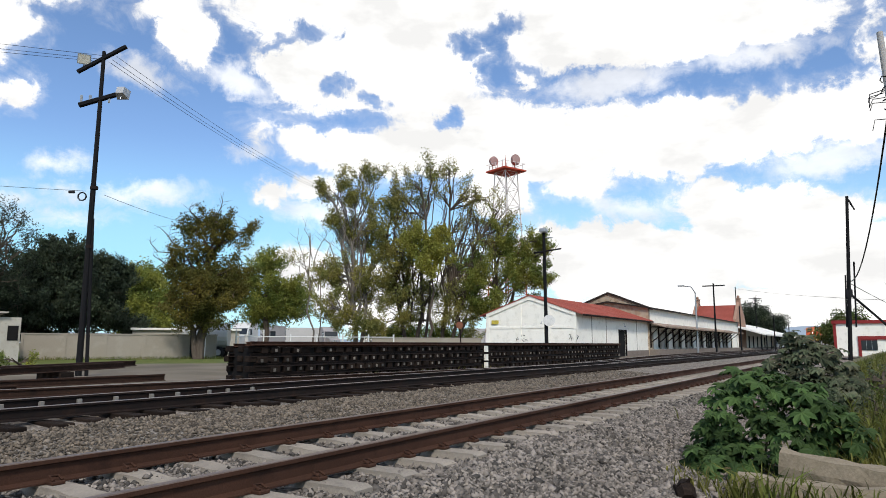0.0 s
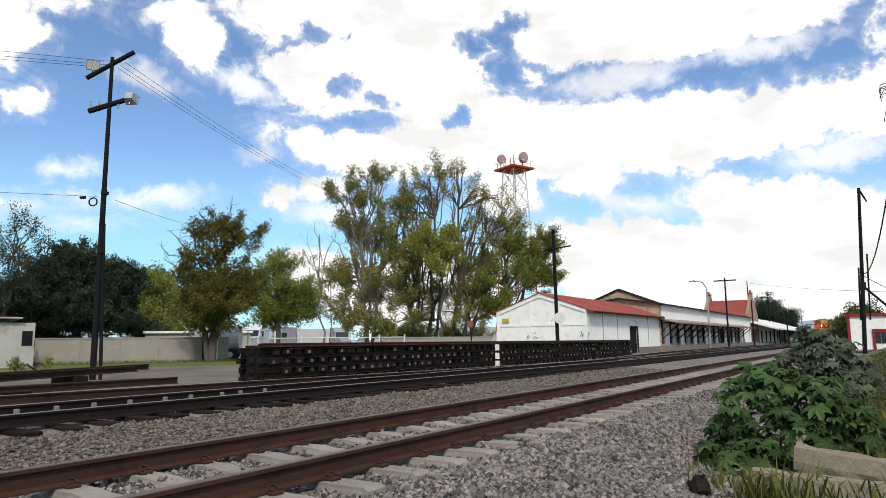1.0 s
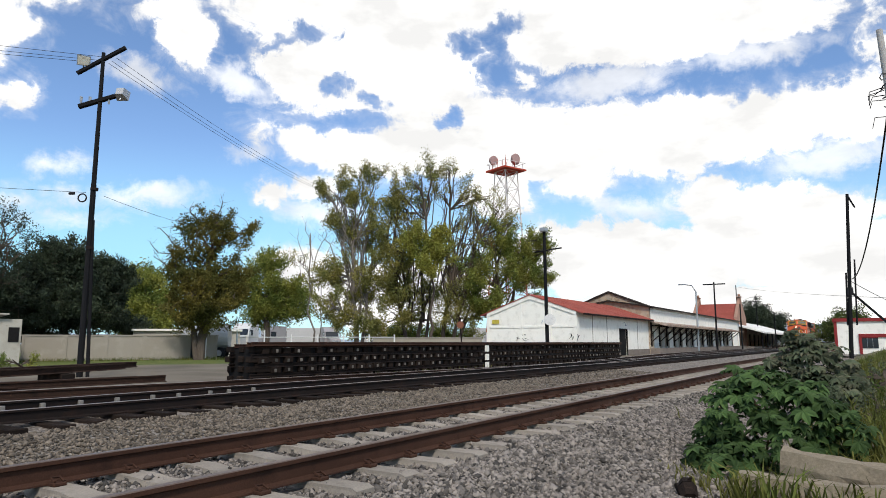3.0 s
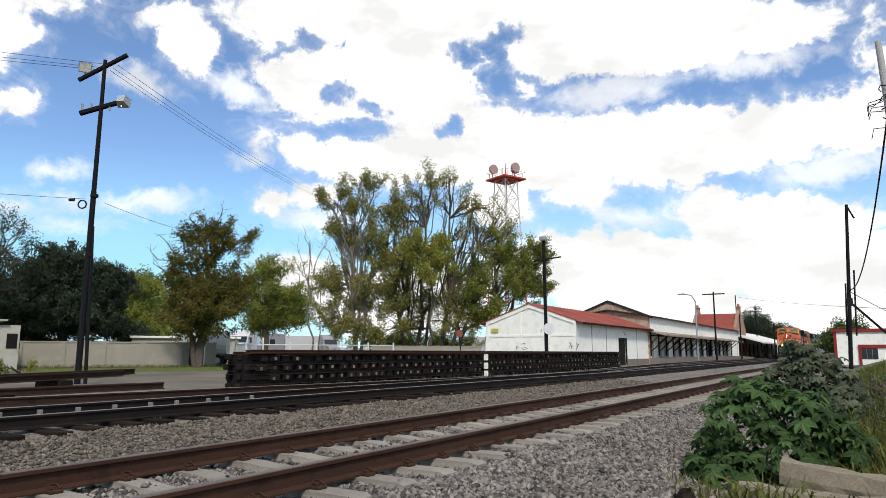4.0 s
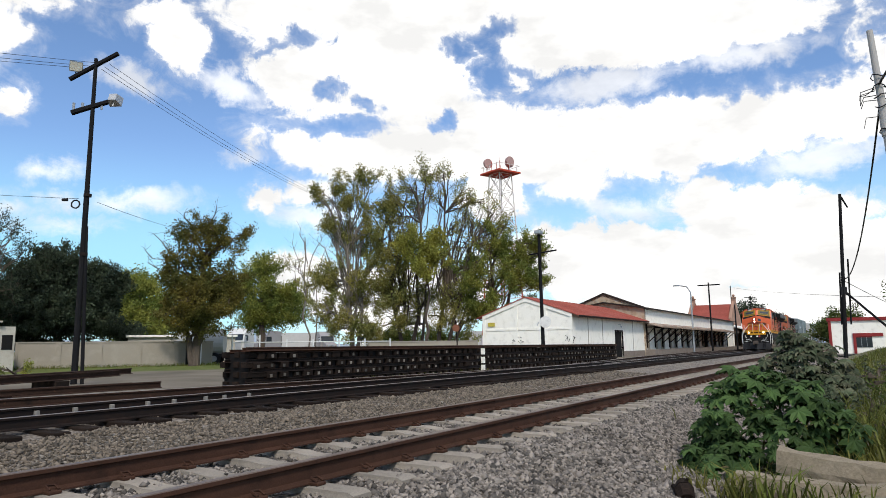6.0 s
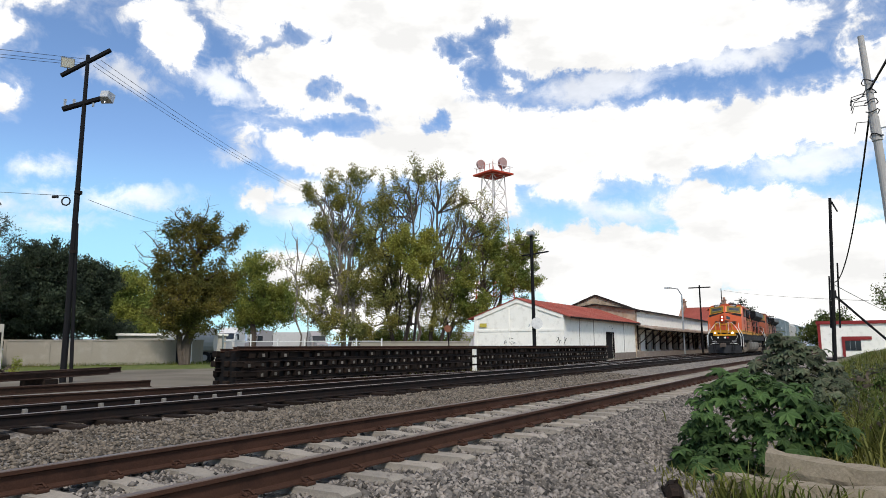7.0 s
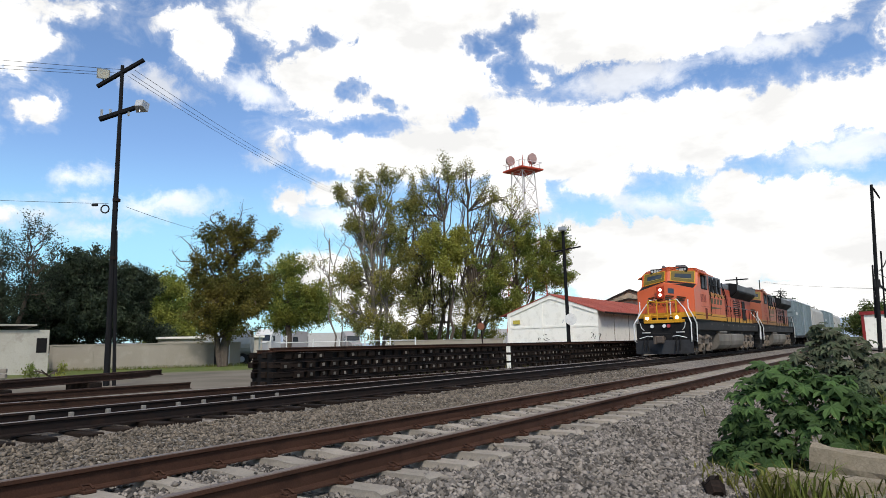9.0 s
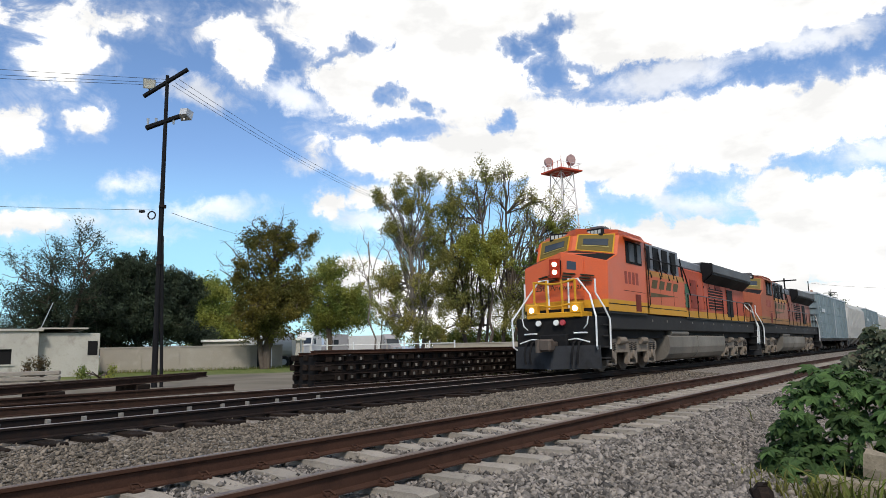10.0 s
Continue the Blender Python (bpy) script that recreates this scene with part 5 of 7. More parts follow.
build_tree((13.9, 34.2), [(0, 0, .5, .05)], [(-.5, .5, .6, .4, 2.0), (.4, .55, .6, .45, 2.0)], leaf_material("reddish_leaves", (.10, .06, .035), (.07, .075, .03)), BARK, "low reddish shrub in front of the shed", 51, size=.12, per=26, spread=.14, name="shrub", group="shed shrubs")
build_tree((16.2, 33.0), [(0, 0, .4, .05)], [(-.4, .35, .7, .3, 2.0), (.6, .3, .6, .28, 2.0)], LEAF_GREEN, BARK, "low green weeds in front of the shed", 52, size=.12, per=26, spread=.14, name="shrub", group="shed shrubs")
# slim bare tree, background greens and the dark trees by the shed
build_tree((47.4, 44.1), [(0, -.3, 11.5, .09), (.9, .8, 8.5, .06)], scaled([(548, 470, 18, 26, .4), (570, 500, 16, 30, .3)], 572, .053), LEAF_EUCA, PALEBARK, "slim nearly bare tree with thin pale branches", 15, size=.22, per=14,
           dead=((-.2, 7, -1.6, 11), (0, 8, 1.0, 12), (-.2, 6, -2.2, 9.6), (.5, 6, 1.6, 10.5), (-.1, 9, -.8, 12.4)))
build_tree((52.0, 55.0), [(0, 0, 7, .4)], scaled([(480, 480, 34, 24), (462, 520, 36, 34), (510, 530, 34, 34), (535, 545, 26, 40), (480, 556, 50, 26)], 490, .062, fill=1.2), LEAF_GREEN, BARK, "broad green tree behind the truck yard", 16, size=.30, per=26, spread=.42)
build_tree((40.1, 60.8), [(0, 0, 6, .4)], scaled([(235, 515, 34, 22), (215, 550, 34, 34), (262, 545, 34, 36), (240, 585, 50, 26), (275, 585, 34, 30)], 240, .062, fill=1.3), LEAF_GREEN, BARK, "broad green tree beyond the yard wall", 17, size=.32, per=26, spread=.45)
build_tree((26.4, 48.2), [(0, .2, 4.5, .35)], scaled([(28, 560, 34, 40), (20, 590, 30, 24), (60, 500, 40, 40), (110, 478, 42, 32), (150, 500, 42, 40), (180, 502, 28, 20), (85, 550, 60, 50), (140, 555, 54, 44), (190, 550, 18, 38), (203, 484, 9, 11), (214, 500, 8, 8)], 110, .041, fill=2.6), LEAF_DARK, BARK,
           "dense dark-green tree behind the yard wall", 18, size=.24, per=40, spread=.30, droop=1.2)
build_tree((20.6, 48.0), [(0, -.4, 5.5, .28), (.2, 1.8, 5.5, .2)], scaled([(-60, 480, 34, 30, .45), (-20, 455, 34, 28, .5), (35, 435, 36, 24, .5), (60, 460, 32, 32, .7), (0, 500, 44, 38, .8), (-75, 535, 26, 26, .5), (40, 520, 40, 36, 1.5), (-60, 575, 50, 30, 2.4), (10, 570, 50, 34, 2.4), (-20, 540, 50, 30, 2.0)], 0, .042), LEAF_DARK, BARK,
           "thin dark tree with feathery twigs above the shed", 19, size=.17, per=22, spread=.30, dead=((-.8, 5, -3.6, 8.4), (0, 6, -1.0, 9.0), (1.0, 6, 2.4, 9.2)))
build_tree((32.9, 51.0), [(0, 0, 2, .2)], scaled([(225, 580, 34, 22), (255, 590, 24, 20)], 235, .045, fill=1.6), LEAF_DARK, BARK, "dark rounded shrub behind the yard wall", 20, size=.22, per=34, name="shrub")
build_tree((193.7, 23.0), [(0, 0, 6, .5)], [(-3.0, 8.0, 3.2, 2.6, .5), (1.0, 6.6, 3.5, 2.8, .5), (4.4, 5.0, 2.4, 2.6, .5), (-1, 4.0, 4.2, 2.4, .5), (2.5, 3, 4, 2.2, .5), (-4.5, 4.5, 2.5, 3, .5)], LEAF_DARK, BARK, "dark tree mass beyond the station", 21, size=.6, per=24, spread=.8, group="distant trees")
build_tree((112.0, 2.6), [(0, 0, 3.5, .3)], [(-1.4, 3.9, 1.5, 1.0, .8), (1.0, 4.2, 1.6, 1.1, .8), (0, 2.9, 2.6, 1.4, .8), (2.6, 3.9, 1.4, 1.2, .8), (-2.5, 3.0, 1.2, 1.0, .7)], LEAF_BANK, BARK, "green tree behind the white house", 22, size=.4, per=24, spread=.5, group="distant trees")
build_tree((86.0, -5.6), [(0, 0, 6, .3)], [(0, 7.5, 1.6, 1.6, .6), (1.2, 6.0, 1.8, 1.6, .6), (-.6, 5.0, 1.8, 1.4, .6), (.8, 4.0, 2.0, 1.4, .6)], LEAF_BANK, BARK, "slender green tree beside the white house", 23, size=.34, per=22, spread=.45, group="distant trees")


# ---- far hills ----
def build_hills():
    a = np.radians(np.linspace(-20, 130, 120))
    h = 26 + 16 * np.sin(a * 7.0 + 1) + 9 * np.sin(a * 17.0) + 5 * np.sin(a * 41)
    r = 1900.0
    v = np.concatenate([np.c_[r * np.cos(a), r * np.sin(a), np.full(120, -2.0)], np.c_[(r + 250) * np.cos(a), (r + 250) * np.sin(a), h]])
    i = np.arange(119)
    me = raw_mesh("backdrop", v, np.c_[i, i + 1, i + 121, i + 120], material("hazy_hills", (.30, .36, .42), 1.0, 0, .1, 0.02, .2, 0))
    tagged(new("backdrop", me), "low hazy blue hills on the horizon", "hills", kind="structure")


build_hills()


# ---- castor bushes ----
def castor_leaf(name, mat):
    s, lobes = Shape(), 7
    v, n = [(0, 0, .02)], lobes * 4
    for i in range(lobes):
        a = math.radians(-150 + 300 * i / (lobes - 1))
        L = 1.0 - .28 * abs(i - 3) / 3
        for da, rr, z in ((-.42, .60 * L, .05), (-.25, .80 * L, .0), (0, L, -.2), (.25, .80 * L, .0)):
            v.append((math.sin(a + da) * rr, math.cos(a + da) * rr, z - .12 * rr))
    v.append((0, -.06, .02))
    f = [(0, i, i + 1) for i in range(1, n)] + [(0, n, n + 1), (0, n + 1, 1)]
    s.add(v, f)
    me = bpy.data.meshes.new(name)
    me.from_pydata(s.v, [], s.f)
    me.materials.append(mat)
    return me


def build_castor(base, lumps, count, size, mat, label, seed):
    rng = random.Random(seed)
    t = thing("castor_bush", label, "bush", pose(*base), group="castor bushes")
    leaf = castor_leaf("leaf", mat)
    stalk = material("castor_stem", (.16, .13, .07), .7)
    for c, r in lumps:
        stem = Shape()
        pts = limb(Shape(), (rng.uniform(-.15, .15), rng.uniform(-.15, .15), 0), c, .022, .010, rng, .12, 4, 5)
        part("stem", stem.pipe(pts, .014, 5), stalk, t, "thin reddish stem")
    total = sum(r[0] * r[2] for _, r in lumps)
    for c, r in lumps:
        for _ in range(max(3, int(count * r[0] * r[2] / total))):
            e = Vector((rng.gauss(0, 1), rng.gauss(0, 1), rng.gauss(.25, 1))).normalized() * rng.uniform(.55, 1.05)
            p = Vector(c) + Vector((e.x * r[0], e.y * r[1], e.z * r[2]))
            if p.z < .04:
                p.z = rng.uniform(.05, .2)
            up = (e * .65 + Vector((-.3, -.05, 1.0))).normalized()
            q = up.to_track_quat("Z", "Y").to_matrix().to_4x4()
            k = size * rng.uniform(.55, 1.25)
            m = Matrix.Translation(p) @ q @ pose(0, 0, 0, rng.uniform(-18, 18), rng.uniform(-18, 18), rng.uniform(0, 360)) @ Matrix.Diagonal((k, k, k, 1))
            piece("leaf", leaf, t, m)
    return t


build_castor((8.5, 1.02, -.56), [((-.1, .38, .55), (.42, .34, .42)), ((0, .02, .80), (.45, .36, .40)), ((.1, -.42, .62), (.42, .36, .42)), ((-.35, .30, .22), (.34, .36, .26)),
                                 ((-.3, -.15, .32), (.36, .36, .32)), ((.1, -.68, .45), (.36, .30, .35)), ((-.1, .55, .34), (.3, .22, .34)), ((.2, .25, .95), (.3, .26, .22)), ((-.45, .60, .15), (.3, .25, .17)), ((-.7, .35, .12), (.3, .3, .15))],
             430, .150, LEAF_CASTOR, "bushy green castor plant with large lobed leaves", 31)
build_castor((13.9, .85, -.40), [((0, .45, .72), (.5, .36, .45)), ((0, .05, .98), (.5, .40, .42)), ((0, -.45, .62), (.5, .36, .40)), ((-.3, .1, .5), (.5, .5, .4)), ((.1, .28, 1.36), (.3, .2, .18)), ((0, -.2, 1.08), (.42, .34, .22)), ((-.2, .6, .45), (.4, .25, .35)), ((-.6, -.5, .4), (.5, .4, .35))],
             400, .165, LEAF_DUSTY, "dusty grey-green castor plant with drooping leaves", 32)


for wx, wy, seed, mat in ((10.2, -.35, 61, LEAF_BANK), (11.6, .1, 62, LEAF_DUSTY), (9.4, -.75, 63, LEAF_BANK), (12.6, -1.2, 64, LEAF_BANK), (15.0, -.5, 65, LEAF_BANK), (18.5, -.2, 66, LEAF_DUSTY), (11.0, -1.9, 67, LEAF_BANK)):
    z = float(ground_height(np.array(wx), np.array(wy)))
    w = build_tree((wx, wy), [(0, 0, .3, .015)], [(-.15, .22, .34, .2, 6.0), (.2, .3, .3, .22, 6.0)], mat, BARK, "tangled green weeds on the grassy bank", seed, size=.085, per=10, spread=.07, name="weed", group="bank weeds")
    w.matrix_basis = pose(wx, wy, z - .02)


# ---- grass and weeds ----
def blades(spots, seed):
    """spots: arrays of x, y, height, lean."""
    rng = np.random.default_rng(seed)
    x, y, h, lean = spots
    n = len(x)
    z = ground_height(x, y)
    a = rng.uniform(0, 6.283, n)
    w = np.c_[np.cos(a), np.sin(a), np.zeros(n)] * (rng.uniform(.004, .009, n) * (1 + h))[:, None]
    b = rng.uniform(0, 6.283, n)
    d = np.c_[np.cos(b), np.sin(b), np.zeros(n)] * (lean * h)[:, None]
    p = np.c_[x, y, z - .02]
    mid = p + d * .35 + np.c_[np.zeros(n), np.zeros(n), h * .6]
    tip = p + d + np.c_[np.zeros(n), np.zeros(n), h * (1 - .35 * lean)]
    v = np.stack([p - w, p + w, mid + w * .8, mid - w * .8, tip + w * .1, tip - w * .1], 1).reshape(-1, 3)
    i = np.arange(n)[:, None] * 6
    f = np.concatenate([i + [0, 1, 2, 3], i + [3, 2, 4, 5]])
    return v, f


def build_grass():
    rng = np.random.default_rng(77)
    sets = []
    n = 40000
    x = 6.5 + rng.random(n) ** 1.6 * 34
    y = rng.uniform(-7, .95, n)
    keep = ((x > 7.9) | (y < -1.1)) & (y < .55 + .35 * np.sin(x * 2.1) * .5) & (rng.random(n) < .35 + .65 * (np.sin(x * 1.7 + y * 2.3) * np.sin(y * 1.9 - x * .6) > -.2))
    sets.append((x[keep], y[keep], rng.uniform(.09, .36, keep.sum()), rng.uniform(.1, .8, keep.sum())))
    for cx, cy, r, k, h in ((6.55, .98, .13, 110, .46), (6.75, .60, .12, 50, .34), (7.05, 1.45, .15, 70, .26), (6.5, .25, .14, 50, .26), (7.6, 1.7, .15, 40, .16), (9.4, -.6, .6, 400, .7), (11, -.4, .8, 400, .6)):
        x, y = cx + rng.normal(0, r, k), cy + rng.normal(0, r, k)
        sets.append((x, y, rng.uniform(.4, 1.1, k) * h, rng.uniform(.2, .9, k)))
    # a strip by the yard wall and the pile
    n = 3500
    u = rng.uniform(-9, 14, n)
    x, y = 22.1 + u * .856 + rng.normal(0, .5, n) - 1.0, 45.0 - u * .517 + rng.normal(0, .5, n) - 1.6
    sets.append((x, y, rng.uniform(.1, .35, n), rng.uniform(.2, .8, n)))
    n = 260
    sets.append((rng.uniform(13, 27, n), 13.6 + rng.normal(0, .15, n), rng.uniform(.06, .26, n), rng.uniform(.2, .8, n)))
    v, f = blades([np.concatenate(c) for c in zip(*sets)], 5)
    me = raw_mesh("grass", v, f, GRASSMAT)
    tagged(new("grass", me), "rough uneven green and straw-coloured grass on the verge", "grass", kind="stuff")


build_grass()


# ---- ballast stones ----
def build_ballast():
    rng = np.random.default_rng(9)
    iv = np.array([(1.2, 0, 0), (-1.2, 0, 0), (0, 1.2, 0), (0, -1.2, 0), (0, 0, 1.0), (0, 0, -1.0)])
    it = np.array([(0, 2, 4), (2, 1, 4), (1, 3, 4), (3, 0, 4), (2, 0, 5), (1, 2, 5), (3, 1, 5), (0, 3, 5)])

    def strew(n, x0, x1, y0, y1, lift, near):
        x = x0 + (x1 - x0) * rng.random(n) ** near
        y = rng.uniform(y0, y1, n)
        ok = np.ones(n, bool)
        for r in (3.745, 5.25, 9.61, 11.11):
            ok &= np.abs(y - r) > .085
        on_tie = (np.abs((x - 4.06 + 60) % .6 - .3) > .20) & (y > 3.2) & (y < 5.8)
        ok &= ~on_tie | (rng.random(n) < .03)
        return x[ok], y[ok], lift + on_tie[ok] * .04

    parts = [strew(72000, 1.5, 13, 1.1, 3.25, 0, 1.3), strew(44000, .5, 16, 3.1, 5.85, .0, 1.2), strew(36000, .5, 17, 5.7, 9.0, 0, 1.2),
             strew(15000, 12, 26, 1.2, 3.25, 0, 1.3), strew(12000, 14, 28, 5.7, 9.0, 0, 1.3), strew(5000, -1, 22, 8.6, 12.4, -.01, 1.2)]
    x, y, lift = (np.concatenate(c) for c in zip(*parts))
    n = len(x)
    r = rng.gamma(8, .0025, n).clip(.010, .044)
    shape = rng.uniform(.6, 1.15, (n, 3)) * np.array([1.15, 1.0, .75])
    rough = rng.uniform(-.38, .38, (n, len(iv), 3))
    v = (iv[None] + rough) * shape[:, None] * r[:, None, None]
    a, b = rng.uniform(0, 6.283, n), rng.uniform(-1.4, 1.4, n)
    ca, sa, cb, sb = np.cos(a), np.sin(a), np.cos(b), np.sin(b)
    R = np.stack([np.stack([ca, -sa * cb, sa * sb], 1), np.stack([sa, ca * cb, -ca * sb], 1), np.stack([0 * a, sb, cb], 1)], 1)
    v = np.einsum("nij,nkj->nki", R, v)
    v += np.stack([x, y, ground_height(x, y) + lift + r * rng.uniform(.05, .65, n)], 1)[:, None]
    for keep, mat, label in ((y < 5.6, STONE, "loose angular grey crushed stones between the rails"), (y >= 5.6, STONE_STAINED, "loose angular brown-stained crushed stones between the tracks")):
        k = int(keep.sum())
        f = it[None] + (np.arange(k) * len(iv))[:, None, None]
        tagged(new("ballast_stones", raw_mesh("ballast_stones", v[keep].reshape(-1, 3), f.reshape(-1, 3), mat)), label, "ballast", kind="stuff")


build_ballast()


# ---- old concrete beams beside the bush ----
def build_beam(m, L, label):
    rng = random.Random(int(L * 100))
    s = Shape()
    n = 14
    sec = [(-.115, -.11), (.115, -.11), (.125, -.02), (.10, .11), (-.10, .11), (-.125, -.02)]
    k = len(sec)
    for i in range(n + 1):
        s.v += [(L * i / n, a * (1 + rng.uniform(-.09, .09)), b * (1 + rng.uniform(-.12, .12)) - .02 * math.sin(i * .5)) for a, b in sec]
    s.f = [(i * k + j, i * k + (j + 1) % k, (i + 1) * k + (j + 1) % k, (i + 1) * k + j) for i in range(n) for j in range(k)] + [tuple(range(k)), tuple(range(n * k, (n + 1) * k))]
    s.m = [0] * len(s.f)
    return solid("concrete_beam", s, material("old_beam_concrete", (.265, .222, .162), .92, 0, .35, 4, 40, .5, second=(.20, .165, .115), spots=(.13, .105, .08)), label, "concrete beam", m, group="old concrete beams")


build_beam(pose(7.62, .80, -.285, 4, 5.5, -93), 2.3, "weathered concrete beam lying across another")
build_beam(pose(6.93, 1.10, -.43, 0, 2.0, -87), 2.4, "weathered concrete beam half hidden in grass")
ch = Shape()
ch.rod((-.11, -.02, -.06), (-.02, 0, .03), .075, .088, 7).rod((-.02, 0, .03), (.05, .01, .09), .088, .055, 7)
ch.rod((.0, -.03, .0), (.13, -.05, .035), .06, .035, 6).rod((-.05, .03, -.02), (.06, .09, .05), .05, .02, 5).rod((-.02, .0, .06), (-.06, -.02, .13), .035, .012, 5)
solid("wood_chunk", ch, TIMBER, "dark broken chunk of old timber in the ballast", "wood", pose(6.6, 1.5, -.49, 8, 12, 20))


# ---- truck yard behind the trees ----
TYRE = material("tyre_rubber", (.02, .02, .021), .85, 0, .3)
TRAILERWHITE = material("trailer_white", (.50, .49, .47), .5, 0, .12, 1.5, 30, .05)
CHROME = material("dull_chrome", (.5, .5, .5), .3, .8, .1)


def wheel(parent, x, y, r):
    w = part("wheel", Shape().rod((x, y - .15, r), (x, y + .15, r), r, r, 16), TYRE, parent)
    part("rim", Shape().rod((x, y - .16, r), (x, y + .16, r), r * .5, r * .5, 12), GALV, w)


def build_trailer(m, L, label):
    t = thing("trailer", label, "truck trailer", m, group="parked trailers")
    part("box", Shape().box(0, L, -1.25, 1.25, 1.1, 3.6, .04), TRAILERWHITE, t, "white box body")
    part("chassis", Shape().box(.5, L, -.5, .5, .85, 1.1), LOCOBLACKISH, t)
    part("rear_bar", Shape().box(L - .1, L, -1.2, 1.2, .55, .7), LOCOBLACKISH, t)
    for x in (L - 1.4, L - 2.7):
        for y in (-1.05, 1.05):
            wheel(t, x, y, .5)
    for y in (-.8, .8):
        part("landing_leg", Shape().rod((2.2, y, 0), (2.2, y, 1.1), .07), GALV, t)
    for x in np.arange(1, L, 1.2):
        part("side_post", Shape().box(x, x + .06, -1.275, -1.25, 1.15, 3.55), TRAILERWHITE, t)


LOCOBLACKISH = material("chassis_black", (.03, .03, .03), .7, 0, .3)


def build_cab(m, colour, label):
    t = thing("truck_cab", label, "truck", m, group="parked trucks")
    paint = material("cab_paint_" + label.split()[0], colour, .4, 0, .1, 1.5, 30, .03)
    part("sleeper", Shape().prism([(-.2, 1.0), (2.4, 1.0), (2.4, 3.6), (.9, 3.7), (0, 3.0), (-.2, 2.2)], "y", -1.15, 1.15), paint, t, "tall cab with sleeper")
    part("hood", Shape().prism([(-2.1, .8), (-.2, .8), (-.2, 2.1), (-1.8, 1.85), (-2.1, 1.6)], "y", -.85, .85), paint, t)
    part("windscreen", Shape().add([(-.22, -1.0, 2.2), (-.22, 1.0, 2.2), (-.02, 1.0, 2.95), (-.02, -1.0, 2.95), (-.16, -1.0, 2.2), (-.16, 1.0, 2.2), (.04, 1.0, 2.95), (.04, -1.0, 2.95)],
         [(0, 1, 2, 3), (4, 7, 6, 5), (0, 4, 5, 1), (3, 2, 6, 7), (0, 3, 7, 4), (1, 5, 6, 2)]), GLASSDARK, t)
    for y in (-1.15, 1.15):
        k = 1 if y > 0 else -1
        part("side_window", Shape().box(.1, .9, min(y, y + k * .01), max(y, y + k * .01), 2.15, 2.85), GLASSDARK, t)
        part("mirror", Shape().box(-.3, -.15, y + k * .1, y + k * .3, 2.1, 2.7) if k > 0 else Shape().box(-.3, -.15, y - .3, y - .1, 2.1, 2.7), CHROME, t)
    part("grille", Shape().box(-2.14, -2.1, -.6, .6, .95, 1.6), CHROME, t)
    part("bumper", Shape().box(-2.3, -2.1, -1.1, 1.1, .45, .8, .03), CHROME, t)
    part("frame", Shape().box(-2, 5.5, -.45, .45, .65, .95), LOCOBLACKISH, t)
    part("exhaust_stack", Shape().rod((2.5, -1.0, .9), (2.5, -1.0, 3.9), .08, .08, 8), CHROME, t)
    for x in (-1.3, 3.8, 5.0):
        for y in (-1.0, 1.0):
            wheel(t, x, y, .5)


build_trailer(pose(63.1, 89.7, -.3, 0, 0, -52), 9.5, "white box trailer parked beyond the wall")
build_trailer(pose(76.7, 82.2, -.3, 0, 0, -48), 10, "long white box trailer parked in the truck yard")
build_trailer(pose(97.5, 56.6, -.3, 0, 0, -60), 8, "white box trailer glimpsed between the trunks")
build_cab(pose(57.9, 65.7, -.3, 0, 0, 20), (.62, .62, .60), "white parked truck with a tall sleeper cab")
build_cab(pose(70.2, 74.1, -.3, 0, 0, -20), (.25, .24, .24), "grey parked truck with a tall sleeper cab")
build_cab(pose(80.6, 70.9, -.3, 0, 0, 60), (.30, .28, .27), "dark parked truck with a boxy cab")
build_cab(pose(82.9, 65.0, -.3, 0, 0, 45), (.66, .64, .58), "cream parked truck with twin chrome stacks")
build_cab(pose(85.5, 61.9, -.3, 0, 0, 30), (.10, .15, .28), "blue parked truck beside the cream one")


def build_tank_truck():
    t = thing("tank_truck", "pale tank body parked by the yard gate", "truck", pose(33.3, 43.8, -.3, 0, 0, -50))
    part("tank", Shape().rod((0, 0, 1.7), (3.2, 0, 1.7), .95, .95, 18).rod((-.12, 0, 1.7), (0, 0, 1.7), .7, .95, 18), TRAILERWHITE, t, "white rounded tank")
    part("chassis", Shape().box(-.3, 3.6, -.6, .6, .6, .8), LOCOBLACKISH, t)
    for x in (.5, 2.6):
        for y in (-.8, .8):
            wheel(t, x, y, .45)


build_tank_truck()


def build_rail_fence():
    t = thing("rail_fence", "white pipe fence along the truck yard", "fence")
    a, b = Vector((32.8, 37.6, -.25)), Vector((40.6, 29.6, -.25))
    n = 6
    for i in range(n + 1):
        p = a.lerp(b, i / n)
        part("post", Shape().rod(p, p + Vector((0, 0, 2.05 if i in (0, 1) else 1.75)), .055, .055, 8), RAILWHITE_F, t)
    for z in (1.55, .8):
        part("rail", Shape().rod(a + Vector((0, 0, z)), b + Vector((0, 0, z)), .03, .03, 6), RAILWHITE_F, t)


RAILWHITE_F = material("white_fence_paint", (.68, .68, .66), .6, 0, .15)
build_rail_fence()


solid("gate_post", Shape().box(-.14, .14, -.14, .14, 0, 1.95, .02), POLEWOOD, "black timber post at the end of the yard wall", "post", pose(30.6, 39.4, -.25))
solid("gate_post", Shape().rod((0, 0, 0), (0, 0, 1.9), .07, .07, 8), RAILWHITE_F, "white steel post beside the black one", "post", pose(31.1, 38.8, -.25))


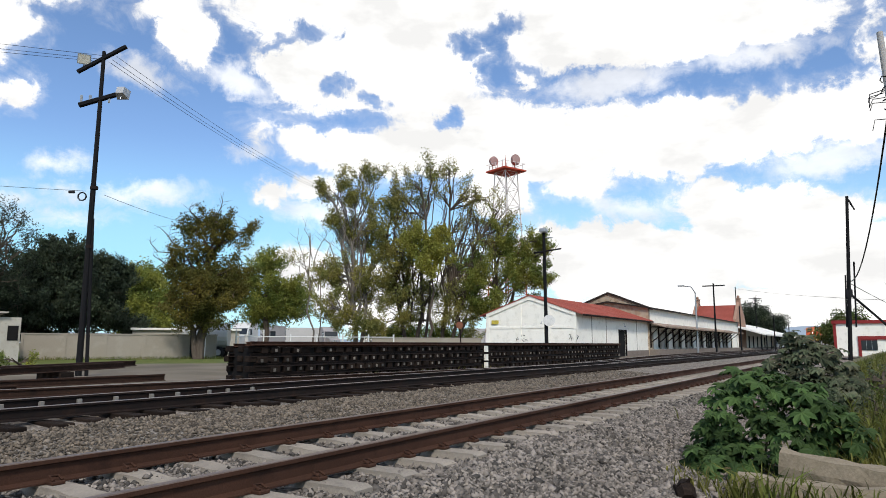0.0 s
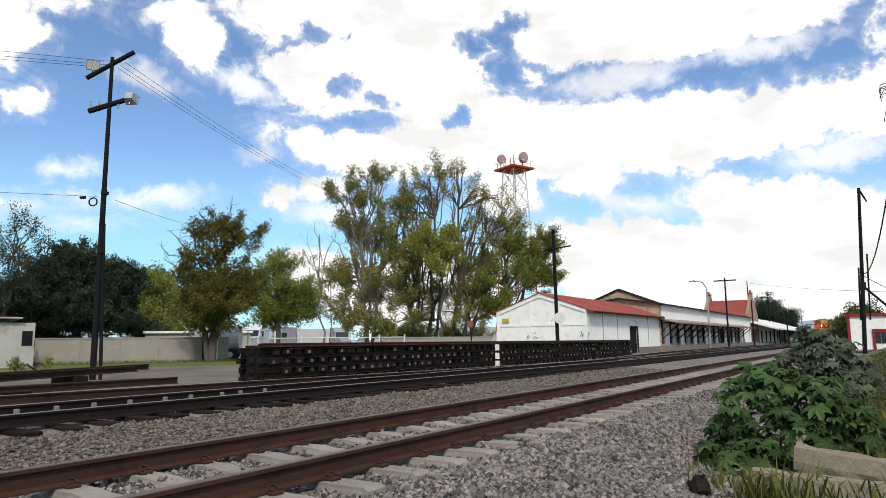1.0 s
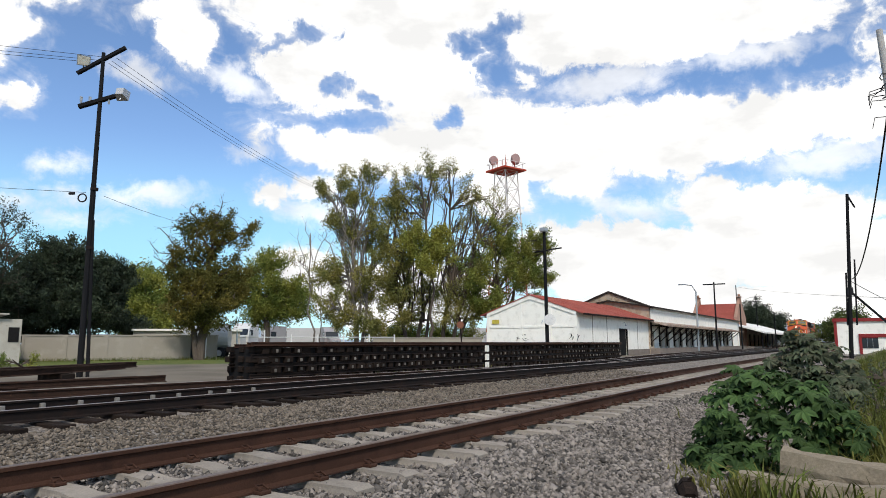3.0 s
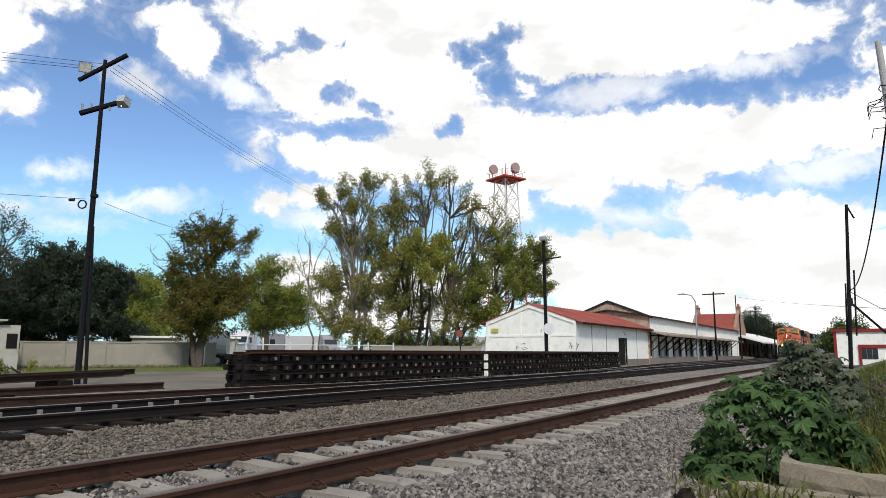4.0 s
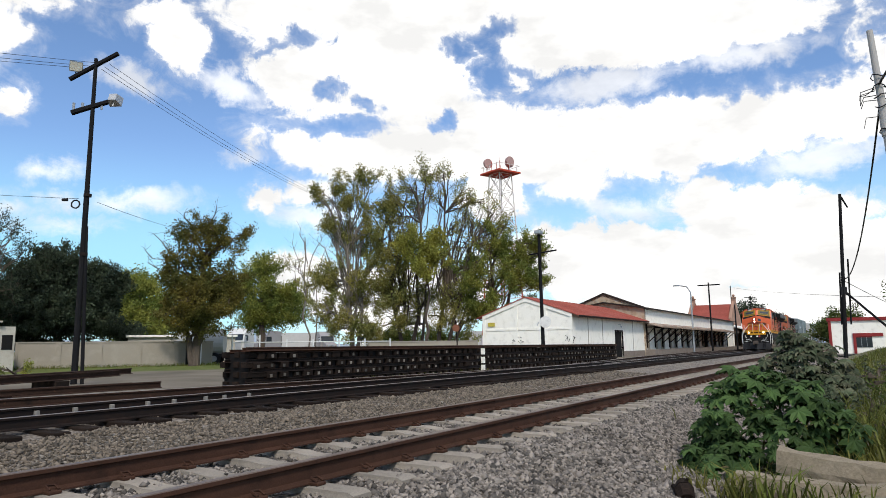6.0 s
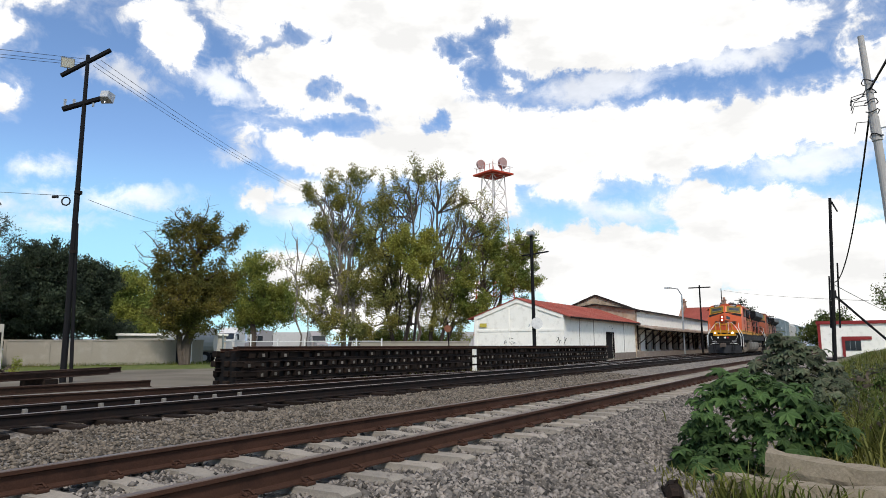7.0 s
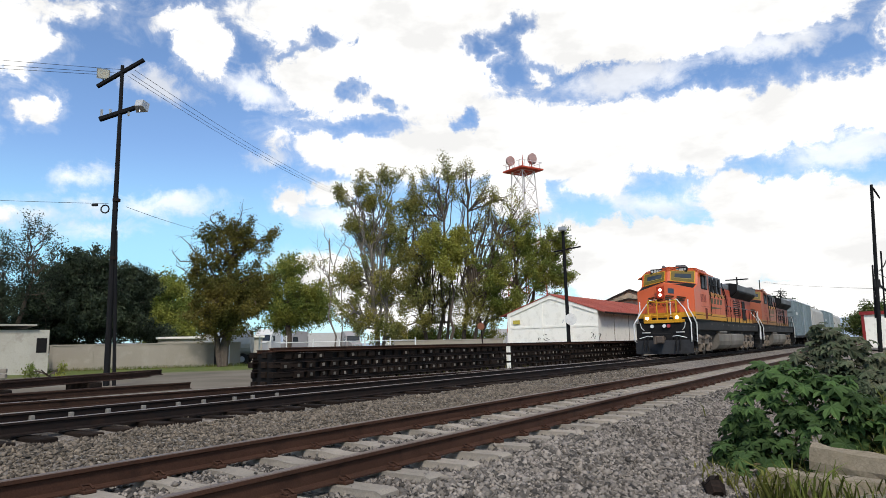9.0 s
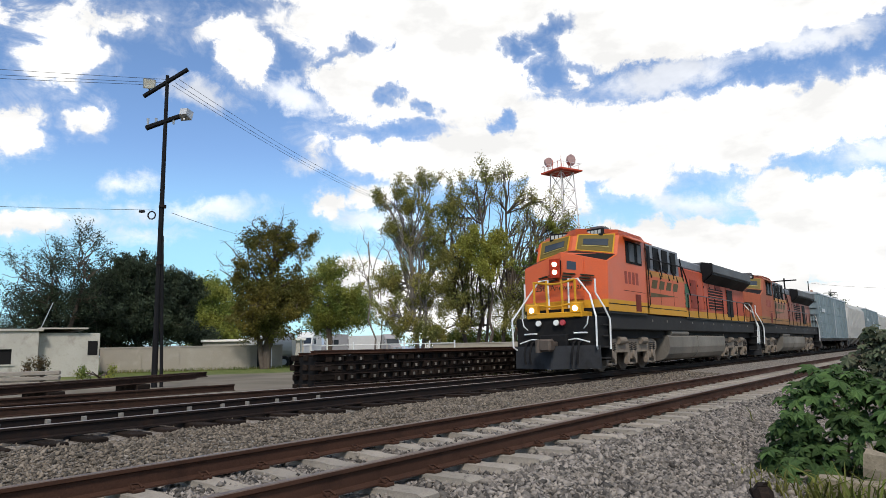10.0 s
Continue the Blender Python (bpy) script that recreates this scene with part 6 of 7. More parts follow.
def build_low_wall():
    t = thing("wall_low", "low grey block wall below the trees", "wall", kind="structure")
    a, b = Vector((40.6, 31.6, 0)), Vector((46.4, 25.4, 0))
    d = b - a
    m = pose(a.x, a.y, 0, 0, 0, math.degrees(math.atan2(d.y, d.x)))
    part("wall_run", Shape().box(0, d.length, 0, .2, -.3, 1.22), GREYWALL, t, m=m)
    part("coping", Shape().box(0, d.length, -.04, .24, 1.22, 1.30), GREYWALL, t, m=m)


build_low_wall()


def build_crossing_sign():
    t = thing("signal_post", "thin rusty signal post with a reddish round target", "signal", pose(27.2, 15.9, -.25))
    part("post", Shape().rod((0, 0, 0), (-.1, .1, 2.3), .035, .03, 6), DARKRAIL, t)
    part("target", Shape().rod((-.1, .08, 1.95), (-.14, .06, 1.95), .17, .17, 12), material("faded_red_target", (.24, .10, .06), .8), t, "faded red target")


build_crossing_sign()


def build_parked_car():
    t = thing("parked_car", "pale silver sedan parked by the station platform", "car", pose(152, 13.2, .0, 0, 0, 90))
    paint = material("silver_car_paint", (.45, .46, .47), .3, .4, .1)
    part("body", Shape().prism([(-2.2, .3), (2.2, .3), (2.2, .8), (1.5, .95), (-1.6, .98), (-2.2, .85)], "y", -.85, .85), paint, t)
    part("cabin", Shape().prism([(-1.5, .95), (1.1, .95), (.5, 1.42), (-.9, 1.45)], "y", -.75, .75), GLASSDARK, t, "dark glazed cabin")
    part("roof", Shape().box(-.85, .45, -.72, .72, 1.42, 1.48), paint, t)
    for x in (-1.35, 1.35):
        for y in (-.8, .8):
            wheel(t, x, y, .32)


build_parked_car()


# ---- stacked slabs and scrap by the shed ----
def build_slab_stack():
    for i in range(3):
        solid("concrete_slab", Shape().box(-1.6, 1.6, -.3, .3, 0, .16, .02), CONCRETE, "pale concrete tie stacked by the shed", "concrete tie", pose(11.2, 29.6, -.225 + i * .2, 0, 0, -32 + i * 2), group="stacked ties")
        for d in (-1.0, 1.0):
            if i:
                solid("spacer", Shape().box(-.06, .06, -.3, .3, 0, .04), TIMBER, "thin timber spacer between stacked ties", "spacer", pose(11.2 + d * .848, 29.6 - d * .53, -.225 + i * .2 - .04, 0, 0, -30), group="spacers")


build_slab_stack()


# ---- train ----
ORANGE = material("locomotive_orange", (0.60, 0.094, 0.016), 0.42, 0, 0.18, 1.6, 40, 0.05, second=(0.50, 0.10, 0.035), blend=0.5)
FADED = material("faded_orange_side", (0.55, 0.118, 0.048), 0.5, 0, 0.2, 1.6, 40, 0.05, second=(0.44, 0.13, 0.075), blend=0.6, spots=(0.36, 0.12, 0.07), stretch=(1, 1, .3))
HOODRED = material("sooty_orange_hood", (0.46, 0.085, 0.040), 0.55, 0, 0.3, 2.0, 40, 0.05, second=(0.30, 0.065, 0.04), blend=0.6, spots=(0.15, 0.05, 0.035), stretch=(1, 1, .3))
CABINETGREY = material("pale_cabinet_grey", (0.20, 0.21, 0.23), 0.55, 0.1, 0.25, 2, 30, 0.1)
YELLOW = material("stripe_yellow", (0.56, 0.27, 0.015), 0.5, 0, 0.2, 2, 40, 0.05, second=(0.50, 0.26, 0.05))
LOCOBLACK = material("locomotive_black", (0.009, 0.009, 0.010), 0.7, 0, 0.4, 3, 40, 0.1, second=(0.02, 0.018, 0.016))
SILL = material("dusty_dark_sill", (0.028, 0.0275, 0.029), 0.7, 0, 0.35, 2, 40, 0.1, second=(0.038, 0.034, 0.03))
PLOWGREY = material("plow_grey", (0.040, 0.042, 0.047), 0.7, 0, 0.35, 2.5, 40, 0.15, second=(0.022, 0.021, 0.021))
TRUCK = material("dusty_truck_frame", (0.25, 0.205, 0.16), 0.75, 0.1, 0.45, 5, 40, 0.3, second=(0.15, 0.115, 0.09))
TANK = material("grimy_silver_tank", (0.215, 0.19, 0.158), 0.5, 0.15, 0.25, 1.2, 30, 0.1, second=(0.12, 0.105, 0.09), stretch=(1, 1, .35))
WHEEL = material("wheel_steel", (0.14, 0.11, 0.09), 0.6, 0.5, 0.35, 6, 40, 0.2)
OLIVE = material("olive_yellow_frame", (0.16, 0.115, 0.03), 0.5, 0, 0.2)
RAILWHITE = material("white_handrail", (0.74, 0.74, 0.72), 0.5, 0, 0.12, bump=0)
RADGREY = material("radiator_grey", (0.12, 0.12, 0.125), 0.6, 0.2, 0.25, 2, 30, 0.1)
DARKGREEN = material("lettering_dark_green", (0.03, 0.035, 0.022), 0.5, 0, 0.2)
OLIVE2 = material("pale_olive_edge", (0.40, 0.32, 0.12), 0.5, 0, 0.2)
CABGLASS = material("cab_glass", (0.035, 0.045, 0.055), 0.06, 0, 0.1, bump=0)
LAMP_ON = material("lit_headlamp", (1.0, 0.88, 0.66), 0.3, 0, 0.0, bump=0, glow=5.5)
LAMP_OFF = material("small_white_lens", (0.75, 0.75, 0.72), 0.25, 0, 0.1, bump=0)
LAMP_RED = material("red_lens", (0.42, 0.05, 0.06), 0.25, 0, 0.1, bump=0)
BOXBLUE = material("boxcar_blue_grey", (0.20, 0.25, 0.265), 0.6, 0, 0.2, 1.2, 30, 0.05, second=(0.135, 0.17, 0.185), spots=(.16, .14, .12), stretch=(1, 1, .4))
HOPGREY = material("hopper_pale_grey", (0.40, 0.385, 0.355), 0.6, 0, 0.18, 1.2, 30, 0.05, second=(0.34, 0.33, 0.32))
CARROOF = material("car_roof_galvanised", (0.55, 0.56, 0.57), 0.5, 0.4, 0.15)


def slab(p00, p10, p11, p01, u0, u1, v0, v1, lift, thick=0.03):
    """A thin plate on the four-cornered face, from u0..u1 and v0..v1 of it, lifted off along its normal."""
    c = [Vector(p) for p in (p00, p10, p11, p01)]
    n = (c[1] - c[0]).cross(c[3] - c[0]).normalized()

    def at(u, v):
        return c[0] * (1 - u) * (1 - v) + c[1] * u * (1 - v) + c[2] * u * v + c[3] * (1 - u) * v
    q = [at(u0, v0), at(u1, v0), at(u1, v1), at(u0, v1)]
    vs = [p + n * (lift - thick) for p in q] + [p + n * lift for p in q]
    return vs, [(0, 3, 2, 1), (4, 5, 6, 7), (0, 1, 5, 4), (1, 2, 6, 5), (2, 3, 7, 6), (3, 0, 4, 7)]


def plate(name, face, box, lift, mat, parent, label="", thick=0.03):
    return part(name, Shape().add(*slab(*face, *box, lift, thick)), mat, parent, label)


def word(text, size, mat, parent, m):
    cu = bpy.data.curves.new("word", "FONT")
    cu.body, cu.size, cu.extrude, cu.align_x = text, size, 0.004, "CENTER"
    tmp = bpy.data.objects.new("word", cu)
    scene.collection.objects.link(tmp)
    me = bpy.data.meshes.new_from_object(tmp.evaluated_get(bpy.context.evaluated_depsgraph_get()))
    bpy.data.objects.remove(tmp)
    me.materials.clear()
    me.materials.append(mat)
    return part("lettering", me, mat, parent, "dark painted lettering", m)


def wheelset_mesh(r):
    s = Shape()
    for y in (-.75, .75):
        k = 1 if y > 0 else -1
        s.rod((0, y - .065, 0), (0, y + .065, 0), r, r, 28)
        s.rod((0, y - k * .09, 0), (0, y - k * .06, 0), r + .026, r + .026, 28)
        s.rod((0, y + k * .06, 0), (0, y + k * .075, 0), r * .78, r * .74, 28)
        for a in range(5):
            b = a * 2 * math.pi / 5
            s.rod((r * .48 * math.cos(b), y + k * .06, r * .48 * math.sin(b)), (r * .48 * math.cos(b), y + k * .085, r * .48 * math.sin(b)), r * .13, r * .11, 8)
        s.rod((0, y, 0), (0, y + k * .16, 0), .12, .11, 12)
    s.rod((0, -.75, 0), (0, .75, 0), .09, .09, 10)
    return s.mesh("wheelset", WHEEL)


LOCO_WHEEL, CAR_WHEEL = wheelset_mesh(.53), wheelset_mesh(.42)
SPINNING = []


def wheelset(parent, x, r, mesh):
    w = part("wheelset", mesh, None, parent, "steel wheel pair on its axle")
    SPINNING.append((w, x, r))
    w.matrix_basis = pose(x, 0, r)
    return w


def loco_truck(t, xc):
    """Three axles, cast side frames with pedestals, springs and axle boxes."""
    tr = part("truck", Shape().box(xc - 1.9, xc + 1.9, -.55, .55, .55, 1.0, .03), SILL, t, "dark bolster")
    for y in (-1.12, 1.12):
        k = 1 if y > 0 else -1
        s = Shape()
        s.prism([(xc - 2.45, .98), (xc - 2.45, .72), (xc - 2.25, .62), (xc + 2.25, .62), (xc + 2.45, .72), (xc + 2.45, .98), (xc + 2.1, 1.08), (xc - 2.1, 1.08)], "y", y - .07, y + .07)
        part("side_frame", s, TRUCK, tr, "dusty cast side frame")
        for ax in (-1.85, 0, 1.85):
            p = Shape()
            for d in (-.42, .26):
                p.prism([(xc + ax + d, .64), (xc + ax + d + .16, .64), (xc + ax + d + .13, .24), (xc + ax + d - .02, .24)], "y", y - .08, y + .08)
            p.box(xc + ax - .44, xc + ax + .44, y - .05, y + .05, .2, .27, .01)
            part("pedestal", p, TRUCK, tr)
            b = part("axle_box", Shape().box(xc + ax - .24, xc + ax + .24, y - .1, y + .1, .36, .72, .05).rod((xc + ax, y, .53), (xc + ax, y + k * .17, .53), .15, .13, 14), TRUCK, tr)
            for d in (-.18, .18):
                sp = Shape().pipe([(xc + ax + d + .07 * math.cos(a), y + k * .09 + .07 * math.sin(a), .66 + a * .012) for a in np.arange(0, 25, .8)], .018, 4)
                part("spring", sp, SILL, tr)
        part("brake_cylinder", Shape().rod((xc - 1.35, y + k * .1, 1.02), (xc - .75, y + k * .1, 1.02), .13, .13, 12).rod((xc - .75, y + k * .1, 1.02), (xc - .35, y + k * .1, .98), .03), TRUCK, tr)
        part("brake_cylinder", Shape().rod((xc + .65, y + k * .1, 1.02), (xc + 1.25, y + k * .1, 1.02), .13, .13, 12), TRUCK, tr)
        part("sand_pipe", Shape().pipe([(xc - 2.3, y + k * .12, 1.3), (xc - 2.35, y + k * .1, .7), (xc - 2.5, y - k * .3, .18)], .025, 5), TRUCK, tr)
    for ax in (-1.85, 0, 1.85):
        wheelset(t, xc + ax, .53, LOCO_WHEEL)


def build_locomotive(label):
    t = thing("locomotive", label, "locomotive", group="locomotives")
    W = 1.55
    # nose and cab: rows of centre and side points, front to roof
    rows = [((.80, 1.98), (1.08, 1.98)), ((.80, 2.36), (1.08, 2.36)), ((.92, 4.02), (1.18, 3.60)), ((1.72, 4.16), (2.02, 3.90)), ((1.98, 4.72), (2.28, 4.60)), ((2.35, 5.02), (2.60, 4.85))]
    ring = [[(s[0], W if i < 5 else 1.38, s[1]), (c[0], 0, c[1]), (s[0], -W if i < 5 else -1.38, s[1])] for i, (c, s) in enumerate(rows)]

    def face(i, side):
        a, b = (0, 1) if side > 0 else (1, 2)
        return [ring[i][a], ring[i][b], ring[i + 1][b], ring[i + 1][a]]

    def shell(i0, i1, sides=True, back=4.7):
        s = Shape()
        for i in range(i0, i1):
            for sd in (1, -1):
                f = face(i, sd)
                s.add(f, [(0, 1, 2, 3)])
        for k in (0, 2):
            for i in range(i0, i1):
                p, q = ring[i][k], ring[i + 1][k]
                s.add([p, q, (back, q[1], q[2]), (back, p[1], p[2])], [(0, 1, 2, 3)])
        return s

    body = part("cab", shell(1, 5), [ORANGE], t, "orange cab with a blunt faceted nose")
    top = Shape()
    for sd in (1, -1):
        top.add(face(4, sd), [(0, 1, 2, 3)])
    l5, c5, r5 = ring[5]
    top.add([l5, c5, (4.75, 0, 5.02), (4.75, 1.38, 4.85)], [(0, 1, 2, 3)])
    top.add([c5, r5, (4.75, -1.38, 4.85), (4.75, 0, 5.02)], [(0, 1, 2, 3)])
    for k in (0, 2):
        p, q = ring[4][k], ring[5][k]
        top.add([p, q, (4.75, q[1], q[2]), (4.75, p[1], p[2])], [(0, 1, 2, 3)])
    part("cab_roof", top, ORANGE, body, "orange cab roof")
    part("cab_rear", Shape().prism([(-W, 1.98), (W, 1.98), (W, 4.6), (1.38, 4.85), (0, 5.02), (-1.38, 4.85), (-W, 4.6)], "x", 4.6, 4.72), FADED, body)
    part("cab_floor", Shape().prism([(.86, 0), (1.10, W - .02), (4.6, W - .02), (4.6, -W + .02), (1.10, -W + .02)], "z", 1.9, 1.985), SILL, body)
    # stripes round the foot of the nose
    for i, (mat, v0, v1, lift) in enumerate(((LOCOBLACK, 0, .30, .004), (YELLOW, .30, 1.0, .004))):
        for sd in (1, -1):
            plate("stripe", face(0, sd), (0, 1, v0, v1), lift, mat, body, "black foot stripe" if i == 0 else "yellow stripe")
    for y in (W, -W):
        k = 1 if y > 0 else -1
        part("stripe", Shape().box(1.08, 4.72, min(y, y - k * .03), max(y, y - k * .03), 1.98, 2.36), YELLOW, body, "yellow stripe")
        part("stripe", Shape().box(1.08, 4.72, min(y, y + k * .004), max(y, y + k * .004), 2.2, 2.235), LOCOBLACK, body)
    # black glare panel in front of the windscreen, and windscreens in olive frames
    for sd in (1, -1):
        plate("glare_panel", face(2, sd), (.04, .96, .06, .97), .006, LOCOBLACK, body, "matt black glare panel")
        u0, u1 = (.06, .93) if sd > 0 else (.07, .94)
        plate("windscreen_rim", face(3, sd), (u0 + .02, u1 - .02, .03, 1.06), .022, YELLOW, body, "yellow windscreen rim")
        fr = plate("windscreen_frame", face(3, sd), (u0 + .05, u1 - .05, .09, 1.0), .03, OLIVE, body, "olive-yellow windscreen surround")
        plate("windscreen", face(3, sd), (u0 + .17, u1 - .15, .40, .76), .045, CABGLASS, fr, "dark windscreen")
        plate("windscreen_edge", face(3, sd), (u0 + .15, u1 - .13, .32, .36), .05, OLIVE2, fr)
        nb = part("number_board", Shape().box(-.04, .10, -.33, .33, -.14, .14, .012), LOCOBLACK, body, "black number board", pose(2.22, sd * .70, 4.77, 0, 10, sd * 11))
        for d in range(4):
            part("digit_bar", Shape().box(-.048, -.04, -.27 + d * .145, -.16 + d * .145, -.07, .07), material("board_digit_grey", (.42, .42, .40), .5), nb)
    # nose door, headlamps, window and marks
    f = face(1, -1)
    plate("nose_door", f, (.02, .50, .02, .93), .05, ORANGE, body, "orange nose door")
    plate("nose_window", f, (.14, .34, .66, .84), .06, CABGLASS, body, "small round-cornered nose window")
    hl = part("headlamp_housing", Shape().box(.72, .98, -.02, .30, 3.18, 3.74, .02), LOCOBLACK, body, "headlamp housing")
    part("housing_face", Shape().box(.70, .72, -.06, .34, 3.14, 3.78), material("lamp_housing_red", (.34, .035, .015), .5), hl, "dark red lamp housing")
    for z in (3.33, 3.6):
        part("headlamp", Shape().rod((.70, .14, z), (.665, .14, z), .08, .075, 16), LAMP_ON, hl, "lit round headlamp")
    # plain slanted bars where the maker's mark is
    g = face(1, 1)
    for ff, spans in ((g, ((.42, .66), (.70, .97))), (f, ((.03, .33), (.40, .72)))):
        for a, b in spans:
            for v0, v1, ua, ub in ((.556, .580, .12, 1), (.488, .512, .05, .72), (.425, .446, .0, .86)):
                plate("emblem_bar", ff, (a + (b - a) * ua, a + (b - a) * ub, v0, v1), .13, DARKGREEN, body, thick=.1)
    w = word("25th Anniversary", .27, DARKGREEN, body, Matrix.Identity(4))
    w.matrix_basis = pose(.725, -.02, 2.72, 90, 0, -90) @ pose(0, 0, 0, -4, 0, 0)
    # cab side windows with a sunshade
    for y in (-W, W):
        k = 1 if y > 0 else -1
        fr = part("side_window", Shape().box(2.75, 4.2, min(y, y + k * .02), max(y, y + k * .02), 3.68, 4.46), LOCOBLACK, body, "dark cab side window")
        part("sash", Shape().box(3.0, 3.45, min(y, y + k * .04), max(y, y + k * .04), 3.75, 4.40), RADGREY, fr)
        part("sash", Shape().box(3.75, 4.1, min(y, y + k * .04), max(y, y + k * .04), 3.75, 4.40), RADGREY, fr)
        part("sunshade", Shape().prism([(y - k * .02, 4.66), (y + k * .36, 4.46), (y + k * .36, 4.42), (y - k * .02, 4.60)], "x", 2.6, 4.4), FADED, fr, "orange sunshade")
        part("grab_rail", Shape().pipe([(4.68, y, 2.2), (4.68, y + k * .07, 2.3), (4.68, y + k * .07, 4.3), (4.68, y, 4.4)], .02, 5), LOCOBLACK, body)
        for d in range(4):
            part("digit_bar", Shape().box(2.55 + d * .34, 2.78 + d * .34, min(y, y + k * .004), max(y, y + k * .004), 2.95, 3.38), material("faded_digit", (.30, .07, .05), .6), body)
        part("step_well", Shape().box(3.45, 3.95, min(y, y + k * .006), max(y, y + k * .006), 2.02, 2.62), material("dark_red_recess", (.16, .03, .02), .7), body)
        part("side_line", Shape().box(2.4, 4.4, min(y, y + k * .004), max(y, y + k * .004), 2.70, 2.715), LOCOBLACK, body)
    part("roof_box", Shape().box(2.9, 3.5, -.7, -.2, 4.94, 5.12, .03), RADGREY, body)
    part("horn", Shape().rod((3.4, .5, 5.05), (3.0, .5, 5.08), .05, .1, 10).rod((3.5, .5, 4.9), (3.4, .5, 5.06), .04), RADGREY, body)
    part("underframe", Shape().box(1.25, 6.9, -.62, .62, .6, 1.4).box(15.0, 21.1, -.62, .62, .6, 1.4).box(1.25, 21.1, -1.2, 1.2, 1.1, 1.4), LOCOBLACK, t, "shadowed black underframe")
    # frame and sill
    part("frame", Shape().box(1.2, 21.2, -1.45, 1.45, 1.38, 1.95, .03), SILL, t, "dusty black side sill")
    for x in np.arange(5.2, 20, 1.6):
        part("sill_bolt", Shape().box(x, x + .08, -1.465, -1.45, 1.7, 1.78), TANK, t)
    # equipment cabinets behind the cab: flush orange side, black louvres above
    part("cabinet", Shape().box(4.72, 9.2, -1.5, 1.5, 1.98, 3.62, .02), FADED, t, "faded orange equipment cabinet")
    part("upper_cabinet", Shape().box(4.72, 9.0, -1.36, 1.36, 3.62, 4.68, .04), CABINETGREY, t, "grey louvred upper cabinet")
    for y in (-1.0, 1.0):
        k = 1 if y > 0 else -1
        for x in (4.95, 5.95, 6.95, 7.95):
            part("louvre", Shape().box(x, x + .62, min(k * 1.36, k * 1.39), max(k * 1.36, k * 1.39), 3.72, 4.58), LOCOBLACK, t, "black louvre")
        for x in (5.15, 6.15, 7.15, 8.15):
            part("drip_pipe", Shape().pipe([(x, k * 1.40, 3.75), (x, k * 1.46, 3.6), (x + .12, k * 1.51, 3.35)], .045, 6), LOCOBLACK, t)
        for x in (4.85, 6.2, 7.7, 9.1):
            part("panel_seam", Shape().box(x, x + .025, min(k * 1.5, k * 1.503), max(k * 1.5, k * 1.503), 2.36, 3.4), LOCOBLACK, t)
        part("cabinet_rail", Shape().pipe([(4.8, k * 1.5, 4.05), (9.0, k * 1.5, 4.05), (9.3, k * 1.52, 3.7), (9.9, k * 1.5, 2.9)], .03, 5), LOCOBLACK, t)
        for x in (5.0, 6.4, 7.8, 9.0):
            part("rail_bracket", Shape().rod((x, k * 1.51, 3.45), (x, k * 1.42, 4.42), .04, .03, 5), LOCOBLACK, t)
        part("stripe", Shape().box(4.72, 9.2, min(k * 1.5, k * 1.504), max(k * 1.5, k * 1.504), 1.98, 2.34), YELLOW, t, "yellow stripe")
        part("stripe", Shape().box(4.72, 9.2, min(k * 1.504, k * 1.508), max(k * 1.504, k * 1.508), 2.19, 2.22), LOCOBLACK, t)
        part("stripe", Shape().box(4.72, 9.2, min(k * 1.5, k * 1.504), max(k * 1.5, k * 1.504), 3.40, 3.60), material("faded_stripe", (.44, .21, .06), .6, 0, .25, 2, 40, .05), t, "faded yellow upper stripe")
        for d in range(4):
            part("emblem_bar", Shape().add([(5.2 + d * .8, k * 1.506, 2.95), (5.75 + d * .8, k * 1.506, 2.95), (5.95 + d * .8, k * 1.506, 3.28), (5.4 + d * .8, k * 1.506, 3.28),
                                            (5.2 + d * .8, k * 1.50, 2.95), (5.75 + d * .8, k * 1.50, 2.95), (5.95 + d * .8, k * 1.50, 3.28), (5.4 + d * .8, k * 1.50, 3.28)],
                                           [(0, 1, 2, 3), (4, 7, 6, 5), (0, 4, 5, 1), (1, 5, 6, 2), (2, 6, 7, 3), (3, 7, 4, 0)]), material("emblem_green", (.10, .075, .035), .6), t)
        part("emblem_bar", Shape().prism([(5.1, 2.78), (5.1, 2.6), (8.3, 2.75)], "y", min(k * 1.5, k * 1.506), max(k * 1.5, k * 1.506)), material("emblem_green", (.10, .075, .035), .6), t)
    # engine hood with doors, then the radiator section
    part("hood", Shape().box(9.2, 21.3, -1.02, 1.02, 1.95, 4.2, .05), HOODRED, t, "faded orange engine hood")
    part("hood_roof", Shape().box(9.0, 14.0, -.95, .95, 4.2, 4.6, .06), CABINETGREY, t, "grey hood roof")
    part("exhaust", Shape().box(11.2, 12.4, -.4, .4, 4.58, 4.78, .03), LOCOBLACK, t)
    for y in (-1.02, 1.02):
        k = 1 if y > 0 else -1
        for i in range(9):
            x = 9.45 + i * 1.0
            part("hood_door", Shape().box(x, x + .9, min(y, y + k * .02), max(y, y + k * .02), 2.45, 3.75, .006), HOODRED if i % 4 != 2 else material("dark_red_door", (.24, .045, .03), .6), t)
        part("stripe", Shape().box(9.2, 21.2, min(y, y + k * .025), max(y, y + k * .025), 2.0, 2.32), YELLOW, t, "yellow stripe")
        for i in range(9):
            for z in (2.7, 3.45):
                part("door_latch", Shape().box(9.5 + i, 9.56 + i, min(y + k * .02, y + k * .04), max(y + k * .02, y + k * .04), z, z + .12), LOCOBLACK, t)
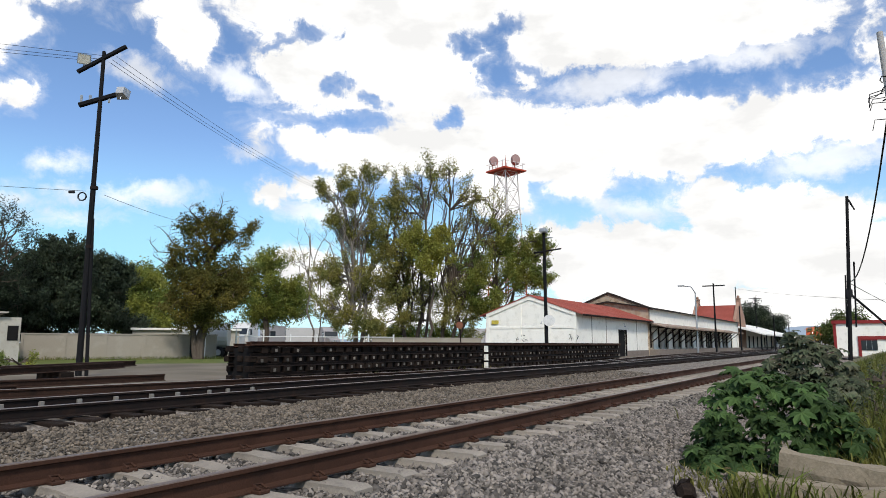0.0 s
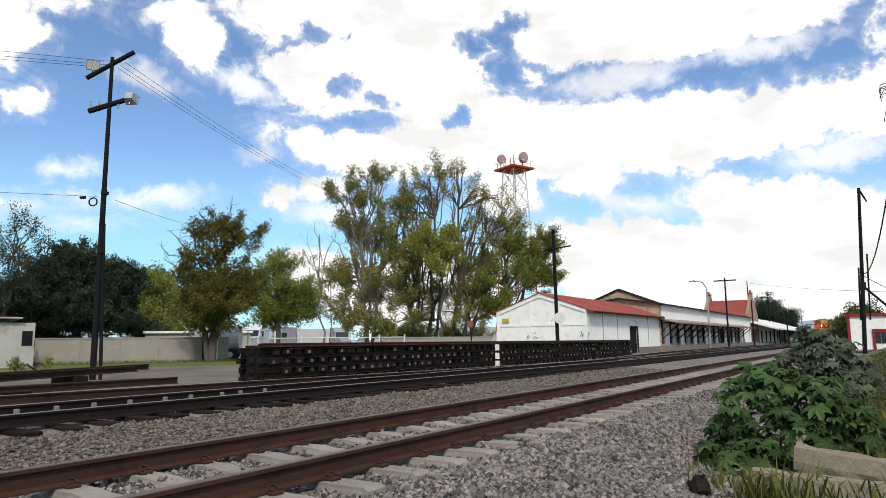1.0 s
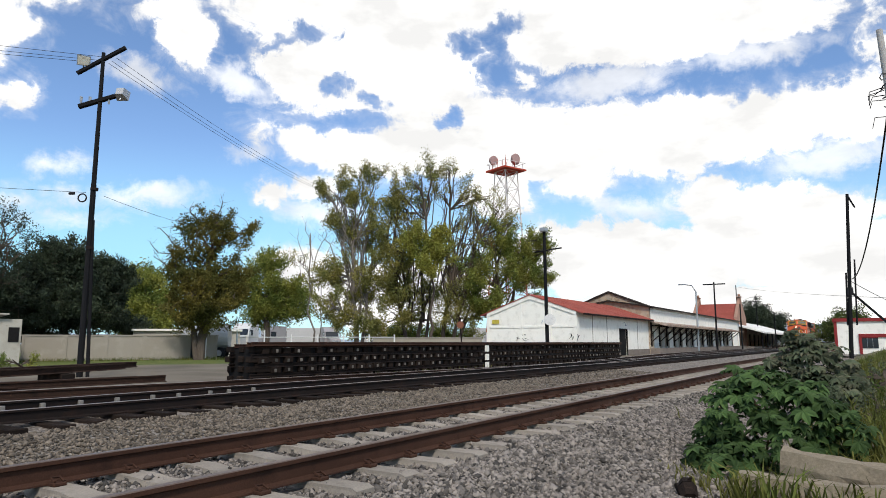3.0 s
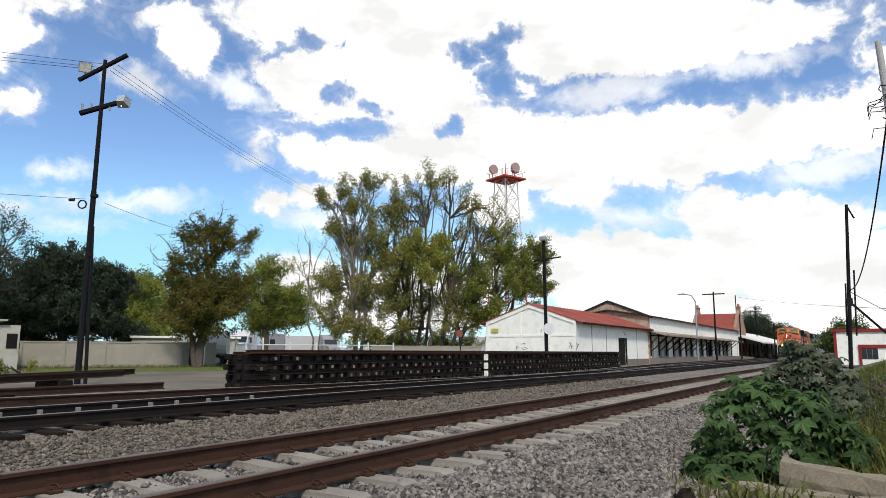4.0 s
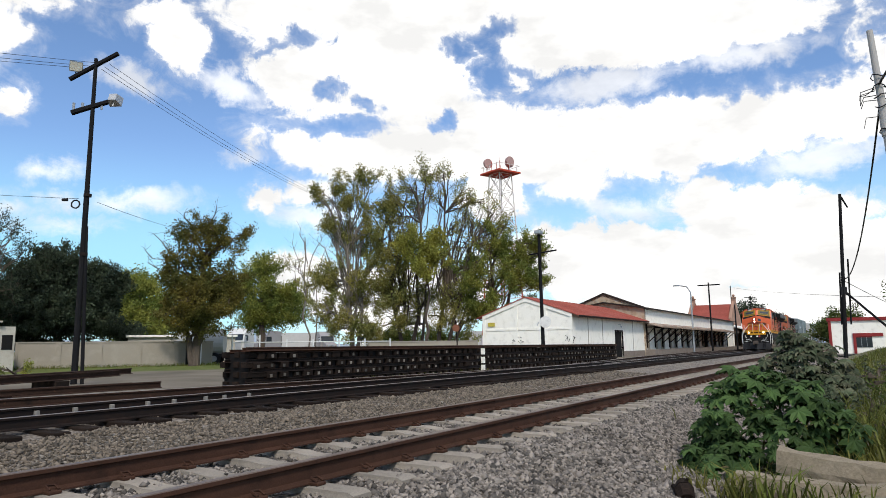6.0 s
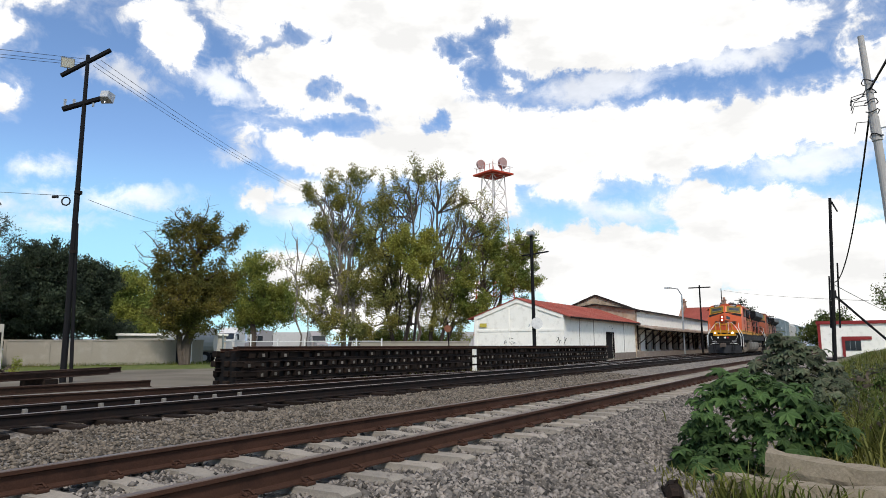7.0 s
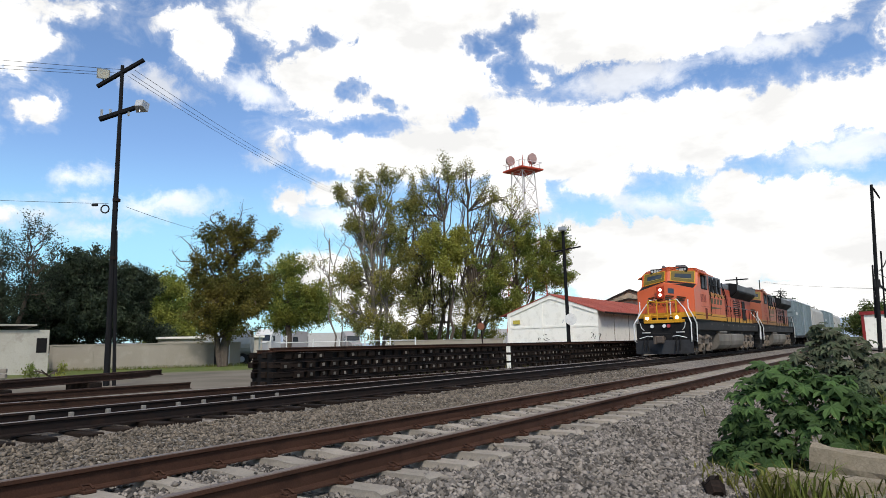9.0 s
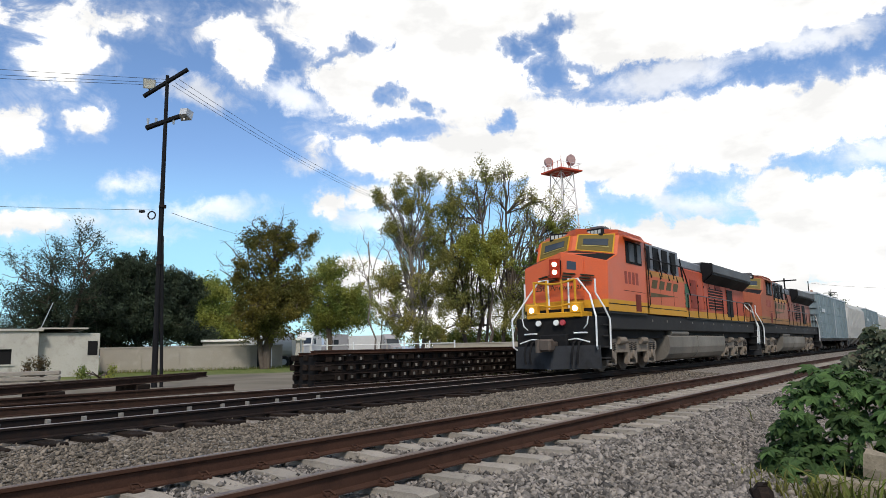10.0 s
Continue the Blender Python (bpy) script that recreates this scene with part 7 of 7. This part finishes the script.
        part("grille", Shape().box(14.2, 16.8, min(y, y + k * .03), max(y, y + k * .03), 2.5, 3.5), LOCOBLACK, t, "dark radiator grille")
        for i in range(7):
            part("grille_slat", Shape().box(14.2, 16.8, min(y, y + k * .045), max(y, y + k * .045), 2.56 + i * .14, 2.6 + i * .14), HOODRED, t)
        part("green_panel", Shape().box(10.0, 11.1, min(y, y + k * .05), max(y, y + k * .05), 2.45, 3.5), material("green_panel", (.05, .12, .07), .6), t, "small green panel")
        part("hatch", Shape().box(17.5, 18.6, min(y, y + k * .05), max(y, y + k * .05), 2.2, 3.6), LOCOBLACK, t, "dark hatch")
        # overhanging radiator wing
        part("radiator_wing", Shape().prism([(k * 1.0, 3.80), (k * 1.5, 4.22), (k * 1.5, 4.60), (k * 1.0, 4.70)], "x", 13.6, 21.1), RADGREY, t, "overhanging radiator housing")
        part("radiator_end", Shape().prism([(k * 1.0, 3.76), (k * 1.52, 4.20), (k * 1.52, 4.62), (k * 1.0, 4.72)], "x", 13.5, 13.6), LOCOBLACK, t)
        part("wing_underside", Shape().prism([(k * 1.02, 3.70), (k * 1.46, 4.10), (k * 1.46, 4.18), (k * 1.02, 3.78)], "x", 13.6, 21.1), LOCOBLACK, t)
    part("radiator_roof", Shape().box(13.6, 21.1, -1.0, 1.0, 4.2, 4.72, .04), RADGREY, t, "grey radiator roof")
    # side walkway handrails and steps
    for k in (-1, 1):
        part("walkway", Shape().box(9.2, 21.3, min(k * 1.0, k * 1.5), max(k * 1.0, k * 1.5), 1.90, 1.97), SILL, t)
        part("handrail", Shape().pipe([(9.3, k * 1.48, 2.95), (20.4, k * 1.48, 2.95), (21.1, k * 1.48, 2.2)], .024, 6), RADGREY, t, "long side handrail")
        for x in np.arange(9.6, 20.6, 1.35):
            part("stanchion", Shape().rod((x, k * 1.48, 1.9), (x, k * 1.48, 2.95), .022, .022, 5), LOCOBLACK, t)
        for xa, d in ((.95, -1), (21.35, 1)):
            # corner steps with white rails
            for i, z in enumerate((.45, .8, 1.15, 1.5)):
                part("step", Shape().box(xa - .3, xa + .15, min(k * 1.15, k * 1.52), max(k * 1.15, k * 1.52), z, z + .04), SILL, t)
            part("step_side", Shape().box(xa + d * -.2, xa + d * -.2 + .03, min(k * 1.12, k * 1.53), max(k * 1.12, k * 1.53), .4, 1.9), LOCOBLACK, t)
        part("corner_rail", Shape().pipe([(.35, k * 1.42, .72), (.12, k * 1.5, .85), (.12, k * 1.52, 1.75), (.55, k * 1.15, 2.5), (.62, k * .72, 3.05), (.62, k * .38, 3.07), (.62, k * .36, 2.1)], .03, 7), RAILWHITE, t, "white bent corner handrail")
        part("corner_rail", Shape().pipe([(1.0, k * 1.57, .75), (1.0, k * 1.6, 1.7), (.8, k * 1.5, 2.1), (.66, k * 1.3, 2.55), (.66, k * 1.3, 3.0)], .03, 7), RAILWHITE, t, "white bent corner handrail")
        for dx in (0, .35):
            part("corner_rail", Shape().pipe([(21.5 + dx * .3, k * 1.5, .8), (21.6, k * 1.55, 1.7), (21.1 - dx, k * 1.5, 2.4 + dx), (20.6 - dx, k * 1.48, 2.6 + dx)], .03, 6), RAILWHITE, t, "white bent corner handrail")
        part("grab_iron", Shape().pipe([(.3, k * 1.0, 1.4), (.25, k * 1.15, 1.55), (.25, k * 1.2, 1.8)], .02, 5), RAILWHITE, t)
    # front platform, railing, lamps
    pf = part("front_platform", Shape().box(.2, 1.0, -1.0, 1.0, 1.78, 1.96, .02), YELLOW, t, "yellow front platform")
    for y in (-.75, -.28, .28, .75):
        part("rail_post", Shape().rod((.32, y, 1.9), (.32, y, 3.02), .04, .04, 6), YELLOW, pf)
    for z in (2.25, 3.0):
        part("rail_bar", Shape().pipe([(.32, -.75, z), (.32, -.2, z - (.0 if z > 3 else .1)), (.32, .2, z - (.0 if z > 3 else .1)), (.32, .75, z)], .035, 6), YELLOW, pf)
    for y in (-.79, .79):
        dl = part("ditch_light", Shape().box(.18, .42, y - .2, y + .2, 1.90, 2.25, .03), YELLOW, pf, "yellow lamp box")
        part("lens", Shape().rod((.18, y, 2.06), (.145, y, 2.06), .088, .08, 16), LAMP_ON, dl, "lit ditch lamp")
    for y, m_ in ((.55, LAMP_OFF), (-.1, LAMP_OFF), (-.33, LAMP_RED)):
        part("marker_lamp", Shape().rod((.2, y, 1.62), (.14, y, 1.62), .10, .09, 14), m_, pf, "small round marker lamp")
    # end sheet, coupler, plow
    part("end_sheet", Shape().box(.28, 1.2, -1.45, 1.45, .78, 1.8, .03), LOCOBLACK, t, "black end sheet")
    part("end_sheet", Shape().box(21.2, 21.6, -1.45, 1.45, .8, 1.9, .03), LOCOBLACK, t)
    part("plow", Shape().add([(-.12, 0, .14), (-.12, 0, .88), (.28, 1.52, .88), (.28, 1.52, .16), (.28, -1.52, .88), (.28, -1.52, .16), (.1, 0, .16), (.4, 1.5, .16), (.1, 0, .86), (.4, 1.5, .86), (.4, -1.5, .86), (.4, -1.5, .16)],
                             [(0, 1, 2, 3), (0, 5, 4, 1), (6, 7, 9, 8), (6, 8, 10, 11), (1, 8, 9, 2), (1, 4, 10, 8), (0, 3, 7, 6), (0, 6, 11, 5), (2, 9, 7, 3), (4, 5, 11, 10)]), PLOWGREY, t, "grey snow plow")
    cp = part("coupler", Shape().box(-.35, .5, -.16, .16, .78, 1.02, .03).box(-.55, -.2, -.22, .2, .70, 1.10, .06).rod((-.45, .24, .68), (-.45, .24, 1.08), .1, .1, 10), WHEEL, t, "grimy knuckle coupler")
    part("coupler_pocket", Shape().box(.1, .3, -.5, .5, .6, 1.25, .04), LOCOBLACK, t)
    for y in (-.95, -.75, .75, .95):
        part("air_hose", Shape().pipe([(.25, y, 1.05), (.02, y, .95), (-.13, y, .65), (-.12, y * .97, .3)], .035, 6), LOCOBLACK, t)
    for y in (-.9, .9):
        part("grab_iron", Shape().pipe([(.28, y - .22, 1.28), (.2, y - .2, 1.28), (.2, y + .2, 1.28), (.28, y + .22, 1.28)], .025, 5), RAILWHITE, t)
        part("cut_lever", Shape().pipe([(.2, y * .4, 1.05), (.15, y * .9, 1.1), (.15, y * 1.4, .98)], .022, 5), RAILWHITE, t)
    part("rear_coupler", Shape().box(21.3, 22.0, -.16, .16, .78, 1.02, .03), WHEEL, t)
    # fuel tank and trucks
    part("fuel_tank", Shape().prism([(-.95, .22), (.95, .22), (1.22, .30), (1.38, .48), (1.45, .74), (1.45, 1.14), (1.36, 1.2), (-1.36, 1.2), (-1.45, 1.14), (-1.45, .74), (-1.38, .48), (-1.22, .30)], "x", 6.95, 14.95), TANK, t, "grimy silver fuel tank")
    part("tank_seam", Shape().prism([(-.96, .20), (.96, .20), (1.23, .285), (1.395, .47), (1.465, .74), (1.465, 1.21), (-1.465, 1.21), (-1.465, .74), (-1.395, .47), (-1.23, .285)], "x", 10.6, 10.68), TANK, t)
    part("air_tank", Shape().rod((7.4, -1.3, 1.3), (9.6, -1.3, 1.3), .12, .12, 10), TANK, t)
    loco_truck(t, 3.75)
    loco_truck(t, 17.85)
    return t


LOCO = build_locomotive("orange diesel locomotive with yellow stripes and lit headlamps")


def second_locomotive():
    t = copy_thing(LOCO, pose(0, 0, 0))
    tagged(t, "second orange diesel locomotive coupled behind the first")
    dull = {YELLOW: material("dull_yellow", (.30, .15, .05), .6, 0, .3, 2, 40, .05, second=(.20, .11, .06)), ORANGE: material("dull_orange", (.33, .10, .055), .6, 0, .25, 1.6, 40, .05, second=(.27, .085, .05)),
            FADED: material("grimy_orange", (.34, .15, .10), .6, 0, .3, 1.6, 40, .05, second=(.24, .13, .10), stretch=(1, 1, .3)),
            HOODRED: material("grimy_hood", (.30, .13, .10), .6, 0, .3, 1.6, 40, .05, second=(.20, .09, .07), stretch=(1, 1, .3)), LAMP_ON: LAMP_OFF}
    for o in t.children_recursive:
        if o.data.materials[0] in dull:
            o.data = o.data.copy()
            o.data.materials[0] = dull[o.data.materials[0]]
    spin = []
    for a, b in zip([LOCO, *LOCO.children_recursive], [t, *t.children_recursive]):
        for w, x, r in SPINNING:
            if w == a:
                spin.append((b, x, r))
    SPINNING.extend(spin)
    return t


LOCO_2 = second_locomotive()


def car_trucks(t, length):
    for xc in (2.2, length - 2.2):
        tr = part("truck", Shape().box(xc - .3, xc + .3, -1.1, 1.1, .45, .75, .02), SILL, t)
        for y in (-1.0, 1.0):
            part("side_frame", Shape().prism([(xc - 1.2, .62), (xc - 1.2, .36), (xc - .7, .36), (xc - .4, .22), (xc + .4, .22), (xc + .7, .36), (xc + 1.2, .36), (xc + 1.2, .62), (xc + .45, .86), (xc - .45, .86)], "y", y - .08, y + .08), WHEEL, tr)
        for d in (-.88, .88):
            wheelset(t, xc + d, .42, CAR_WHEEL)


def build_boxcar(length, label):
    t = thing("boxcar", label, "freight car", group="freight cars")
    part("body", Shape().box(.3, length - .3, -1.5, 1.5, 1.05, 4.85, .03), BOXBLUE, t, "blue-grey ribbed steel body")
    part("roof", Shape().prism([(-1.55, 4.8), (1.55, 4.8), (1.5, 4.92), (0, 5.15), (-1.5, 4.92)], "x", .25, length - .25), CARROOF, t, "galvanised roof")
    part("sill", Shape().box(.3, length - .3, -1.52, 1.52, .85, 1.08), SILL, t)
    for k in (-1, 1):
        for z in (1.5, 2.35, 3.2, 3.95):
            for xa, xb in ((.9, length / 2 - 1.75), (length / 2 + 1.75, length - .7)):
                part("side_bar", Shape().box(xa, xb, min(k * 1.5, k * 1.535), max(k * 1.5, k * 1.535), z, z + .07), BOXBLUE, t)
        for x in np.arange(.8, length - .6, 2.1):
            if abs(x - length / 2) > 1.7:
                part("rib", Shape().box(x, x + .12, min(k * 1.5, k * 1.55), max(k * 1.5, k * 1.55), 1.1, 4.8), BOXBLUE, t)
        d = part("sliding_door", Shape().box(length / 2 - 1.6, length / 2 + 1.6, min(k * 1.5, k * 1.58), max(k * 1.5, k * 1.58), 1.1, 4.7), BOXBLUE, t, "wide sliding door")
        part("door_bar", Shape().rod((length / 2 - .5, k * 1.6, 1.15), (length / 2 - .5, k * 1.6, 4.35), .03), GALV, d)
        part("mark", Shape().box(1.6, 3.4, min(k * 1.55, k * 1.556), max(k * 1.55, k * 1.556), 3.3, 3.6), CARROOF, t, "pale worn bars of lettering")
        for i in range(7):
            part("ladder_rung", Shape().rod((.4, k * 1.56, 1.2 + i * .42), (.85, k * 1.56, 1.2 + i * .42), .02, .02, 4), GALV, t)
    for z in np.arange(1.4, 4.6, .55):
        part("end_rib", Shape().box(.2, .3, -1.4, 1.4, z, z + .16, .02), BOXBLUE, t)
    part("coupler", Shape().box(-.3, .4, -.15, .15, .75, 1.0), WHEEL, t)
    car_trucks(t, length)
    return t


def build_hopper(length, label):
    t = thing("hopper_car", label, "freight car", group="freight cars")
    part("body", Shape().prism([(-1.45, 1.2), (1.45, 1.2), (1.56, 2.2), (1.56, 4.3), (1.25, 4.8), (.5, 4.97), (-.5, 4.97), (-1.25, 4.8), (-1.56, 4.3), (-1.56, 2.2)], "x", 1.4, length - 1.4), HOPGREY, t, "pale grey rounded hopper body")
    for x0, x1, d in ((.4, 1.4, -1), (length - .4, length - 1.4, 1)):
        part("end_slope", Shape().add([(x1, -1.5, 4.3), (x1, 1.5, 4.3), (x0, 1.4, 2.6), (x0, -1.4, 2.6), (x1, -1.5, 1.2), (x1, 1.5, 1.2), (x0, 1.4, 1.0), (x0, -1.4, 1.0)],
             [(0, 1, 2, 3), (4, 7, 6, 5), (0, 4, 5, 1), (3, 2, 6, 7), (0, 3, 7, 4), (1, 5, 6, 2)]), HOPGREY, t)
        part("end_platform", Shape().box(min(x0, x1), max(x0, x1), -1.4, 1.4, .95, 1.08), SILL, t)
    for i in range(3):
        x = 2.2 + i * (length - 4.4) / 3
        part("hopper_bay", Shape().add([(x, -1.3, 1.2), (x + 4, -1.3, 1.2), (x + 4, 1.3, 1.2), (x, 1.3, 1.2), (x + 1.4, -.6, .4), (x + 2.6, -.6, .4), (x + 2.6, .6, .4), (x + 1.4, .6, .4)],
             [(0, 1, 2, 3), (4, 7, 6, 5), (0, 4, 5, 1), (3, 2, 6, 7), (0, 3, 7, 4), (1, 5, 6, 2)]), HOPGREY, t)
    for k in (-1, 1):
        for x in np.arange(2.0, length - 1.6, 1.3):
            part("side_seam", Shape().box(x, x + .05, min(k * 1.56, k * 1.585), max(k * 1.56, k * 1.585), 2.2, 4.3), HOPGREY, t)
        part("side_sill", Shape().box(.4, length - .4, min(k * 1.4, k * 1.56), max(k * 1.4, k * 1.56), 1.08, 1.3), HOPGREY, t)
    part("roof_walk", Shape().box(1.4, length - 1.4, -.35, .35, 5.01, 5.07), GALV, t, "roof walkway")
    for x in np.arange(3, length - 2, 2.4):
        part("roof_hatch", Shape().rod((x, 0, 4.95), (x, 0, 5.15), .3, .28, 12), GALV, t)
    part("coupler", Shape().box(-.3, .5, -.15, .15, .75, 1.0), WHEEL, t)
    car_trucks(t, length)
    return t


def again(t, label):
    c = copy_thing(t, pose(0, 0, 0))
    tagged(c, label)
    for a, b in zip(t.children_recursive, c.children_recursive):
        for w, x, r in list(SPINNING):
            if w == a:
                SPINNING.append((b, x, r))
    return c


BOXCAR = build_boxcar(18.5, "blue-grey steel boxcar behind the locomotives")
HOPPER = build_hopper(18.0, "pale grey covered hopper car in the train")
CONSIST = [(LOCO, 0.0), (LOCO_2, 21.9), (BOXCAR, 44.2), (HOPPER, 63.2), (again(BOXCAR, "blue-grey steel boxcar further down the train"), 81.7),
           (again(HOPPER, "pale grey covered hopper car near the train's tail"), 100.7)]


def train_x(t):
    """Where the first locomotive's front is, t seconds into the clip."""
    return 181.6 - 15.334 * t - 0.0875 * t * t


def motions():
    for t, back in CONSIST:
        walk(t, [(k / 2, pose(train_x(k / 2) + back, 10.36, 0)) for k in range(21)])
    for w, x, r in SPINNING:
        walk(w, [(k / 30, pose(x, 0, r, 0, math.degrees((train_x(k / 30) - 20.0) / r), 0)) for k in range(0, 301)])


motions()
